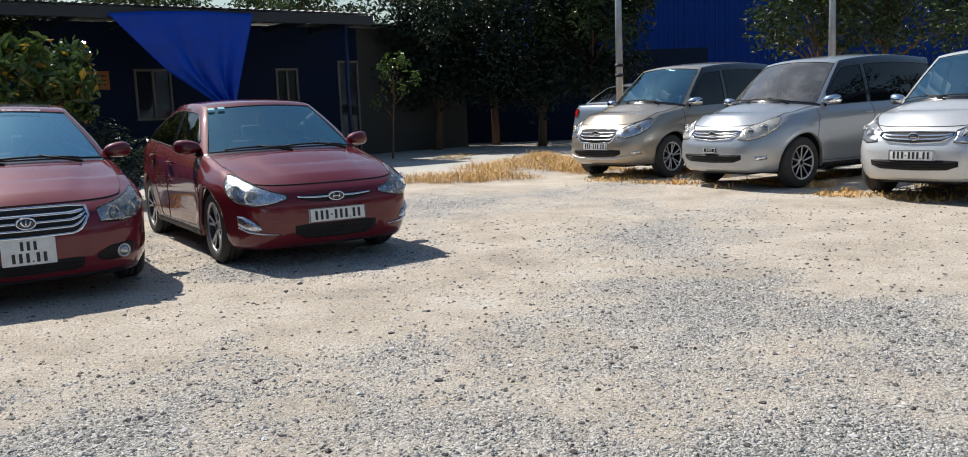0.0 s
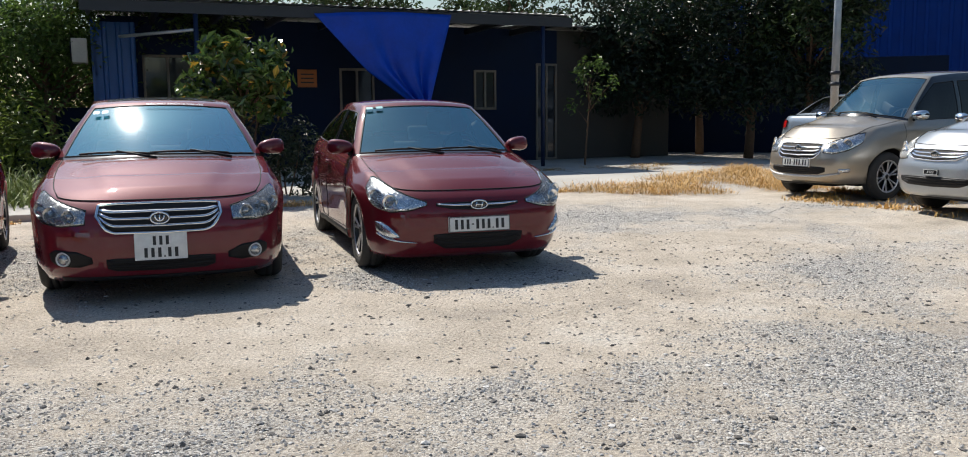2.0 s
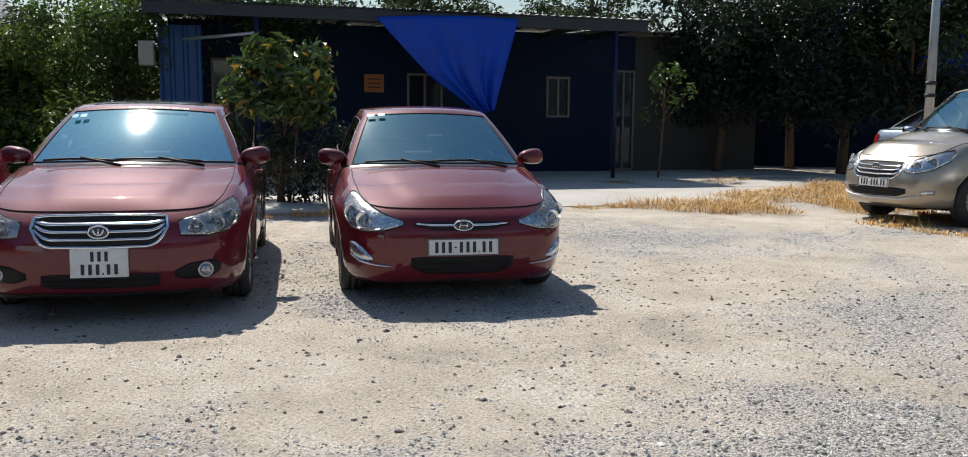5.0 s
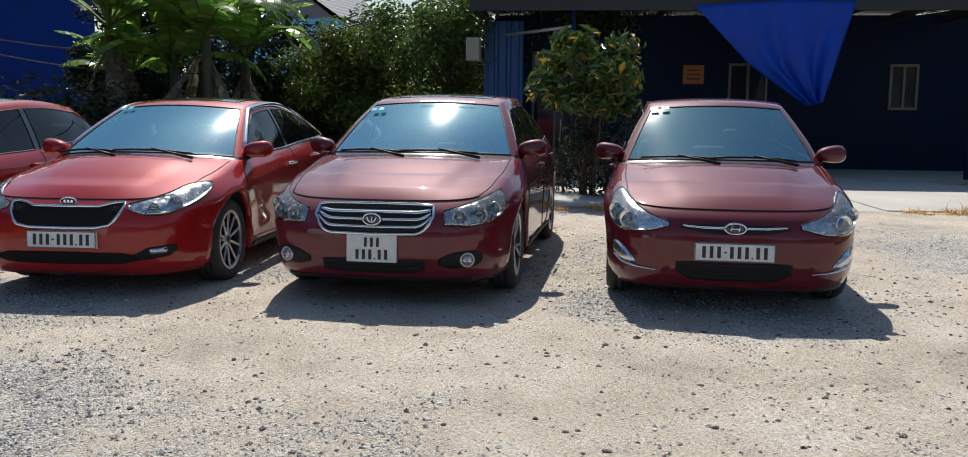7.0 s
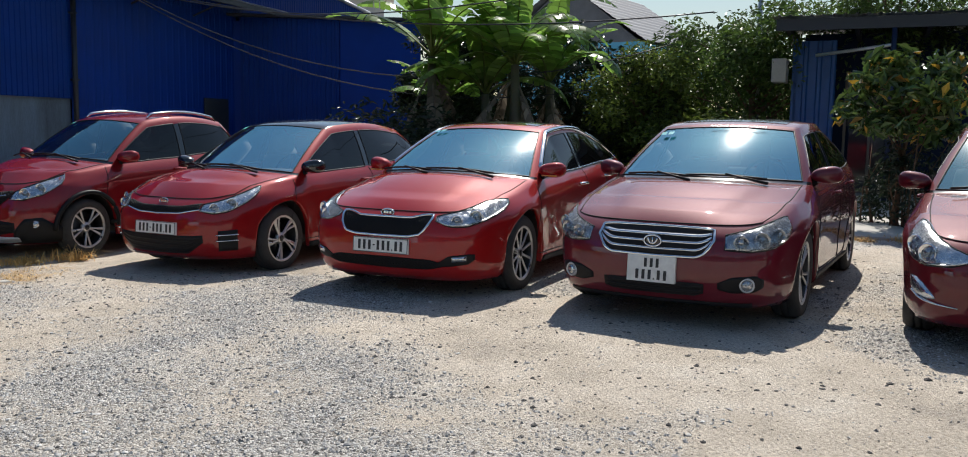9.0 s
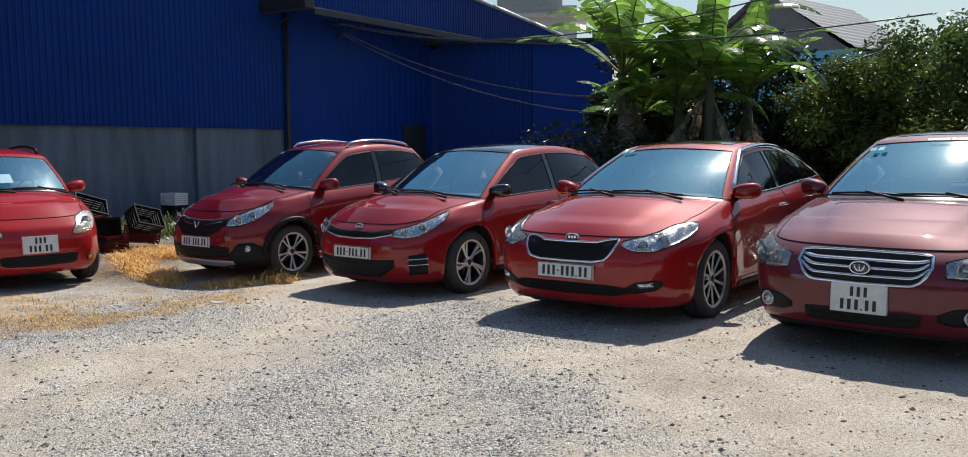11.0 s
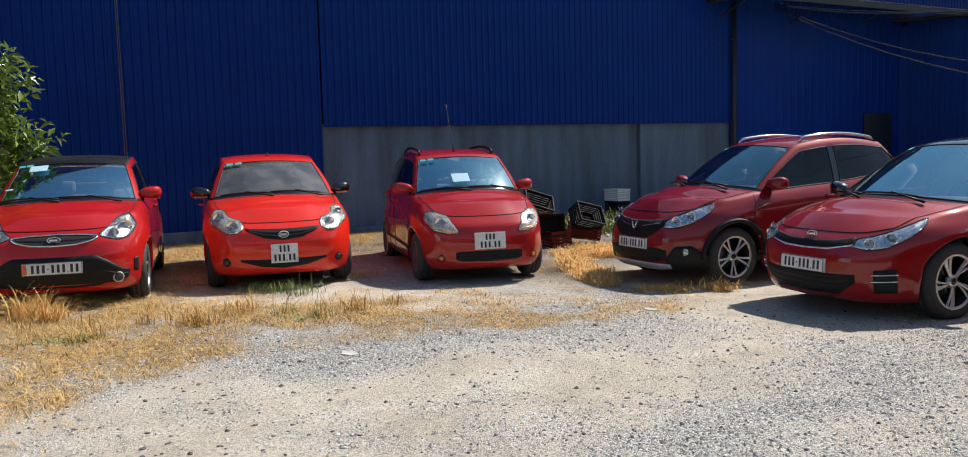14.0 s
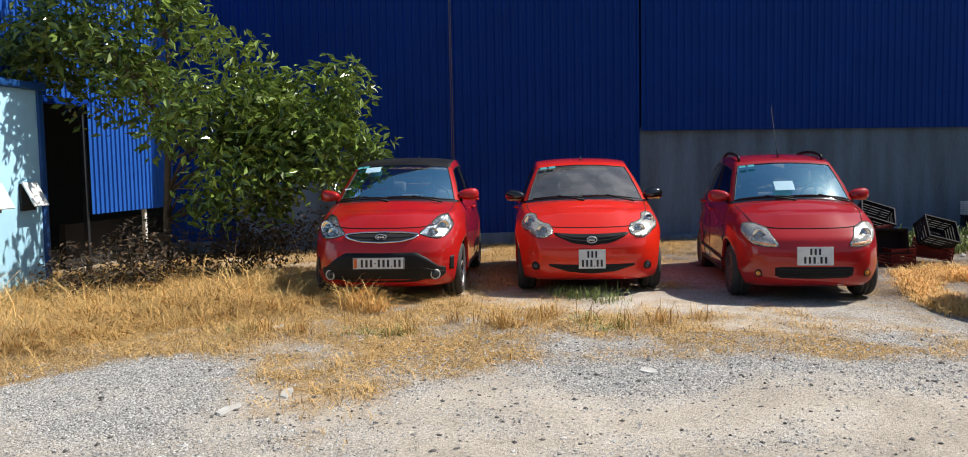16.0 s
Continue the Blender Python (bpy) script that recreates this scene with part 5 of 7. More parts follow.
def gravelly(x, y):
    """How stony the yard is at a place: 0 bare trodden sand, 1 loose gravel."""
    g = 0.62 + 1.0 * noise.noise(Vector((x * 0.45, y * 0.45, 5.0))) + 0.55 * noise.noise(Vector((x * 1.3, y * 1.3, 9.0))) + 0.3 * noise.noise(Vector((x * 3.1, y * 3.1, 2.0)))
    for cx, cy, rx, ry in SANDY:
        g -= 0.5 * math.exp(-((x - cx) / rx) ** 2 - ((y - cy) / ry) ** 2)
    g -= 0.2 * min(1.0, max(0.0, (y - 2.2) / 1.4))
    if y > 9:
        g -= min(0.25, (y - 9) * 0.08)
    return max(0.0, min(1.0, g))


def soiled(x, y):
    """Darker brown earth and litter along the foot of the warehouse, behind the small cars."""
    k = min(1.0, max(0.0, (-x - 9.2 + 0.5 * y) / 1.2)) * min(1.0, max(0.0, (2.2 - y) / 1.0)) * min(1.0, max(0.0, (y + 7) / 1.0))
    return k * (0.75 + 0.5 * noise.noise(Vector((x * 1.5, y * 1.5, 4.0))))


def inside(poly, x, y):
    hit = False
    for (x0, y0), (x1, y1) in zip(poly, poly[1:] + poly[:1]):
        if (y0 > y) != (y1 > y) and x < (x1 - x0) * (y - y0) / (y1 - y0) + x0:
            hit = not hit
    return hit


VERGE = [(-2.2, -3.0), (-3.3, -3.05), (-4.0, -2.6), (-3.4, -1.6), (-2.6, -0.5), (-2.9, -0.3), (-3.9, -0.9), (-5.0, -0.3), (-5.9, 0.7), (-6.4, 1.6), (-7.2, 2.4), (-7.9, 3.4), (-9.0, 3.0), (-15, 4), (-15, -9), (-2, -9)]
TALL = [(-2.6, -4.2), (-4.2, -3.9), (-5.4, -3.6), (-6.0, -3.6), (-6.6, -4.2), (-6.7, -4.6), (-7.6, -6.6), (-6.5, -7.5), (-3.0, -7.0)]


def littered(x, y):
    """How much straw litter lies on the ground: the verge, fading at its edge."""
    near = sum(inside(VERGE, x + dx, y + dy) for dx, dy in ((0, 0), (0.3, 0), (-0.3, 0), (0, 0.3), (0, -0.3))) / 5
    near *= 1 - 0.5 * min(1.0, max(0.0, (-x - 6.7) / 1.0)) * min(1.0, max(0.0, (y + 3.2) / 0.8))
    return near * (0.6 + 0.5 * noise.noise(Vector((x * 1.1, y * 1.1, 2.0))) + 0.3 * inside(TALL, x, y) + 0.25 * noise.noise(Vector((x * 3, y * 3, 4.0))))


def ground_material():
    m, nt, b = nodes_of("sandy_gravel")
    co = coords(nt)
    mid = add(nt, "TexNoise", Scale=4.0, Detail=8.0, Roughness=0.72)
    wide = add(nt, "TexNoise", Scale=1.1, Detail=7.0, Roughness=0.68)
    fine = add(nt, "TexNoise", Scale=55.0, Detail=6.0, Roughness=0.75)
    cell, small = add(nt, "TexVoronoi", Scale=85.0), add(nt, "TexVoronoi", Scale=190.0)
    for n in (mid, fine, cell, small, wide):
        nt.links.new(co, n.inputs["Vector"])
    tint = ramp(nt, wide.outputs[0], ((0.32, (0.42, 0.365, 0.3)), (0.44, (0.55, 0.475, 0.38)), (0.55, (0.64, 0.56, 0.46)), (0.68, (0.7, 0.64, 0.55))))
    speck = ramp(nt, fine.outputs[0], ((0.3, (0.2, 0.19, 0.18)), (0.42, (0.7, 0.69, 0.68)), (0.56, (1.0, 1.0, 1.0)), (0.7, (1.3, 1.3, 1.3))))
    sand = nt.nodes.new("ShaderNodeMix")
    sand.data_type, sand.blend_type = "RGBA", "MULTIPLY"
    sand.inputs["Factor"].default_value = 1.0
    nt.links.new(tint.outputs[0], sand.inputs["A"])
    nt.links.new(speck.outputs[0], sand.inputs["B"])
    sep = nt.nodes.new("ShaderNodeSeparateColor")
    nt.links.new(cell.outputs["Color"], sep.inputs[0])
    stone = ramp(nt, sep.outputs[0], ((0.05, (0.12, 0.115, 0.11)), (0.3, (0.4, 0.385, 0.36)), (0.6, (0.54, 0.52, 0.485)), (0.92, (0.78, 0.76, 0.72))))
    at = nt.nodes.new("ShaderNodeAttribute")
    at.attribute_name = "gravel"
    tot = nt.nodes.new("ShaderNodeMath")
    tot.operation = "MULTIPLY_ADD"
    nt.links.new(mid.outputs[0], tot.inputs[0])
    tot.inputs[1].default_value = 1.3
    nt.links.new(at.outputs["Fac"], tot.inputs[2])
    share = add(nt, "MapRange", From_Min=0.8, From_Max=1.5, To_Min=0.08, To_Max=0.85)
    nt.links.new(tot.outputs[0], share.inputs[0])
    mix = nt.nodes.new("ShaderNodeMix")
    mix.data_type = "RGBA"
    nt.links.new(share.outputs[0], mix.inputs["Factor"])
    nt.links.new(sand.outputs["Result"], mix.inputs["A"])
    nt.links.new(stone.outputs[0], mix.inputs["B"])
    at2 = nt.nodes.new("ShaderNodeAttribute")
    at2.attribute_name = "soil"
    earth = nt.nodes.new("ShaderNodeMix")
    earth.data_type = "RGBA"
    nt.links.new(at2.outputs["Fac"], earth.inputs["Factor"])
    nt.links.new(mix.outputs["Result"], earth.inputs["A"])
    earth.inputs["B"].default_value = (0.1, 0.07, 0.05, 1)
    at3 = nt.nodes.new("ShaderNodeAttribute")
    at3.attribute_name = "litter"
    chaff = add(nt, "TexNoise", Scale=38.0, Detail=5.0, Roughness=0.7)
    nt.links.new(co, chaff.inputs["Vector"])
    bits = ramp(nt, chaff.outputs[0], ((0.36, (0.14, 0.08, 0.035)), (0.5, (0.42, 0.255, 0.09)), (0.64, (0.64, 0.405, 0.145))))
    straw = nt.nodes.new("ShaderNodeMix")
    straw.data_type = "RGBA"
    patch = nt.nodes.new("ShaderNodeMath")
    patch.operation = "MULTIPLY_ADD"
    nt.links.new(mid.outputs[0], patch.inputs[0])
    patch.inputs[1].default_value = 1.2
    nt.links.new(at3.outputs["Fac"], patch.inputs[2])
    over = add(nt, "MapRange", From_Min=0.85, From_Max=1.25, To_Min=0.0, To_Max=0.92)
    nt.links.new(patch.outputs[0], over.inputs[0])
    nt.links.new(over.outputs[0], straw.inputs["Factor"])
    nt.links.new(earth.outputs["Result"], straw.inputs["A"])
    nt.links.new(bits.outputs[0], straw.inputs["B"])
    nt.links.new(straw.outputs["Result"], b.inputs["Base Color"])
    b.inputs["Roughness"].default_value = 0.92
    b.inputs["Specular IOR Level"].default_value = 0.2

    def fma(a, k, c=None):
        n = nt.nodes.new("ShaderNodeMath")
        n.operation = "MULTIPLY_ADD"
        nt.links.new(a, n.inputs[0])
        if isinstance(k, float):
            n.inputs[1].default_value = k
        else:
            nt.links.new(k, n.inputs[1])
        if c is None:
            n.inputs[2].default_value = 0.0
        else:
            nt.links.new(c, n.inputs[2])
        return n.outputs[0]
    peb = fma(cell.outputs["Distance"], -1.0, fma(small.outputs["Distance"], -0.4))
    h = fma(peb, share.outputs[0], fma(fine.outputs[0], 0.7, fma(mid.outputs[0], 0.9)))
    bp = add(nt, "Bump", Strength=1.0, Distance=0.02)
    nt.links.new(h, bp.inputs["Height"])
    nt.links.new(bp.outputs[0], b.inputs["Normal"])
    return m


def rough_height(x, y):
    n = noise.noise(Vector((x * 0.5, y * 0.5, 3.1))) * 0.018 + noise.noise(Vector((x * 1.7, y * 1.7, 7.7))) * 0.009 + noise.noise(Vector((x * 5, y * 5, 1.2))) * 0.004
    return lie(x, y) + n


far = [-400, -150, -70, -40, -28]
xs = far + [-22 + 0.14 * i for i in range(int(31 / 0.14))] + [10, 14, 22, 40, 80, 160, 400]
ys = far + [-14, -11] + [-9 + 0.14 * i for i in range(int(34 / 0.14))] + [26, 30, 38, 60, 120, 400]
bm = bmesh.new()
sheet(bm, [[(x, y, rough_height(x, y) if -23 < x < 10 and -10 < y < 26 else lie(x, y) * 0.5) for x in xs] for y in ys])
bmesh.ops.recalc_face_normals(bm, faces=bm.faces)
for f in bm.faces:
    if f.normal.z < 0:
        f.normal_flip()
yard = part("ground", bm, ground_material())
at = yard.data.attributes.new("gravel", "FLOAT", "POINT")
at.data.foreach_set("value", [gravelly(v.co.x, v.co.y) if -23 < v.co.x < 10 and -10 < v.co.y < 26 else 0.4 for v in yard.data.vertices])
at = yard.data.attributes.new("soil", "FLOAT", "POINT")
at.data.foreach_set("value", [soiled(v.co.x, v.co.y) for v in yard.data.vertices])
at = yard.data.attributes.new("litter", "FLOAT", "POINT")
at.data.foreach_set("value", [littered(v.co.x, v.co.y) if -16 < v.co.x < -1.5 and -10 < v.co.y < 5 else 0.0 for v in yard.data.vertices])
tagged(yard, "sandy grey gravel yard with dusty bare patches", "ground", kind="structure")


def from_arrays(name, verts, faces, mats, parent=None, label="", smooth=False):
    me = bpy.data.meshes.new(name)
    me.from_pydata(verts, [], faces)
    for m in mats if isinstance(mats, (list, tuple)) else [mats]:
        me.materials.append(m)
    if smooth:
        me.polygons.foreach_set("use_smooth", [True] * len(me.polygons))
    ob = new(name, me)
    if parent:
        ob.parent = parent
    if label:
        ob["label"] = label
    return ob


def stones(name, label, count, box_xy, sizes, mat, seed, keep=None):
    """Loose stones: bent, faceted lumps pressed a little into the ground."""
    rnd, rng = random.Random(seed), np.random.RandomState(seed)
    octa = np.array([(1, 0, 0), (0, 1, 0), (-1, 0, 0), (0, -1, 0), (0, 0, 1), (0.75, 0.7, 0.45), (-0.7, 0.72, 0.4), (-0.72, -0.7, 0.5), (0.7, -0.75, 0.42)])
    tris = np.array([(0, 5, 8), (0, 1, 5), (1, 6, 5), (1, 2, 6), (2, 7, 6), (2, 3, 7), (3, 8, 7), (3, 0, 8), (4, 8, 5), (4, 5, 6), (4, 6, 7), (4, 7, 8)])
    spots = []
    while len(spots) < count:
        x, y = rnd.uniform(*box_xy[0]), rnd.uniform(*box_xy[1])
        if not keep or keep(x, y, rnd):
            spots.append((x, y, rough_height(x, y)))
    spots = np.array(spots)
    r = sizes[0] * (sizes[1] / sizes[0]) ** (rng.uniform(size=count) ** 2.0)
    t = rng.uniform(0, 6.28, count)
    size = np.stack([r * rng.uniform(0.7, 1.3, count), r * rng.uniform(0.6, 1.0, count), r * rng.uniform(0.4, 0.8, count)], 1)
    p = octa[None] * size[:, None] * rng.uniform(0.72, 1.2, (count, 9, 1))
    co, si = np.cos(t)[:, None], np.sin(t)[:, None]
    v = np.stack([p[..., 0] * co - p[..., 1] * si, p[..., 0] * si + p[..., 1] * co, p[..., 2]], 2) + spots[:, None]
    f = tris[None] + 9 * np.arange(count)[:, None, None]
    return tagged(from_arrays(name, v.reshape(-1, 3).tolist(), f.reshape(-1, 3).tolist(), mat), label, "gravel", kind="stuff")


def grit(name, label, count, box_xy, sizes, mat, seed, keep):
    """Small sharp chips of gravel: six-sided lumps with a peak off the middle."""
    rnd, rng = random.Random(seed), np.random.RandomState(seed)
    spots = []
    while len(spots) < count:
        x, y = rnd.uniform(*box_xy[0]), rnd.uniform(*box_xy[1])
        if keep(x, y, rnd):
            spots.append((x, y, rough_height(x, y)))
    spots = np.array(spots)
    r = sizes[0] * (sizes[1] / sizes[0]) ** (rng.uniform(size=count) ** 1.6)
    a = rng.uniform(0, 6.28, (count, 1)) + np.arange(6)[None] * (math.tau / 6) + rng.uniform(-0.35, 0.35, (count, 6))
    rad = r[:, None] * rng.uniform(0.65, 1.25, (count, 6))
    ring = np.stack([np.cos(a) * rad, np.sin(a) * rad * 0.85, rng.uniform(-0.1, 0.45, (count, 6)) * r[:, None]], 2)
    peak = np.stack([rng.uniform(-0.4, 0.4, count) * r, rng.uniform(-0.4, 0.4, count) * r, r * rng.uniform(0.5, 1.1, count)], 1)[:, None]
    v = np.concatenate([ring, peak], 1) + spots[:, None]
    tri = np.array([(k, (k + 1) % 6, 6) for k in range(6)])
    f = tri[None] + 7 * np.arange(count)[:, None, None]
    return tagged(from_arrays(name, v.reshape(-1, 3).tolist(), f.reshape(-1, 3).tolist(), mat), label, "gravel", kind="stuff")


M["stone"] = plain("grey_stone", (0.5, 0.485, 0.46), 0.9, var=0.3, per=0.75, bump=0.002)
M["dark_stone"] = plain("dark_stone", (0.15, 0.14, 0.13), 0.9, var=0.3, per=0.6, bump=0.002)
patchy = lambda x, y, r: 0.12 + gravelly(x, y) + 0.3 * noise.noise(Vector((x * 6, y * 6, 1.0))) > 0.1 + 0.9 * r.random()
near = lambda x, y, r: r.random() < (7.6 - math.hypot(x + 1.8, (y - 3.0) * 1.1)) / 3.2 and patchy(x, y, r)
grit("gravel", "fine sharp grey gravel strewn over the yard", 98000, ((-8.6, 3.6), (-3.6, 9.6)), (0.004, 0.012), M["stone"], 3, near)
stones("gravel", "scattered larger grey stones on the yard", 12000, ((-8.0, 3.6), (-3.2, 9.0)), (0.007, 0.019), M["stone"], 8, near)
stones("gravel", "coarse gravel on the far side of the yard", 5000, ((-8, 7), (8, 14)), (0.007, 0.018), M["stone"], 5, patchy)
# besides real dark stones, these stand for small shadows between the gravel
stones("pebbles", "scattered darker pebbles on the yard", 10000, ((-7.5, 4.5), (-2.5, 10.5)), (0.005, 0.02), M["dark_stone"], 6)

# ---- grass ----
M["straw"] = plain("dry_grass", (0.56, 0.345, 0.115), 0.7, var=0.25, per=0.7)
M["straw_pale"] = plain("pale_dry_grass", (0.66, 0.42, 0.15), 0.7, var=0.25, per=0.7)
M["weed"] = plain("green_weed", (0.2, 0.25, 0.06), 0.75, var=0.3, per=0.4)


def grass(name, label, count, poly, height, lean, mat, seed, clump=0.0, width=0.006, keep=None):
    rnd = random.Random(seed)
    x0, x1, y0, y1 = min(p[0] for p in poly), max(p[0] for p in poly), min(p[1] for p in poly), max(p[1] for p in poly)
    vs, fs, made, tries = [], [], 0, 0
    while made < count and tries < count * 60:
        tries += 1
        x, y = rnd.uniform(x0, x1), rnd.uniform(y0, y1)
        if not inside(poly, x, y) or (keep and not keep(x, y, rnd)):
            continue
        for _ in range(1 if not clump else rnd.randint(4, 11)):
            made += 1
            bx, by = x + rnd.gauss(0, clump), y + rnd.gauss(0, clump)
            h, t, l = rnd.uniform(*height) * (0.6 + 0.4 * rnd.random()) * (0.85 + 0.7 * noise.noise(Vector((x * 1.6, y * 1.6, 12.0)))), rnd.uniform(0, 6.28), rnd.uniform(*lean)
            w, k, z = width * rnd.uniform(0.6, 1.4), len(vs), rough_height(bx, by) - 0.01
            dx, dy, ox, oy = math.cos(t), math.sin(t), -math.sin(t) * w, math.cos(t) * w
            for u, ww in ((0, 1), (0.45, 0.9), (0.8, 0.6)):
                out, up = h * l * u * u, h * u * (1 - 0.45 * l * u)
                vs += [(bx + dx * out - ox * ww, by + dy * out - oy * ww, z + up), (bx + dx * out + ox * ww, by + dy * out + oy * ww, z + up)]
            vs.append((bx + dx * h * l, by + dy * h * l, z + h * (1 - 0.5 * l)))
            fs += [(k, k + 1, k + 3, k + 2), (k + 2, k + 3, k + 5, k + 4), (k + 4, k + 5, k + 6)]
    return tagged(from_arrays(name, vs, fs, mat), label, "grass", kind="stuff")


FRONT = [(-4.6, -3.4), (-6.0, -2.3), (-6.9, -1.2), (-7.6, -0.6), (-7.2, 0.2), (-6.0, -0.9), (-4.8, -2.2)]
thin = lambda x, y, r: noise.noise(Vector((x * 1.1, y * 1.1, 2.0))) + 0.5 * noise.noise(Vector((x * 3, y * 3, 4.0))) > -0.4 + 0.14 * (x < -5) * (y > -3) + 0.5 * (r.random() - 0.5) + 0.62 * max(0, min(1, (-x - 6.6) / 1.5)) * (y > -2.2)
grass("dry_grass", "flattened straw-coloured dry grass on the verge", 92000, VERGE, (0.05, 0.2), (0.9, 2.3), M["straw_pale"], 11, 0.06, 0.0022, lambda x, y, r: thin(x, y, r) and littered(x, y) > 0.22 + 0.3 * r.random())
grass("dry_grass", "tall matted dry grass beside the city hatchback", 50000, TALL, (0.14, 0.5), (0.7, 2.8), M["straw"], 12, 0.07, 0.003)
grass("dry_grass", "thin upright stalks standing out of the matted grass", 1200, TALL, (0.4, 0.85), (0.3, 1.5), M["straw_pale"], 20, 0.1, 0.0025)
grass("dry_grass", "loose tufts of dry grass before the small cars", 1300, FRONT, (0.08, 0.36), (0.2, 1.2), M["straw"], 13, 0.035, 0.0026, lambda x, y, r: noise.noise(Vector((x * 3.4, y * 3.4, 1.0))) > 0.3)
grass("dry_grass", "tall straw tuft standing before the city hatchback", 420, [(-6.3, -3.5), (-5.9, -3.2), (-6.0, -2.8), (-6.35, -2.9)], (0.25, 0.55), (0.3, 1.4), M["straw"], 29, 0.05, 0.003)
grass("weeds", "half-dry tufts before the rounded hatchback", 260, [(-8.0, -2.1), (-7.7, -1.9), (-7.6, -1.2), (-7.9, -1.1)], (0.12, 0.34), (0.3, 1.3), M["weed"], 30, 0.05, 0.003)
grass("weeds", "thin green weeds among the dry grass", 320, FRONT, (0.06, 0.22), (0.4, 1.5), M["weed"], 14, 0.06, 0.003, lambda x, y, r: noise.noise(Vector((x * 1.3, y * 1.3, 8.0))) > 0.25)
BANK = [(-2.6, 15.2), (-1.4, 14.8), (-0.4, 14.9), (0.9, 15.5), (1.9, 16.6), (1.2, 19), (0.6, 22.5), (-0.5, 20), (-1.6, 17.0)]
grass("dry_grass", "bank of dry yellow grass beside the lamp post", 9500, BANK, (0.1, 0.4), (0.5, 2.2), M["straw"], 15, 0.08, 0.004, lambda x, y, r: noise.noise(Vector((x * 0.9, y * 0.9, 6.5))) > -0.32)
grass("dry_grass", "thin straw litter in the shade below the dense trees", 2600, [(-4.2, 20.2), (-1.6, 20.6), (0.6, 22.6), (0.4, 24.4), (-2.6, 23.2)], (0.05, 0.2), (0.8, 2.4), M["straw"], 28, 0.08, 0.005, lambda x, y, r: noise.noise(Vector((x * 1.2, y * 1.2, 2.5))) > -0.05)
grass("dry_grass", "strip of dry grass along the concrete apron", 4200, [(-8.5, 10.0), (-2.2, 15.0), (-2.2, 15.5), (-8.7, 10.4)], (0.04, 0.17), (0.4, 1.5), M["straw"], 16, 0.05, 0.004, lambda x, y, r: noise.noise(Vector((x * 1.1, y * 1.1, 6.0))) > -0.15)
grass("dry_grass", "short dry grass under the people carriers", 4000, [(1.0, 14.2), (2.6, 12.4), (4.4, 10.4), (6, 11), (3.5, 16), (1.8, 16.4)], (0.05, 0.2), (0.4, 1.3), M["straw"], 17, 0.07, 0.007, lambda x, y, r: noise.noise(Vector((x * 1.2, y * 1.2, 3.0))) > 0.12)
grass("weeds", "green weeds growing beside the concrete apron", 5000, [(-11.5, 9.2), (-9.0, 10.2), (-9.6, 12.4), (-11.6, 13.6), (-13.5, 12.5)], (0.25, 0.85), (0.2, 0.9), M["weed"], 18, 0.09, 0.012)
SIDE = [(-12.0, 0.6), (-10.6, 0.9), (-9.2, 1.4), (-8.5, 2.0), (-8.4, 3.0), (-9.2, 3.0), (-10.8, 3.2), (-12.6, 2.2)]
grass("dry_grass", "golden dry grass beside the stacked crates", 16000, SIDE, (0.06, 0.24), (0.4, 1.6), M["straw"], 26, 0.06, 0.003, lambda x, y, r: noise.noise(Vector((x * 1.4, y * 1.4, 3.5))) > -0.1)
grass("weeds", "green weeds by the warehouse plinth", 2600, [(-13.3, 0.3), (-14.2, 1.7), (-17.2, 1.8), (-17.0, 0.1), (-15, -0.4)], (0.12, 0.42), (0.2, 0.9), M["weed"], 19, 0.08, 0.01)


# ---- leaves and trees ----
def leaf_material(name, col, back=0.35, rough=0.45):
    m, nt, b = nodes_of(name)
    geo = nt.nodes.new("ShaderNodeNewGeometry")
    lo, hi = [c * 0.55 for c in col], [min(c * 1.6, 1) for c in col]
    r = ramp(nt, geo.outputs["Random Per Island"], ((0.0, lo), (0.6, col), (1.0, hi)))
    nt.links.new(r.outputs[0], b.inputs["Base Color"])
    b.inputs["Roughness"].default_value = rough
    tr, mix = nt.nodes.new("ShaderNodeBsdfTranslucent"), nt.nodes.new("ShaderNodeMixShader")
    nt.links.new(r.outputs[0], tr.inputs[0])
    mix.inputs[0].default_value = back
    nt.links.new(b.outputs[0], mix.inputs[1])
    nt.links.new(tr.outputs[0], mix.inputs[2])
    nt.links.new(mix.outputs[0], nt.nodes["Material Output"].inputs[0])
    return m


M["leaf"] = leaf_material("green_leaf", (0.085, 0.14, 0.03), 0.4)
M["leaf_lit"] = leaf_material("glossy_light_green_leaf", (0.17, 0.235, 0.045), 0.18, 0.22)
# leaf_far and leaf_dark hold the shade of backlit crowns in their colour
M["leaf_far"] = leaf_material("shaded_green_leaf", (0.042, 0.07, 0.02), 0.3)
M["leaf_dark"] = leaf_material("shade_darkened_leaf", (0.014, 0.028, 0.01), 0.2)
M["leaf_mid"] = leaf_material("yellow_green_leaf", (0.12, 0.165, 0.03), 0.4)
M["leaf_shrub"] = leaf_material("glossy_shrub_leaf", (0.075, 0.125, 0.032), 0.25, 0.2)
M["brush"] = leaf_material("dead_brush", (0.085, 0.055, 0.03), 0.15, 0.8)
M["leaf_gold"] = leaf_material("yellowed_leaf", (0.42, 0.26, 0.03))
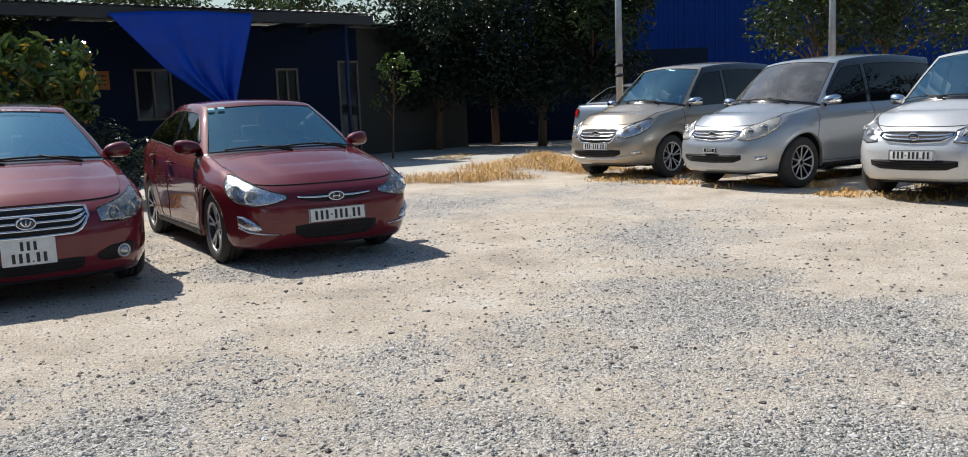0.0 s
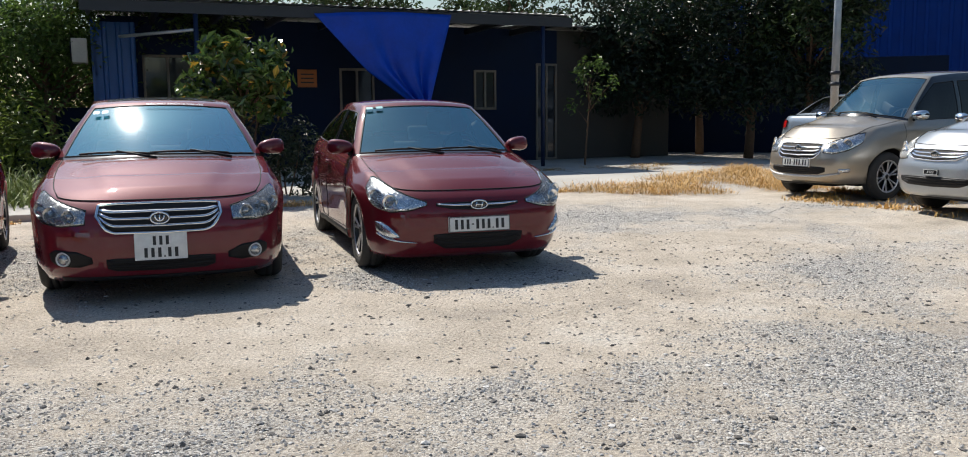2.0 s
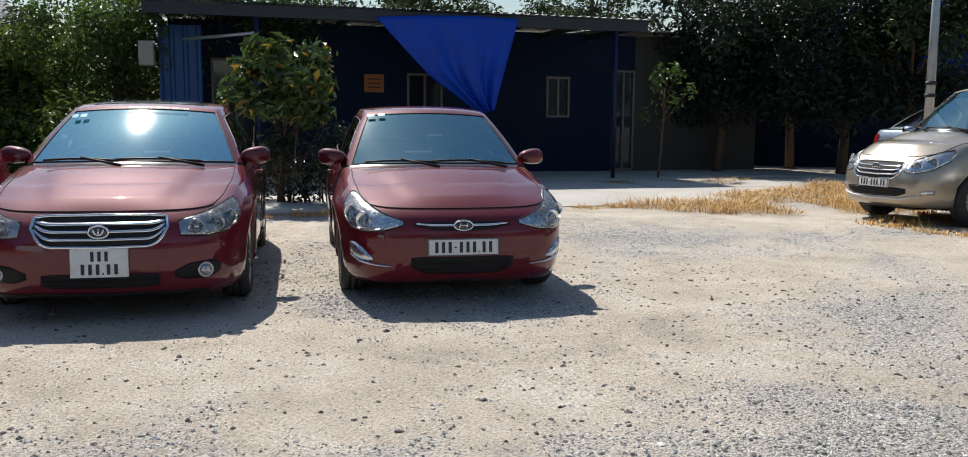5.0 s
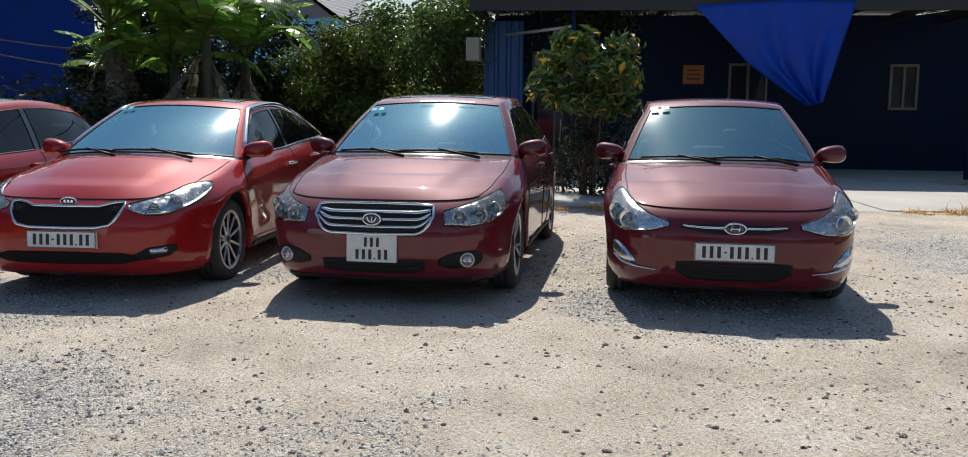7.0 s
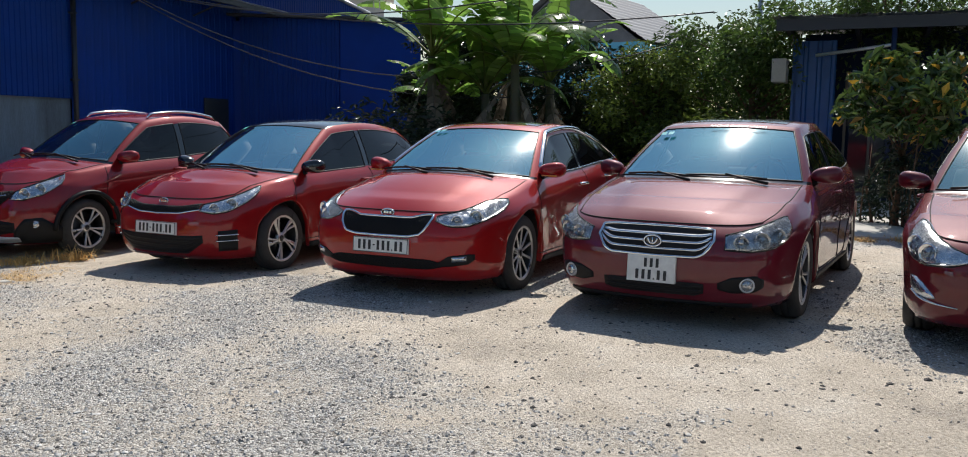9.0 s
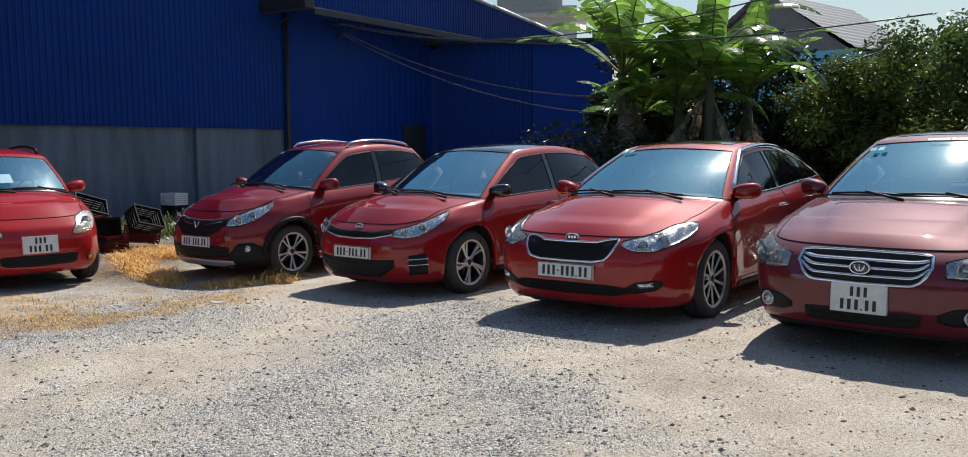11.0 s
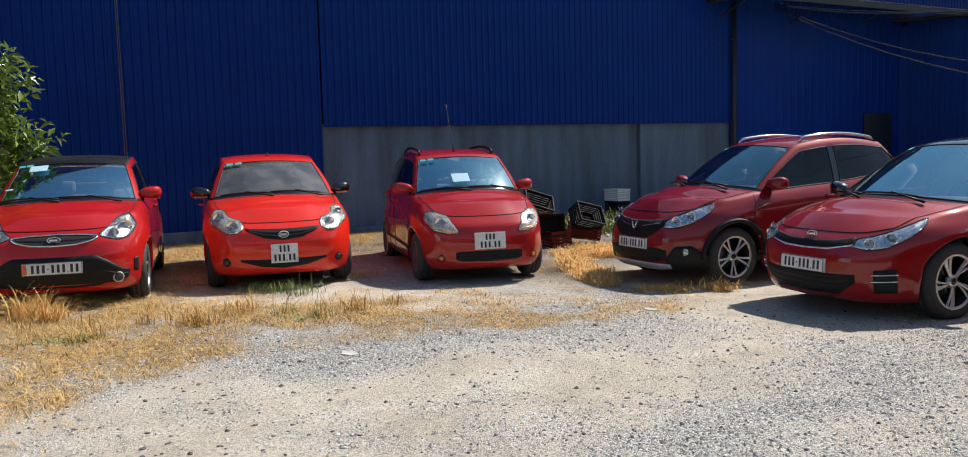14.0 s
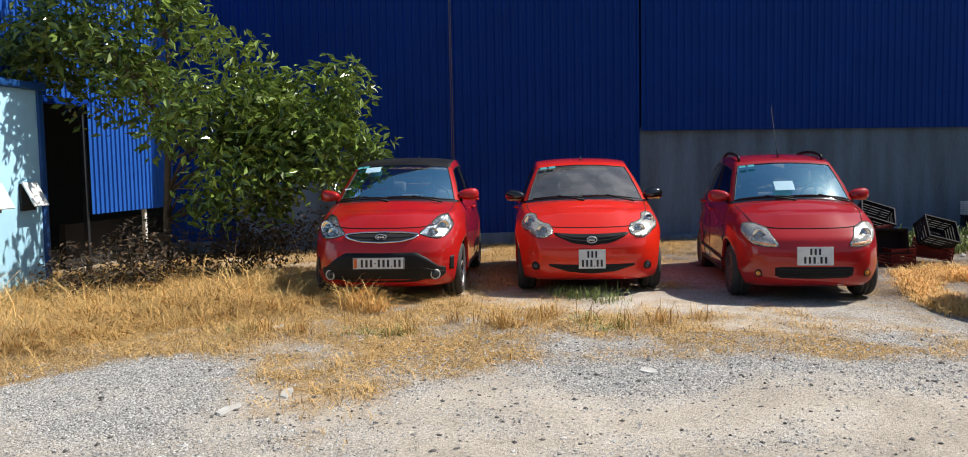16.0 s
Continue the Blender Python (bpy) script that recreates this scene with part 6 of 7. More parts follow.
M["bark"] = plain("bark", (0.12, 0.07, 0.04), 0.9, var=0.35, scale=12, bump=0.01)
M["banana"] = leaf_material("banana_leaf", (0.17, 0.3, 0.055), 0.6, 0.28)
M["banana_dry"] = leaf_material("withered_banana_leaf", (0.17, 0.14, 0.11), 0.2, 0.8)


def leaves(name, clumps, size, mat, parent, seed, flat=0.5, shell=0.55, shape=0.42):
    """Folded four-cornered leaves spread through ellipsoid clumps: (centre, radii, count)."""
    rnd = np.random.RandomState(seed)
    vs, fs = [], []
    for c, r, n in clumps:
        d = rnd.normal(size=(n, 3))
        d /= np.linalg.norm(d, axis=1)[:, None]
        p = np.array(c) + d * np.array(r) * (rnd.uniform(size=(n, 1)) ** shell)
        up = rnd.normal(size=(n, 3)) * flat + np.array([0, 0, 0.7]) + d * 0.5
        up /= np.linalg.norm(up, axis=1)[:, None]
        ax = np.cross(up, rnd.normal(size=(n, 3)))
        ax /= np.linalg.norm(ax, axis=1)[:, None] + 1e-9
        ay = np.cross(up, ax)
        l = size * rnd.uniform(0.6, 1.3, size=(n, 1))
        quads = np.stack([p - ax * l / 2, p + ay * l * shape / 2 + up * l * 0.08, p + ax * l / 2 - up * l * 0.12, p - ay * l * shape / 2 + up * l * 0.08], 1)
        k = len(vs)
        vs += [tuple(v) for v in quads.reshape(-1, 3)]
        fs += [t for i in range(n) for t in ((k + 4 * i, k + 4 * i + 1, k + 4 * i + 2), (k + 4 * i, k + 4 * i + 2, k + 4 * i + 3))]
    ob = from_arrays(name, vs, fs, mat, parent)
    ob["kind"] = "stuff"
    return ob


def tree(label, x, y, height, crown, seed, mat, leaf=0.12, clumps=16, per=260, trunk=0.11, name="tree", base=None, spread=0.55, extra=None, group="", flat=0.5, csize=0.32, lobes=None, core=3):
    """A tree: bent tapered trunk, limbs to every clump, clumps of leaves round the limbs' ends. crown: (centre z, radius across, radius up)."""
    rnd = random.Random(seed)
    z0 = rough_height(x, y) if base is None else base
    t = thing(name, label, "tree" if name != "shrub" else "shrub", Matrix.Translation((x, y, z0)), group)
    cz, cr, ch = crown
    bm = bmesh.new()
    top = cz + ch * 0.3
    spine = [Vector((0.08 * math.sin(3.1 * u + seed) * top * 0.3, 0.08 * math.cos(2.3 * u + seed) * top * 0.3 - 0.08 * math.cos(seed) * top * 0.3, top * u)) for u in [i / 8 for i in range(9)]]
    tube(bm, spine, [trunk * (1 - 0.75 * i / 8) for i in range(9)], 8)
    ends = []
    for i in range(clumps):
        a, e = i * 2.4 + rnd.uniform(-0.4, 0.4), rnd.uniform(-0.8, 0.95)
        q = math.sqrt(max(1 - e * e, 0.05)) * rnd.uniform(0.55, 1.0)
        c = Vector((math.cos(a) * cr * q, math.sin(a) * cr * q, cz + ch * e * rnd.uniform(0.7, 1.0)))
        if lobes:
            la, lb, lc, lr, lu = lobes[i % len(lobes)]
            c = Vector((la, lb, lc)) + Vector((math.cos(a) * lr * q, math.sin(a) * lr * q, lu * e))
        ends.append(c)
        k = min(8, max(2, int(8 * min(c.z * 0.75, top) / top)))
        s = spine[k]
        if i < 22:
            mid = s.lerp(c, 0.5) + Vector((rnd.uniform(-0.1, 0.1), rnd.uniform(-0.1, 0.1), 0.12)) * cr
            tube(bm, [s, mid, c], [trunk * 0.34, trunk * 0.18, trunk * 0.05], 5)
        else:
            tube(bm, [min(ends[:22], key=lambda p: (p - c).length), c], [trunk * 0.07, trunk * 0.04], 4)
    part("trunk", bm, M["bark"], t)
    cl = [(c, (cr * csize * rnd.uniform(0.8, 1.35), cr * csize * rnd.uniform(0.8, 1.35), ch * csize * 0.85 * rnd.uniform(0.8, 1.3)), per) for c in ends]
    if core:
        cl.append(((0, 0, cz), (cr * 0.6, cr * 0.6, ch * 0.6), per * core))
    leaves("crown", cl, leaf, M[mat], t, seed, flat)
    if extra:
        leaves("yellow_leaves", [(c, tuple(r0 * 1.05 for r0 in r), int(n * extra)) for c, r, n in cl[:-1]], leaf, M["leaf_gold"], t, seed + 7, flat, 0.3)
    return t


tree("small leafy tree with glossy light green leaves in dry grass", -6.45, -6.62, 4.2, (2.5, 1.65, 1.5), 21, "leaf_lit", 0.14, 130, 105, 0.06, csize=0.25, flat=0.7, core=0,
     lobes=((0.34, -0.29, 2.97, 1.06, 0.85), (-0.23, 0.23, 2.45, 1.01, 0.85), (-1.44, 1.03, 1.99, 0.95, 0.57), (0.8, -0.63, 2.51, 0.84, 0.57), (-1.49, 1.09, 1.52, 0.9, 0.46), (-0.63, 0.52, 1.29, 0.84, 0.57), (-1.03, 0.8, 1.81, 0.78, 0.57), (0.06, -0.06, 3.84, 0.9, 0.57)))
tree("rubber shrub with large green and yellowing leaves", -7.25, 13.6, 2.5, (1.85, 0.86, 0.66), 23, "leaf_shrub", 0.2, 40, 46, 0.05, name="shrub", extra=0.07, flat=0.9, core=2)
# the shade under the crown is put into these near-black leaves
leaves_holder = thing("bush", "tangled undergrowth below the rubber shrub, leaves darkened for shade", "bush", Matrix.Translation((-7.25, 13.7, -0.02)))
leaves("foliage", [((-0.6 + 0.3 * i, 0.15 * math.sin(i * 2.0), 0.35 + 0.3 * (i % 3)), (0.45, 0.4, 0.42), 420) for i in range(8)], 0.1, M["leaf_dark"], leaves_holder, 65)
rnd = random.Random(66)
for i in range(16):
    a = Vector((rnd.uniform(-0.6, 0.8), rnd.uniform(-0.25, 0.25), 0))
    bm = bmesh.new()
    tube(bm, [a, a + Vector((rnd.uniform(-0.2, 0.2), rnd.uniform(-0.1, 0.1), 0.6)), a + Vector((rnd.uniform(-0.4, 0.4), rnd.uniform(-0.2, 0.2), rnd.uniform(0.9, 1.5)))], [0.016, 0.012, 0.005], 5)
    part("stem", bm, M["bark"], leaves_holder)

tree("slender young tree beside the blue office", -3.2, 22.6, 2.6, (1.8, 0.7, 0.85), 24, "leaf", 0.13, 9, 34, 0.03, core=1)
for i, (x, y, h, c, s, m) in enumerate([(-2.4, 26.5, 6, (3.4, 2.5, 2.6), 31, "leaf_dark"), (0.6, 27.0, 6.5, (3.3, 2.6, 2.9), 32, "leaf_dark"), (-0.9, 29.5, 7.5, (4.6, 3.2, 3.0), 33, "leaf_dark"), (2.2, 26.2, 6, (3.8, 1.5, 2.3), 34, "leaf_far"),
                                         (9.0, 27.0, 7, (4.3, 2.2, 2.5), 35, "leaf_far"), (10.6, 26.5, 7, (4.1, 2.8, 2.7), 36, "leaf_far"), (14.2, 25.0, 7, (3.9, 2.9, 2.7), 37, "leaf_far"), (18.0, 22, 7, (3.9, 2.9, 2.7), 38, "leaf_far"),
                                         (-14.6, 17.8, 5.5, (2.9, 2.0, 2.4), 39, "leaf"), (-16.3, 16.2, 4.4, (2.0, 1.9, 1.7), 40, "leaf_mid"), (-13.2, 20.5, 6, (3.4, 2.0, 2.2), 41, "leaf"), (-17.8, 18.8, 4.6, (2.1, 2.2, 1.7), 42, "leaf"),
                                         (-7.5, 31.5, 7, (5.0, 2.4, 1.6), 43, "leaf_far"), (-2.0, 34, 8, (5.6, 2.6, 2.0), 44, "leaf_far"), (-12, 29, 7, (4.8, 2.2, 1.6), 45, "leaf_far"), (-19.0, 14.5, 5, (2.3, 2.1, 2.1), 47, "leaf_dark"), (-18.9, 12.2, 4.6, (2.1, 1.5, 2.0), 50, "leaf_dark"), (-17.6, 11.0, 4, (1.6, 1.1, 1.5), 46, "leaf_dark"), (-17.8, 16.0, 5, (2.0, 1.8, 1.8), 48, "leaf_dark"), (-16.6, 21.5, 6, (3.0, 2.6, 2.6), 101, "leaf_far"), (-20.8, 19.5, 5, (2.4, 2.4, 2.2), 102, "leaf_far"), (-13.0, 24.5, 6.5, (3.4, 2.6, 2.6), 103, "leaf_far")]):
    tree("dense green tree behind the yard, leaves darkened for shade" if m == "leaf_dark" else "leafy green tree at the edge of the yard", x, y, h, c, s, m, 0.14 if 39 <= s <= 42 else 0.2, 20, 480 if 39 <= s <= 42 else 210, 0.14, group="trees round the yard", core=5 if 39 <= s <= 42 else 3)


def banana(x, y, h, n, seed):
    """A banana plant: sheathed stem and long arching, torn leaves, the lowest withered."""
    rnd = random.Random(seed)
    t = thing("banana_plant", "tall banana plant with torn arching leaves", "banana plant", Matrix.Translation((x, y, rough_height(x, y))), "banana clump")
    bm = bmesh.new()
    tube(bm, [(0, 0, 0), (0.03, 0.02, h * 0.3), (0.02, -0.02, h * 0.62)], [0.17, 0.13, 0.08], 10)
    part("stem", bm, M["banana_stem"], t)
    for i in range(n):
        a, dry = i * 2.4 + rnd.uniform(-0.3, 0.3), i >= n - 3
        L, segs = rnd.uniform(1.9, 2.7) * h / 4.2, 18
        lean, bend = (rnd.uniform(0.25, 1.05), rnd.uniform(1.0, 2.3)) if not dry else (rnd.uniform(2.3, 2.8), rnd.uniform(0.2, 0.4))
        if i < 2:
            lean, bend = rnd.uniform(0.05, 0.2), rnd.uniform(0.2, 0.6)
        r, z, mid = 0.0, h * (0.62 if not dry else 0.56), []
        for k in range(segs + 1):
            mid.append((r, z))
            th = lean + bend * (k / segs) ** 1.4
            r, z = r + L / segs * math.sin(th), z + L / segs * math.cos(th)
        vs, fs = [], []
        for side in (1, -1):
            sag = 0.1
            for k in range(3, segs):
                sag = max(0.02, min(0.5, sag + rnd.uniform(-0.12, 0.13))) + (0.15 if dry else 0)
                cut = 0.97 if rnd.random() < 0.55 else 0.8
                q = len(vs)
                for f in (0.0, cut):
                    u = (k + f) / segs
                    w = 0.33 * math.sin(math.pi * min(1, max(0, (u - 0.12) / 0.88)) ** 0.8) ** 0.55 * (0.7 if dry else 1)
                    rr, zz = mid[k][0] + (mid[k + 1][0] - mid[k][0]) * f, mid[k][1] + (mid[k + 1][1] - mid[k][1]) * f
                    for s2 in (0, 0.5, 1):
                        py = side * w * s2 * (1 - sag * 0.4)
                        vs.append((rr * math.cos(a) - py * math.sin(a), rr * math.sin(a) + py * math.cos(a), zz + w * (0.12 * s2 - sag * s2 * s2 * 1.3)))
                fs += [(q, q + 1, q + 4, q + 3), (q + 1, q + 2, q + 5, q + 4)]
        ob = from_arrays("leaf", vs, fs, M["banana_dry"] if dry else M["banana"], t, "withered brown leaf" if dry else "", True)
        bm = bmesh.new()
        tube(bm, [(r0 * math.cos(a), r0 * math.sin(a), z0) for r0, z0 in mid], [0.028 - 0.024 * k / segs for k in range(segs + 1)], 5)
        part("midrib", bm, M["banana_dry"] if dry else M["leaf_mid"], ob)


M["banana_stem"] = plain("banana_stem", (0.07, 0.065, 0.04), 0.7, var=0.4, scale=8)
for x, y, h, n, s2 in ((-14.4, 11.2, 4.3, 17, 51), (-15.6, 9.9, 4.6, 16, 52), (-16.4, 12.2, 4.9, 15, 54), (-15.3, 11.0, 3.4, 15, 57), (-15.2, 12.5, 3.9, 15, 58), (-16.2, 10.4, 3.0, 12, 59)):
    banana(x, y, h, n, s2)
# undergrowth coloured near black in place of the shade it stands in
leaves_holder = thing("bush", "undergrowth below the banana plants, leaves darkened for shade", "bush", Matrix.Translation((-15.5, 11.5, -0.05)))
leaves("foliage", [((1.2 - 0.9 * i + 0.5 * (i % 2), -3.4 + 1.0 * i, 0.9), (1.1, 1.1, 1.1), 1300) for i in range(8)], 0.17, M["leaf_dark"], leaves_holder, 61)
leaves_holder = thing("bush", "climbing green undergrowth along the fence", "bush", Matrix.Translation((-15.5, 16.5, -0.05)))
leaves("foliage", [((2.6 - 1.0 * i, -1.2 + 0.3 * i, 0.9), (1.1, 1.0, 1.1), 900) for i in range(6)], 0.15, M["leaf_mid"], leaves_holder, 62)
# under-canopy darkness painted into the shrub leaves
leaves_holder = thing("bush", "shrubs below the trees by the office, leaves darkened for shade", "bush", Matrix.Translation((-0.5, 25.6, 0)))
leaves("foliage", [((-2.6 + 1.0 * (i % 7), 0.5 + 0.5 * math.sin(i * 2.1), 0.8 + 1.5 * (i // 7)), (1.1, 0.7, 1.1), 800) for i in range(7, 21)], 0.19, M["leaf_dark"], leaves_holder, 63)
leaves_holder = thing("bush", "dry brown brush below the small tree", "bush", Matrix.Translation((-6.6, -5.6, -0.05)))
leaves("foliage", [((1.6 - 0.42 * i, -0.55 + 0.3 * math.sin(i * 1.7), 0.3 + 0.12 * (i % 3)), (0.5, 0.5, 0.4), 560) for i in range(9)], 0.07, M["brush"], leaves_holder, 64)


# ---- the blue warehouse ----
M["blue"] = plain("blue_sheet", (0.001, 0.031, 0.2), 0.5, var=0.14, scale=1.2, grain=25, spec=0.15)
M["blue_flat"] = plain("blue_painted_panel", (0.003, 0.034, 0.24), 0.5, var=0.16, scale=1.0, spec=0.15)
# blue lowered to near black to carry the canopy's shade on the office
M["office_blue"] = plain("shade_darkened_blue", (0.003, 0.012, 0.038), 0.6, var=0.2, scale=1.5, spec=0.15)
# cream wall darkened in place of the tree shade that falls on it
M["shaded_cream"] = plain("shade_darkened_cream", (0.055, 0.05, 0.043), 0.85, var=0.2, scale=1.5)
M["post_blue"] = plain("dark_blue_post_paint", (0.004, 0.014, 0.05), 0.5)
# blue lightened for sunlit parts, beside the darkened blue of the office
M["lit_blue"] = plain("sun_lightened_blue", (0.012, 0.07, 0.24), 0.45, var=0.15)
# warehouse blue lightened so the colour itself carries the wing's sunlight
M["wing_blue"] = plain("sunlit_blue_sheet", (0.02, 0.11, 0.45), 0.5, var=0.14, scale=1.2, grain=25, spec=0.2)
M["concrete"] = plain("grey_plaster", (0.1, 0.14, 0.19), 0.9, var=0.55, stretch=(3.0, 3.0, 0.35), scale=1.1, grain=30, bump=0.004)
M["slab"] = plain("pale_concrete", (0.44, 0.42, 0.38), 0.88, var=0.16, scale=0.8, grain=30, bump=0.004)
M["metal"] = plain("galvanised_metal", (0.42, 0.43, 0.44), 0.4, metal=0.6, var=0.2, scale=5)
M["dark_metal"] = plain("dark_metal", (0.03, 0.033, 0.04), 0.5, metal=0.3)
M["cyan"] = plain("pale_blue_wall_paint", (0.42, 0.72, 0.9), 0.7, var=0.08, scale=2)
# near black put in for the lack of light inside openings
M["void"] = plain("unlit_inside_black", (0.02, 0.02, 0.022), 0.9)
M["white"] = plain("white_paint", (0.75, 0.75, 0.72), 0.5)
M["tarp"] = plain("blue_tarpaulin", (0.001, 0.05, 0.42), 0.45, var=0.18, scale=3, grain=18, spec=0.25, bump=0.01)
M["zinc"] = plain("weathered_roof_sheet", (0.36, 0.37, 0.36), 0.45, metal=0.3, var=0.3, scale=2)
M["pane"] = plain("dark_window_pane", (0.02, 0.024, 0.03), 0.08, coat=0.5)
# timber and notice colours lowered to stand for dim light under the canopy
M["timber"] = plain("pale_timber_frame", (0.17, 0.145, 0.115), 0.6)
M["notice"] = plain("orange_notice", (0.42, 0.13, 0.03), 0.6)
M["crate"] = plain("black_crate_plastic", (0.014, 0.014, 0.016), 0.7, spec=0.2)
M["crate_red"] = plain("faded_red_crate_plastic", (0.13, 0.02, 0.018), 0.7, spec=0.2)

WP, WA = Vector((-12.05, -6.08, 0)), radians(134)
WM = Matrix.Translation(WP) @ Matrix.Rotation(WA, 4, "Z")      # x along the wall, -y towards the yard


def ribbed(x0, x1, low, high, pitch=0.14, depth=0.02, m=None):
    """Trapezoid-ribbed sheet in the plane y = 0, ribs towards -y; low and high are heights as functions of x."""
    bm = bmesh.new()
    pts, x = [], x0
    while x < x1:
        for dx, d in ((0, 0), (0.58, 0), (0.68, -depth), (0.9, -depth), (1.0, 0)):
            xx = x + dx * pitch
            if xx <= x1 and (not pts or xx > pts[-1][0] + 1e-5):
                pts.append((xx, d))
        x += pitch
    sheet(bm, [[(xx, d, low(xx)) for xx, d in pts], [(xx, d, high(xx)) for xx, d in pts]])
    for v in bm.verts:
        v.co = (m or Matrix()) @ v.co
    return bm


wall = thing("wall_warehouse", "tall blue ribbed metal warehouse wall on grey concrete base", "wall", WM, kind="structure")
gable = lambda x: 6.25 + (21.6 - x) * 0.085
part("cladding", ribbed(-4.95, 3.05, lambda x: 0.17, gable), M["blue"], wall, smooth=False)
part("cladding", ribbed(3.05, 13.1, lambda x: 1.89, gable, m=Matrix.Translation((0, -0.03, 0))), M["blue"], wall, smooth=False)
part("cladding", ribbed(13.1, 28, lambda x: 4.5 if x < 19.5 else 0.1, gable), M["blue"], wall, smooth=False)
part("panel", ribbed(13.1, 19.5, lambda x: 0.0, lambda x: 4.6, 0.26, 0.008, Matrix.Translation((0, 0.03, 0))), M["blue_flat"], wall, smooth=False)
bm = bmesh.new()
block(bm, (17.9, -0.03, 0.0), (19.0, 0.004, 2.1), bevel=0.01)
part("door", bm, M["dark_metal"], wall)
for lo, hi in (((3.05, 0.06, -0.2), (10.0, 0.25, 1.95)), ((10.4, 0.06, -0.2), (13.1, 0.25, 1.95)), ((10.0, 0.16, -0.2), (10.4, 0.25, 1.95)), ((-4.95, -0.05, -0.2), (3.05, 0.25, 0.17)), ((-3.9, -0.09, 0.17), (-1.2, -0.03, 1.1)), ((3.05, -0.35, -0.2), (13.1, 0.06, 0.05))):
    bm = bmesh.new()
    block(bm, lo, hi, bevel=0.008)
    part("concrete_panel", bm, M["concrete"], wall, smooth=False)
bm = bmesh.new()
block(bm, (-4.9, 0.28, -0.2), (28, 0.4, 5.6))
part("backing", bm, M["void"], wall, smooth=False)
bm = bmesh.new()
for k in range(12):
    x0, x1 = -3.1 + k * 2.6, -3.1 + (k + 1) * 2.6
    tube(bm, [(x0, -0.03, gable(x0) + 0.02), (x1, -0.03, gable(x1) + 0.02)], 0.07, 6)
part("verge_trim", bm, M["metal"], wall)
bm = bmesh.new()
sheet(bm, [[(-3.1, 0.0, gable(-3.1)), (28, 0.0, gable(28))], [(-3.1, 30, gable(-3.1)), (28, 30, gable(28))]])
tagged(part("roof_warehouse", bm, M["zinc"]), "grey sheet roof of the warehouse", "roof", kind="structure").matrix_world = WM

awning = thing("awning", "ribbed metal awning over a warehouse door", "awning", WM)
bm = ribbed(12.6, 19.9, lambda x: 0.0, lambda x: 1.5, 0.14, 0.02)
for v in bm.verts:
    v.co = Vector((v.co.x, -v.co.z, 4.95 - v.co.z * 0.2 - v.co.y))
part("roof_sheet", bm, M["zinc"], awning, smooth=False)
bm = bmesh.new()
for x in (12.7, 15.1, 17.5, 19.8):
    tube(bm, [(x, 0, 4.9), (x, -1.45, 4.6)], 0.035, 6)
    tube(bm, [(x, 0, 4.3), (x, -1.0, 4.66)], 0.025, 6)
block(bm, (12.6, -1.52, 4.5), (19.9, -1.46, 4.62))
block(bm, (12.3, -1.5, 4.62), (12.6, 0.0, 4.9), bevel=0.02)
part("bracket", bm, M["dark_metal"], awning, smooth=False)
pipe = bmesh.new()
tube(pipe, [(13.1, -0.1, -0.1), (13.1, -0.1, 4.7)], 0.06, 10)
for z in (0.8, 2.3, 3.8):
    block(pipe, (13.02, -0.14, z), (13.18, -0.02, z + 0.04))
tagged(part("downpipe", pipe, M["dark_metal"]), "dark downpipe on the warehouse wall", "pipe").matrix_world = WM
bm = bmesh.new()
for d in (0, 0.035):
    tube(bm, [(-0.33 + d, -0.12, 7.6), (-0.33 + d * 0.6, -0.13, 4.5), (-0.32 + d, -0.12, 1.2)], 0.006, 6)
tagged(part("rope", bm, M["timber"]), "slack rope hanging down the blue wall", "rope").matrix_world = WM

# the lower annex beside the awning
a0, a1 = Vector((-25.4, 8.0, 0)), Vector((-23.4, 12.9, 0))
ang = math.atan2(a1.y - a0.y, a1.x - a0.x)
AM = Matrix.Translation(a0) @ Matrix.Rotation(ang, 4, "Z")
annex = thing("wall_annex", "low blue ribbed metal annex of the warehouse", "wall", Matrix.Translation(a0) @ Matrix.Rotation(ang, 4, "Z"), kind="structure")
alen = (a1 - a0).length
part("cladding", ribbed(0, alen * 0.55, lambda x: -0.1, lambda x: 4.5), M["blue"], annex, smooth=False)
bm = bmesh.new()
block(bm, (alen * 0.55, -0.05, -0.1), (alen, 0.05, 4.5), bevel=0.01)
part("sliding_door", bm, M["blue_flat"], annex)
bm = bmesh.new()
block(bm, (-0.3, 0.06, -0.1), (alen, 8, 4.4))
part("side_wall", bm, M["blue_flat"], annex, smooth=False)
bm = bmesh.new()
block(bm, (-0.4, -0.3, 4.5), (alen + 0.2, 8, 4.58), bevel=0.01)
part("roof_edge", bm, M["dark_metal"], annex)

# the wing and its dark opening
wing = thing("wall_wing", "sunlit blue ribbed metal wing raised on posts", "wall", Matrix.Translation((-8.65, -9.6, 0)) @ Matrix.Rotation(radians(205.7), 4, "Z"), kind="structure")
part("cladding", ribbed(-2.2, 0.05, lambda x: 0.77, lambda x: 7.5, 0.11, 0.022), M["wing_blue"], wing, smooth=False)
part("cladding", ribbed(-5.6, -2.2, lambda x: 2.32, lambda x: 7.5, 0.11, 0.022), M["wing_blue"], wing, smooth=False)
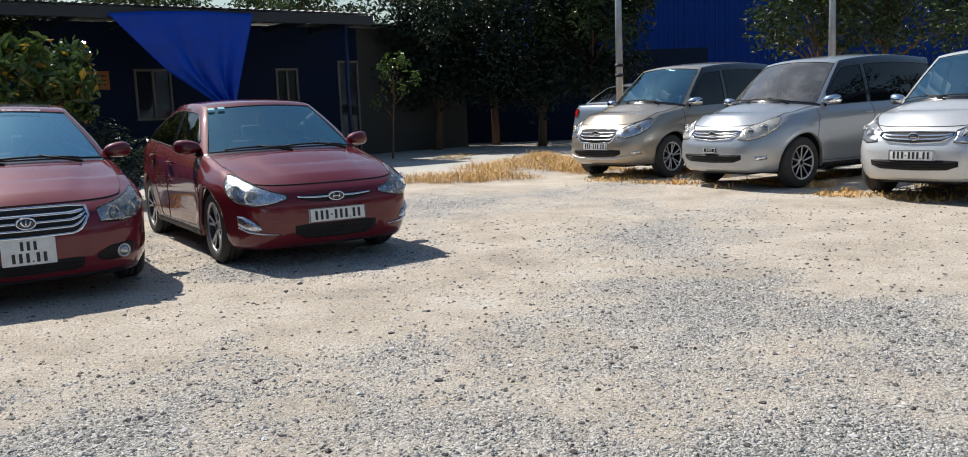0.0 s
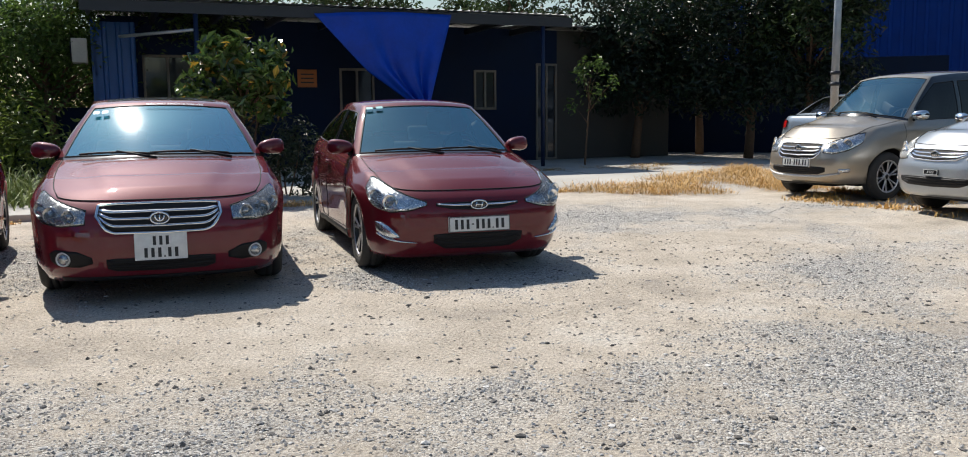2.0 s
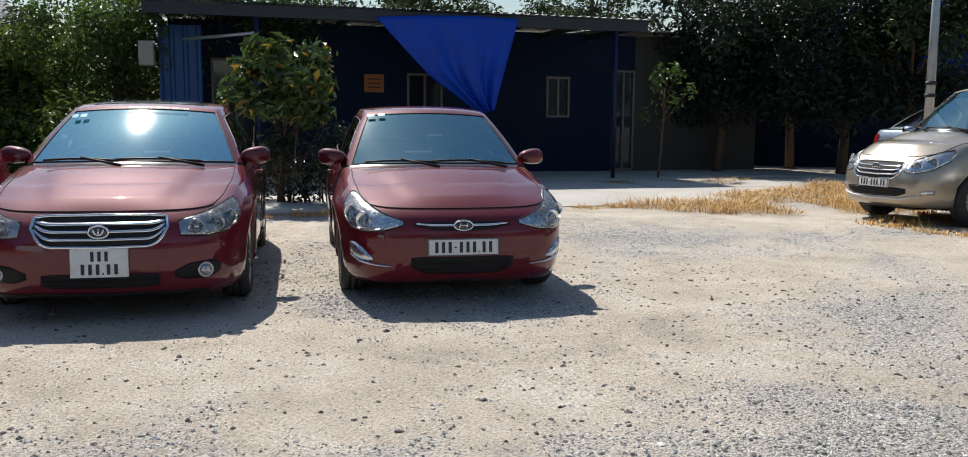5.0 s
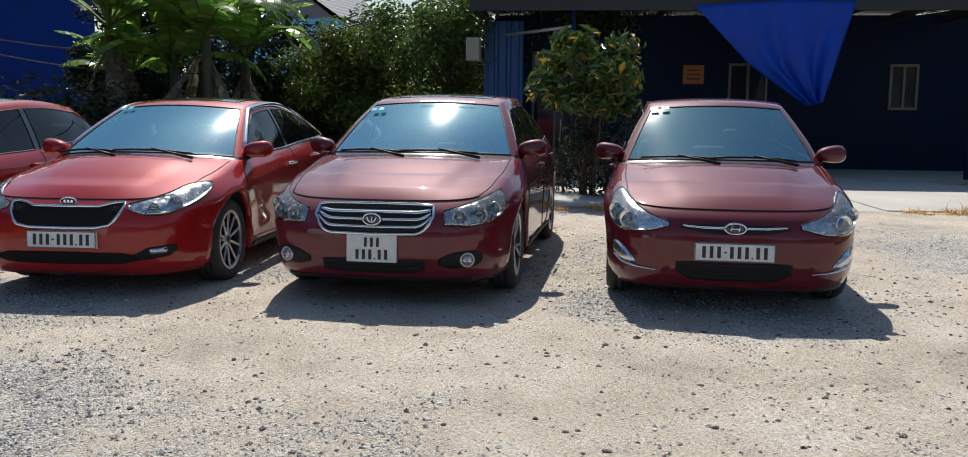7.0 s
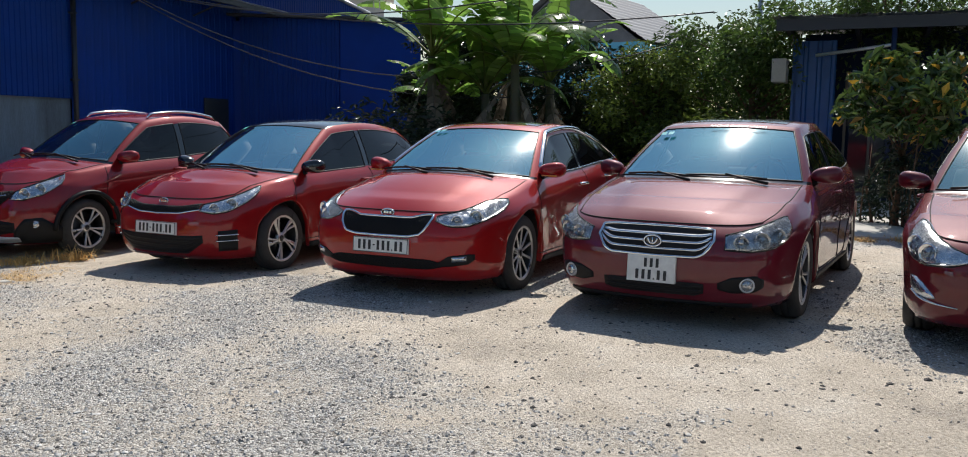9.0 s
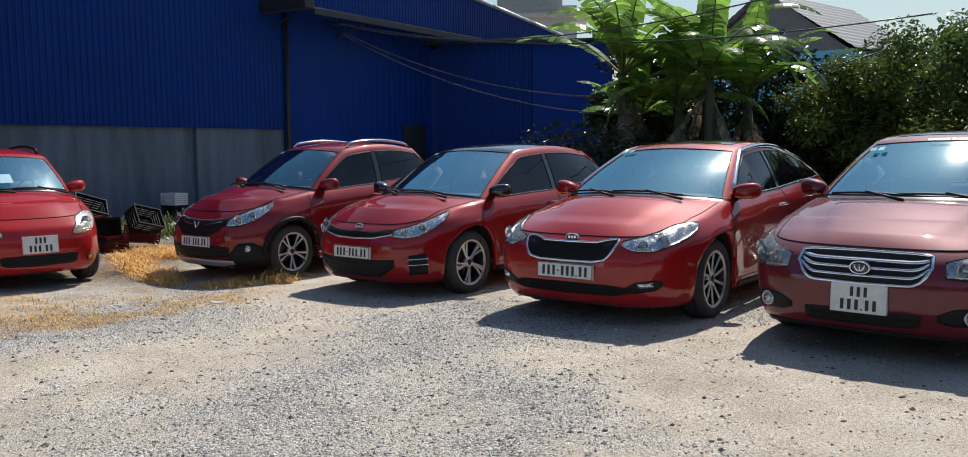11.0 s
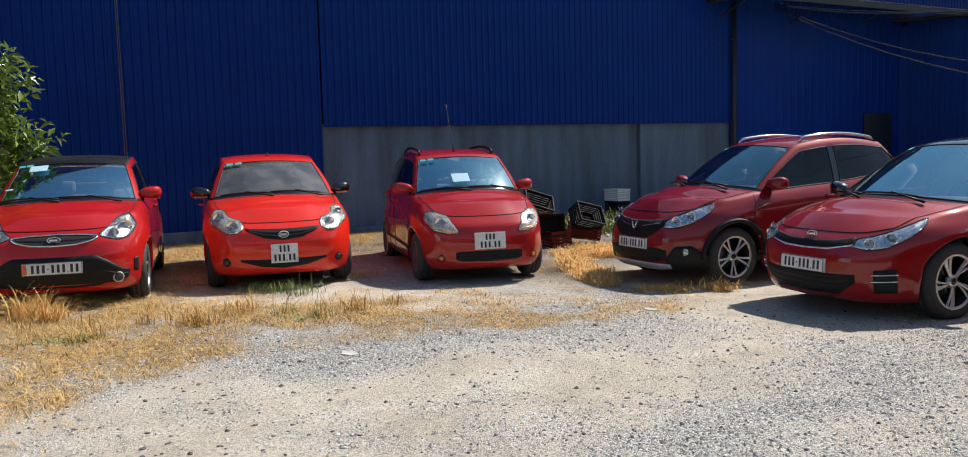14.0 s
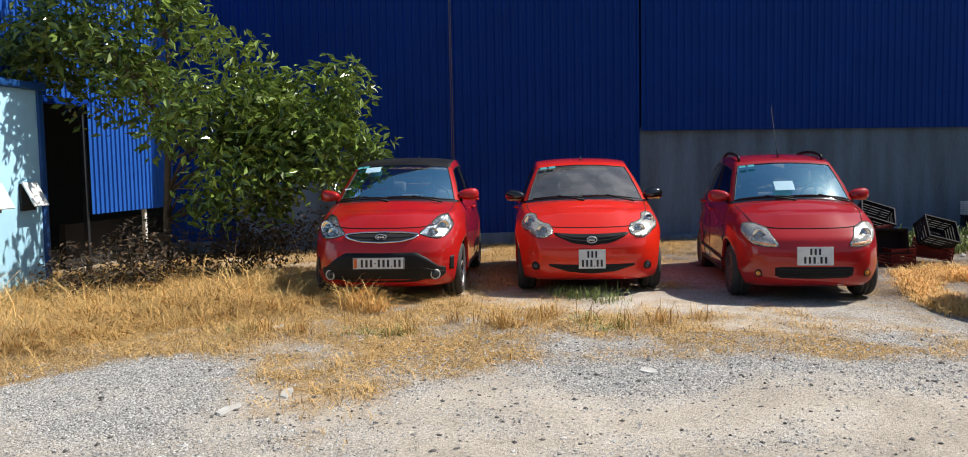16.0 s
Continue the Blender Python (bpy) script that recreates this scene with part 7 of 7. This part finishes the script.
for x, w, mat in ((-0.75, 0.03, "white"), (-2.22, 0.03, "dark_metal")):
    bm = bmesh.new()
    block(bm, (x - w, 0.05, -0.2), (x + w, 0.05 + 2 * w, 0.9 if mat == "white" else 2.4), bevel=0.01)
    part("post", bm, M[mat], wing)
bm = bmesh.new()
block(bm, (-5.6, -0.04, 2.24), (-2.2, 0.06, 2.34), bevel=0.01)
part("lintel", bm, M["blue_flat"], wing)
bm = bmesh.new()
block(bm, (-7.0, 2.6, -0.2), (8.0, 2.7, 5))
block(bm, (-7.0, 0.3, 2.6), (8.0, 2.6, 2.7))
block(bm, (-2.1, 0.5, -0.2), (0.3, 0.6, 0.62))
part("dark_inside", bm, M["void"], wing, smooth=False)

CM = Matrix.Translation((-5.22, -7.2, 0)) @ Matrix.Rotation(math.atan2(0.43, 0.774), 4, "Z")
cabin = thing("cabin", "pale blue rendered cabin with two louvred vents", "building", CM)
bm = bmesh.new()
block(bm, (0.06, -2.4, -0.2), (4.2, 0.0, 2.3), bevel=0.01)
part("wall", bm, M["cyan"], cabin)
bm = bmesh.new()
block(bm, (-0.04, -2.4, -0.2), (0.06, 0.02, 2.36), bevel=0.008)
block(bm, (-0.06, -2.45, 2.3), (4.3, 0.06, 2.38), bevel=0.01)
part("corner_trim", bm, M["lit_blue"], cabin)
for x in (0.34, 0.95):
    bm = bmesh.new()
    block(bm, (x - 0.13, 0.0, 0.95), (x + 0.13, 0.03, 1.25), bevel=0.004)
    v = part("vent", bm, M["void"], cabin)
    bm = bmesh.new()
    block(bm, (-0.13, 0.0, -0.3), (0.13, 0.02, 0.0), Matrix.Translation((x, 0.03, 1.26)) @ Matrix.Rotation(radians(28), 4, "X"), bevel=0.004)
    part("flap", bm, M["white"], v)

# ---- concrete apron and the office ----
OM = Matrix.Translation((-10.16, 17.04, 0)) @ Matrix.Rotation(radians(39), 4, "Z")
apron = thing("pavement", "pale worn concrete apron before the office", "pavement", OM, kind="structure")
for i in range(8):
    for j in range(3):
        bm = bmesh.new()
        block(bm, (-13 + i * 3.4 + 0.01, -6.2 + j * 3.2 + 0.01, -0.25), (-13 + (i + 1) * 3.4 - 0.01, -6.2 + (j + 1) * 3.2 - 0.01, 0.055 + 0.004 * ((i * 3 + j * 5) % 4)), bevel=0.012)
        part("slab", bm, M["slab"], apron, smooth=False)

office = thing("office", "low blue office under a sheet metal canopy, walls darkened for shade", "building", OM)
holes = [(-1.0, 0.1, 0.06, 2.75), (3.6, 4.5, 1.25, 2.5), (7.25, 7.9, 1.45, 2.5), (9.1, 9.75, 0.06, 2.7)]
xs2 = sorted({-1.9, 9.9, 13.5, *[h[0] for h in holes], *[h[1] for h in holes]})
for x0, x1 in zip(xs2, xs2[1:]):
    hole = [h for h in holes if h[0] <= x0 and x1 <= h[1]]
    for z0, z1 in ([(0, hole[0][2]), (hole[0][3], 3.6)] if hole else [(0, 3.6)]):
        if z1 - z0 > 0.1:
            bm = bmesh.new()
            block(bm, (x0, 3.1, z0), (x1, 3.28, z1))
            part("wall_panel", bm, M["shaded_cream"] if x0 > 9.7 else M["office_blue"], office, smooth=False)
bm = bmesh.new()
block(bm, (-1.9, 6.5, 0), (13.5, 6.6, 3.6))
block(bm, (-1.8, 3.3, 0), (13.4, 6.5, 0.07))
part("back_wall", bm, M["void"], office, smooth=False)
for x0, x1, z0, z1 in holes:
    win = bmesh.new()
    for lo, hi in (((x0, z1 - 0.06), (x1, z1)), ((x0, z0), (x1, z0 + 0.06)), ((x0, z0 + 0.06), (x0 + 0.06, z1 - 0.06)), ((x1 - 0.06, z0 + 0.06), (x1, z1 - 0.06)), (((x0 + x1) / 2 - 0.03, z0 + 0.06), ((x0 + x1) / 2 + 0.03, z1 - 0.06))):
        block(win, (lo[0], 3.07, lo[1]), (hi[0], 3.16, hi[1]), bevel=0.006)
    fr = part("window_frame" if z0 > 0.1 else "door_frame", win, M["timber"], office)
    bm = bmesh.new()
    block(bm, (x0 + 0.05, 3.13, z0 + 0.05), (x1 - 0.05, 3.145, z1 - 0.05))
    part("pane", bm, M["pane"], fr, smooth=False)
bm = ribbed(-2.3, 8.6, lambda x: 0.0, lambda x: 6.6, 0.2, 0.025)
for v in bm.verts:
    v.co = Vector((v.co.x, v.co.z - 0.15, 3.62 + v.co.z * 0.05 - v.co.y))
part("canopy_sheet", bm, M["zinc"], office, smooth=False)
bm = ribbed(8.4, 13.6, lambda x: 0.0, lambda x: 4.0, 0.2, 0.025)
for v in bm.verts:
    v.co = Vector((v.co.x, v.co.z + 2.4, 3.66 + v.co.z * 0.05 - v.co.y))
part("canopy_sheet", bm, M["zinc"], office, smooth=False)
bm = bmesh.new()
block(bm, (-2.2, -0.05, 3.36), (8.5, 0.05, 3.58))
part("canopy_beam", bm, M["dark_metal"], office, smooth=False)
for k in range(9):
    bm = bmesh.new()
    block(bm, (-2.1 + k * 1.3, 0.05, 3.42), (-2.02 + k * 1.3, 3.1, 3.56))
    part("rafter", bm, M["dark_metal"], office, smooth=False)
for x in (-0.08, 7.74):
    bm = bmesh.new()
    tube(bm, [(x, 0, 0.02), (x, 0, 3.4)], 0.05, 8)
    part("post", bm, M["post_blue"], office)
bm = bmesh.new()
tube(bm, [(-0.08, 0.0, 3.05), (-1.5, 0.9, 2.95)], 0.035, 8)
part("strut", bm, M["metal"], office)
end = part("end_panel", ribbed(-2.0, -1.05, lambda x: 0.02, lambda x: 3.35, 0.28, 0.04, Matrix.Translation((0, 2.0, 0))), M["lit_blue"], office, "blue ribbed end panel, lightened for sun", False)
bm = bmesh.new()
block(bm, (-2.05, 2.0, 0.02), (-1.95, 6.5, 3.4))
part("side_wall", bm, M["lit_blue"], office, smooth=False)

ac = thing("air_conditioner", "white outdoor air conditioner unit on the office end", "air conditioner", OM)
bm = bmesh.new()
block(bm, (-2.42, 1.45, 2.45), (-2.12, 2.05, 2.95), bevel=0.02)
part("casing", bm, M["slab"], ac)
bm = bmesh.new()
lathe(bm, [(0.0, 0), (0.2, 0), (0.21, 0.02)], 20, Matrix.Translation((-2.43, 1.75, 2.7)) @ Matrix.Rotation(radians(90), 4, "Z"))
part("fan_grille", bm, M["dark_metal"], ac)
sign = bmesh.new()
block(sign, (2.54, 3.03, 2.02), (3.02, 3.06, 2.45), bevel=0.004)
so = thing("notice", "small orange notice with illegible lines on office wall", "sign", OM)
part("sheet", sign, M["notice"], so)
bm = bmesh.new()
for k in range(3):
    block(bm, (2.62, 3.022, 2.12 + k * 0.1), (2.94, 3.031, 2.15 + k * 0.1))
part("writing_bars", bm, M["ink"], so, smooth=False)

# the hanging tarpaulin
bm = bmesh.new()
rows_t = []
for i in range(25):
    u = i / 24
    line = []
    for j in range(41):
        v = j / 40
        w0, w1 = 2.29 + u * 1.95, 5.38 - u * 0.5
        if u > 0.6:
            w0 += (u - 0.6) * 0.9
        x = w0 + (w1 - w0) * v
        z = 3.44 + 0.08 * v - u * 1.95 + 0.05 * math.sin(math.pi * v) * (1 - u)
        y = -0.12 + 0.07 * (0.3 + u) * math.sin(v * 17 + u * 2.0) + 0.04 * math.sin(v * 31 + u * 5) * u + 0.12 * u
        line.append((x, y, z))
    rows_t.append(line)
sheet(bm, rows_t)
tp = part("tarpaulin", bm, M["tarp"])
tp.matrix_world = OM
tagged(tp, "bright blue tarpaulin hanging from the canopy edge", "tarpaulin")
sol = tp.modifiers.new("thickness", "SOLIDIFY")
sol.thickness = 0.006

# ---- posts, wires, crates, far houses ----
def lamp_post(x, y, h, label, arm=True):
    t = thing("street_lamp", label, "street lamp", Matrix.Translation((x, y, rough_height(x, y))), "lamp posts")
    bm = bmesh.new()
    tube(bm, [(0, 0, -0.2), (0, 0, h * 0.5), (0, 0, h)], [0.085, 0.07, 0.05], 10)
    part("pole", bm, M["metal"], t)
    bm = bmesh.new()
    for z in (1.75, 1.95):
        lathe(bm, [(0.08, -0.03), (0.09, -0.03), (0.09, 0.03), (0.08, 0.03)], 12, Matrix.Translation((0, 0, z)) @ Matrix.Rotation(radians(90), 4, "X"))
    part("band", bm, M["dark_metal"], t)
    if arm:
        bm = bmesh.new()
        tube(bm, [(0, 0, h * 0.62), (0.6, -0.1, h * 0.68)], 0.025, 6)
        tube(bm, [(0, 0, h - 0.1), (0.5, -0.2, h + 0.2), (1.2, -0.4, h + 0.25)], 0.03, 6)
        part("arm", bm, M["metal"], t)
        bm = bmesh.new()
        ball(bm, (1.4, -0.45, h + 0.24), (0.3, 0.12, 0.07))
        part("lamp_head", bm, M["metal"], t)


lamp_post(2.0, 18.6, 5.6, "slim grey metal lamp post beside dry grass")
lamp_post(6.8, 20.2, 6.0, "slim grey metal lamp post behind the people carriers")
lamp_post(-15.1, 18.3, 5.5, "thin dark metal post before the trees", False)


def wire(a, b, sag, r=0.012):
    a, b = Vector(a), Vector(b)
    pts = [a.lerp(b, k / 16) - Vector((0, 0, sag * 4 * (k / 16) * (1 - k / 16))) for k in range(17)]
    bm = bmesh.new()
    tube(bm, pts, r, 5)
    tagged(part("cable", bm, M["dark_metal"]), "thin sagging black cable from the warehouse", "cable", "cables")


root = WM @ Vector((13.6, -0.8, 4.55))
wire(root, (-8.4, 10.9, 3.75), 0.75)
wire(root, (-9.5, 12.0, 3.2), 0.5)
wire(root + Vector((0.2, 0, -0.1)), (-14.2, 12.9, 2.2), 1.0)
wire(root + Vector((0.1, 0, -0.05)), (-13.0, 14.0, 3.1), 1.3)


def crate(m, mat, label):
    """An open slatted plastic crate: a base, slats and a rim on each side, ribs over the slats."""
    t = thing("crate", label, "crate", m @ Matrix.Scale(0.82, 4), "stacked crates")
    w, d, h = 0.56, 0.38, 0.3

    def piece(name, lo, hi):
        bm = bmesh.new()
        block(bm, lo, hi)
        part(name, bm, M[mat], t, smooth=False)
    piece("base", (-w / 2, -d / 2, 0), (w / 2, d / 2, 0.015))
    for k in range(5):
        z0, z1 = 0.02 + k * 0.052, 0.02 + k * 0.052 + 0.036
        piece("slat", (-w / 2, -d / 2, z0), (w / 2, -d / 2 + 0.014, z1))
        piece("slat", (-w / 2, d / 2 - 0.014, z0), (w / 2, d / 2, z1))
        piece("slat", (-w / 2, -d / 2 + 0.016, z0), (-w / 2 + 0.014, d / 2 - 0.016, z1))
        piece("slat", (w / 2 - 0.014, -d / 2 + 0.016, z0), (w / 2, d / 2 - 0.016, z1))
    for x in (-w / 2 + 0.003, -0.1, 0.1, w / 2 - 0.023):
        for y in (-d / 2 - 0.004, d / 2 - 0.012):
            piece("rib", (x, y, 0.016), (x + 0.02, y + 0.016, h - 0.03))
    piece("rim", (-w / 2 - 0.012, -d / 2 - 0.012, h - 0.03), (w / 2 + 0.012, -d / 2 + 0.008, h))
    piece("rim", (-w / 2 - 0.012, d / 2 - 0.008, h - 0.03), (w / 2 + 0.012, d / 2 + 0.012, h))
    piece("rim", (-w / 2 - 0.012, -d / 2 + 0.009, h - 0.03), (-w / 2 + 0.008, d / 2 - 0.009, h))
    piece("rim", (w / 2 - 0.008, -d / 2 + 0.009, h - 0.03), (w / 2 + 0.012, d / 2 - 0.009, h))


for x, y, z, rx, ry, rz, mat in ((-12.3, 0.6, -0.05, 2, 0, 35, "crate_red"), (-12.25, 0.45, 0.24, 78, 0, 118, "crate"), (-12.9, 0.25, -0.05, 0, 3, 70, "crate"), (-12.85, 0.2, 0.2, 4, 0, 60, "crate_red"), (-12.95, 0.15, 0.45, 42, 18, 120, "crate"),
                             (-12.75, 0.95, 0.02, 0, 8, 110, "crate_red"), (-12.65, 0.95, 0.3, 55, 14, 135, "crate"), (-13.3, -0.1, 0.0, 20, 50, 10, "crate"), (-13.4, -0.2, 0.3, 35, 20, 80, "crate")):
    crate(pose(x, y, z, rx, ry, rz), mat, "dark slatted plastic crate in a jumbled stack" if mat == "crate" else "faded red slatted crate in a jumbled stack")
crate(pose(-18.1, 0.95, 0.02, 0, 0, 40), "crate", "black plastic crate by the concrete base")
crate(pose(-18.1, 0.95, 0.27, 0, 0, 44), "white", "white plastic crate on a black one")

M["rubble"] = plain("pale_rubble", (0.5, 0.48, 0.44), 0.9, var=0.25, bump=0.004)
stones("rubble", "broken concrete rubble by the warehouse base", 60, ((-16.4, -13.4), (0.2, 1.7)), (0.05, 0.17), M["rubble"], 71)
stones("rubble", "dark scrap and clods behind the small cars", 170, ((-12.9, -11.0), (-1.8, 0.2)), (0.05, 0.19), M["dark_stone"], 72)
for i, (x, y, a) in enumerate(((-5.0, -3.1, 0.2), (-3.5, -1.35, 0.8), (-3.08, -1.38, 0.5), (-5.2, 0.3, 1.2), (-6.4, -1.5, 0.1), (-7.3, 2.3, 0.6))):
    bm = bmesh.new()
    pts = [Vector((0.1 * math.cos(k * 0.9) * (1 + 0.4 * math.sin(k * 2.1 + i)), 0.05 * math.sin(k * 0.9) * (1 + 0.3 * math.cos(k * 1.7 + i)), 0)) for k in range(7)]
    fc = bm.faces.new([bm.verts.new(p) for p in pts])
    ex = bmesh.ops.extrude_face_region(bm, geom=[fc])
    for v in ex["geom"]:
        if isinstance(v, bmesh.types.BMVert):
            v.co.z += 0.008
            v.co.x *= 0.9
    bmesh.ops.recalc_face_normals(bm, faces=bm.faces)
    ob = part("stone_flake", bm, M["rubble"], smooth=False)
    ob.matrix_world = Matrix.Translation((x, y, rough_height(x, y))) @ Matrix.Rotation(a, 4, "Z")
    tagged(ob, "flat pale stone flake lying in dry grass", "stone", "stone flakes")

fence = thing("wall_fence", "low dark boundary wall behind the yard", "wall", Matrix.Translation((-23.0, 13.6, 0)) @ Matrix.Rotation(math.atan2(18.8 - 13.6, -13 + 23.0), 4, "Z"), kind="structure")
bm = bmesh.new()
block(bm, (0, 0, -0.2), (11.5, 0.15, 1.55), bevel=0.01)
part("panel", bm, M["office_blue"], fence, smooth=False)


def house(x, y, a, w, d, h, roof, wallm, label, storeys=1):
    t = thing("house", label, "house", Matrix.Translation((x, y, 0)) @ Matrix.Rotation(radians(a), 4, "Z"))
    bm = bmesh.new()
    block(bm, (-w / 2, -d / 2, 0), (w / 2, d / 2, h))
    part("wall", bm, wallm, t, smooth=False)
    bm = bmesh.new()
    n = 26
    for s in (1, -1):
        sheet(bm, [[(-w / 2 - 0.5, s * (d / 2 + 0.5) * (1 - k / n), h + roof * k / n + (0.03 if k % 2 else 0)) for k in range(n + 1)], [(w / 2 + 0.5, s * (d / 2 + 0.5) * (1 - k / n), h + roof * k / n + (0.03 if k % 2 else 0)) for k in range(n + 1)]])
    for s in (1, -1):
        vs = [bm.verts.new(p) for p in ((s * w / 2, -d / 2, h), (s * w / 2, d / 2, h), (s * w / 2, 0, h + roof))]
        bm.faces.new(vs)
    part("roof", bm, M["slate"], t, smooth=False)
    for k in range(3):
        bm = bmesh.new()
        block(bm, (-w / 2 + 1 + k * w / 3.2, -d / 2 - 0.05, h - 2.2), (-w / 2 + 2.2 + k * w / 3.2, -d / 2 + 0.02, h - 0.9), bevel=0.02)
        part("window", bm, M["pane"], t)


M["slate"] = plain("grey_roof_tile", (0.14, 0.15, 0.17), 0.7, var=0.2, scale=3)
M["house_blue"] = plain("blue_house_wall", (0.12, 0.42, 0.62), 0.7)
M["house_grey"] = plain("grey_house_wall", (0.42, 0.41, 0.4), 0.8)
house(-38.3, 29.6, 118, 8, 8, 5.6, 3.0, M["house_blue"], "blue house with a grey tiled roof beyond trees")
tower = thing("building", "grey upper storeys of a distant town house", "building", Matrix.Translation((-60, 21.5, 0)) @ Matrix.Rotation(radians(70), 4, "Z"))
bm = bmesh.new()
block(bm, (-3.5, -3, 0), (3.5, 3, 11.0))
block(bm, (-4.2, -3.6, 10.2), (4.2, 3.6, 10.5))
block(bm, (-2.0, -2, 11), (2.5, 2, 12.8))
part("wall", bm, M["house_grey"], tower, smooth=False)
for k in range(3):
    bm = bmesh.new()
    block(bm, (-2.8 + k * 2.1, 2.98, 8.2), (-1.4 + k * 2.1, 3.06, 9.6), bevel=0.02)
    part("window", bm, M["pane"], tower)
shed = thing("shed", "large blue ribbed metal shed behind the trees", "building", Matrix.Translation((-2.0, 39, 0)) @ Matrix.Rotation(radians(-12), 4, "Z"))
part("cladding", ribbed(0, 34, lambda x: 0, lambda x: 7.6, 0.4, 0.05), M["blue"], shed, smooth=False)
bm = bmesh.new()
block(bm, (0, 0.1, 0), (34, 12, 7.5))
part("inside", bm, M["void"], shed, smooth=False)
bm = bmesh.new()
block(bm, (-0.3, -0.4, 7.6), (34.3, 12, 7.75), bevel=0.02)
part("roof", bm, M["zinc"], shed)

# added dark backing that keeps bright sky from showing between the trunks
bm = bmesh.new()
block(bm, (-8.0, 31.2, -0.2), (6.5, 31.4, 3.0), bevel=0.01)
tagged(part("wall_back", bm, M["office_blue"], smooth=False), "dark backing added behind the dense trees to fill sky gaps", "wall", kind="structure")

# plain unseen walls, added to close the yard behind the camera and darken reflections
for nm, lo, hi in (("wall_south", (2.0, -13.0, -0.2), (22, -12.7, 4.5)), ("wall_east", (21.7, -12.7, -0.2), (22, 22, 4.5))):
    bm = bmesh.new()
    block(bm, lo, hi)
    tagged(part(nm, bm, M["concrete"], smooth=False), "unseen grey wall added to close the yard and darken reflections", "wall", kind="structure")
# unseen trees, added so the carriers' windows mirror something dark
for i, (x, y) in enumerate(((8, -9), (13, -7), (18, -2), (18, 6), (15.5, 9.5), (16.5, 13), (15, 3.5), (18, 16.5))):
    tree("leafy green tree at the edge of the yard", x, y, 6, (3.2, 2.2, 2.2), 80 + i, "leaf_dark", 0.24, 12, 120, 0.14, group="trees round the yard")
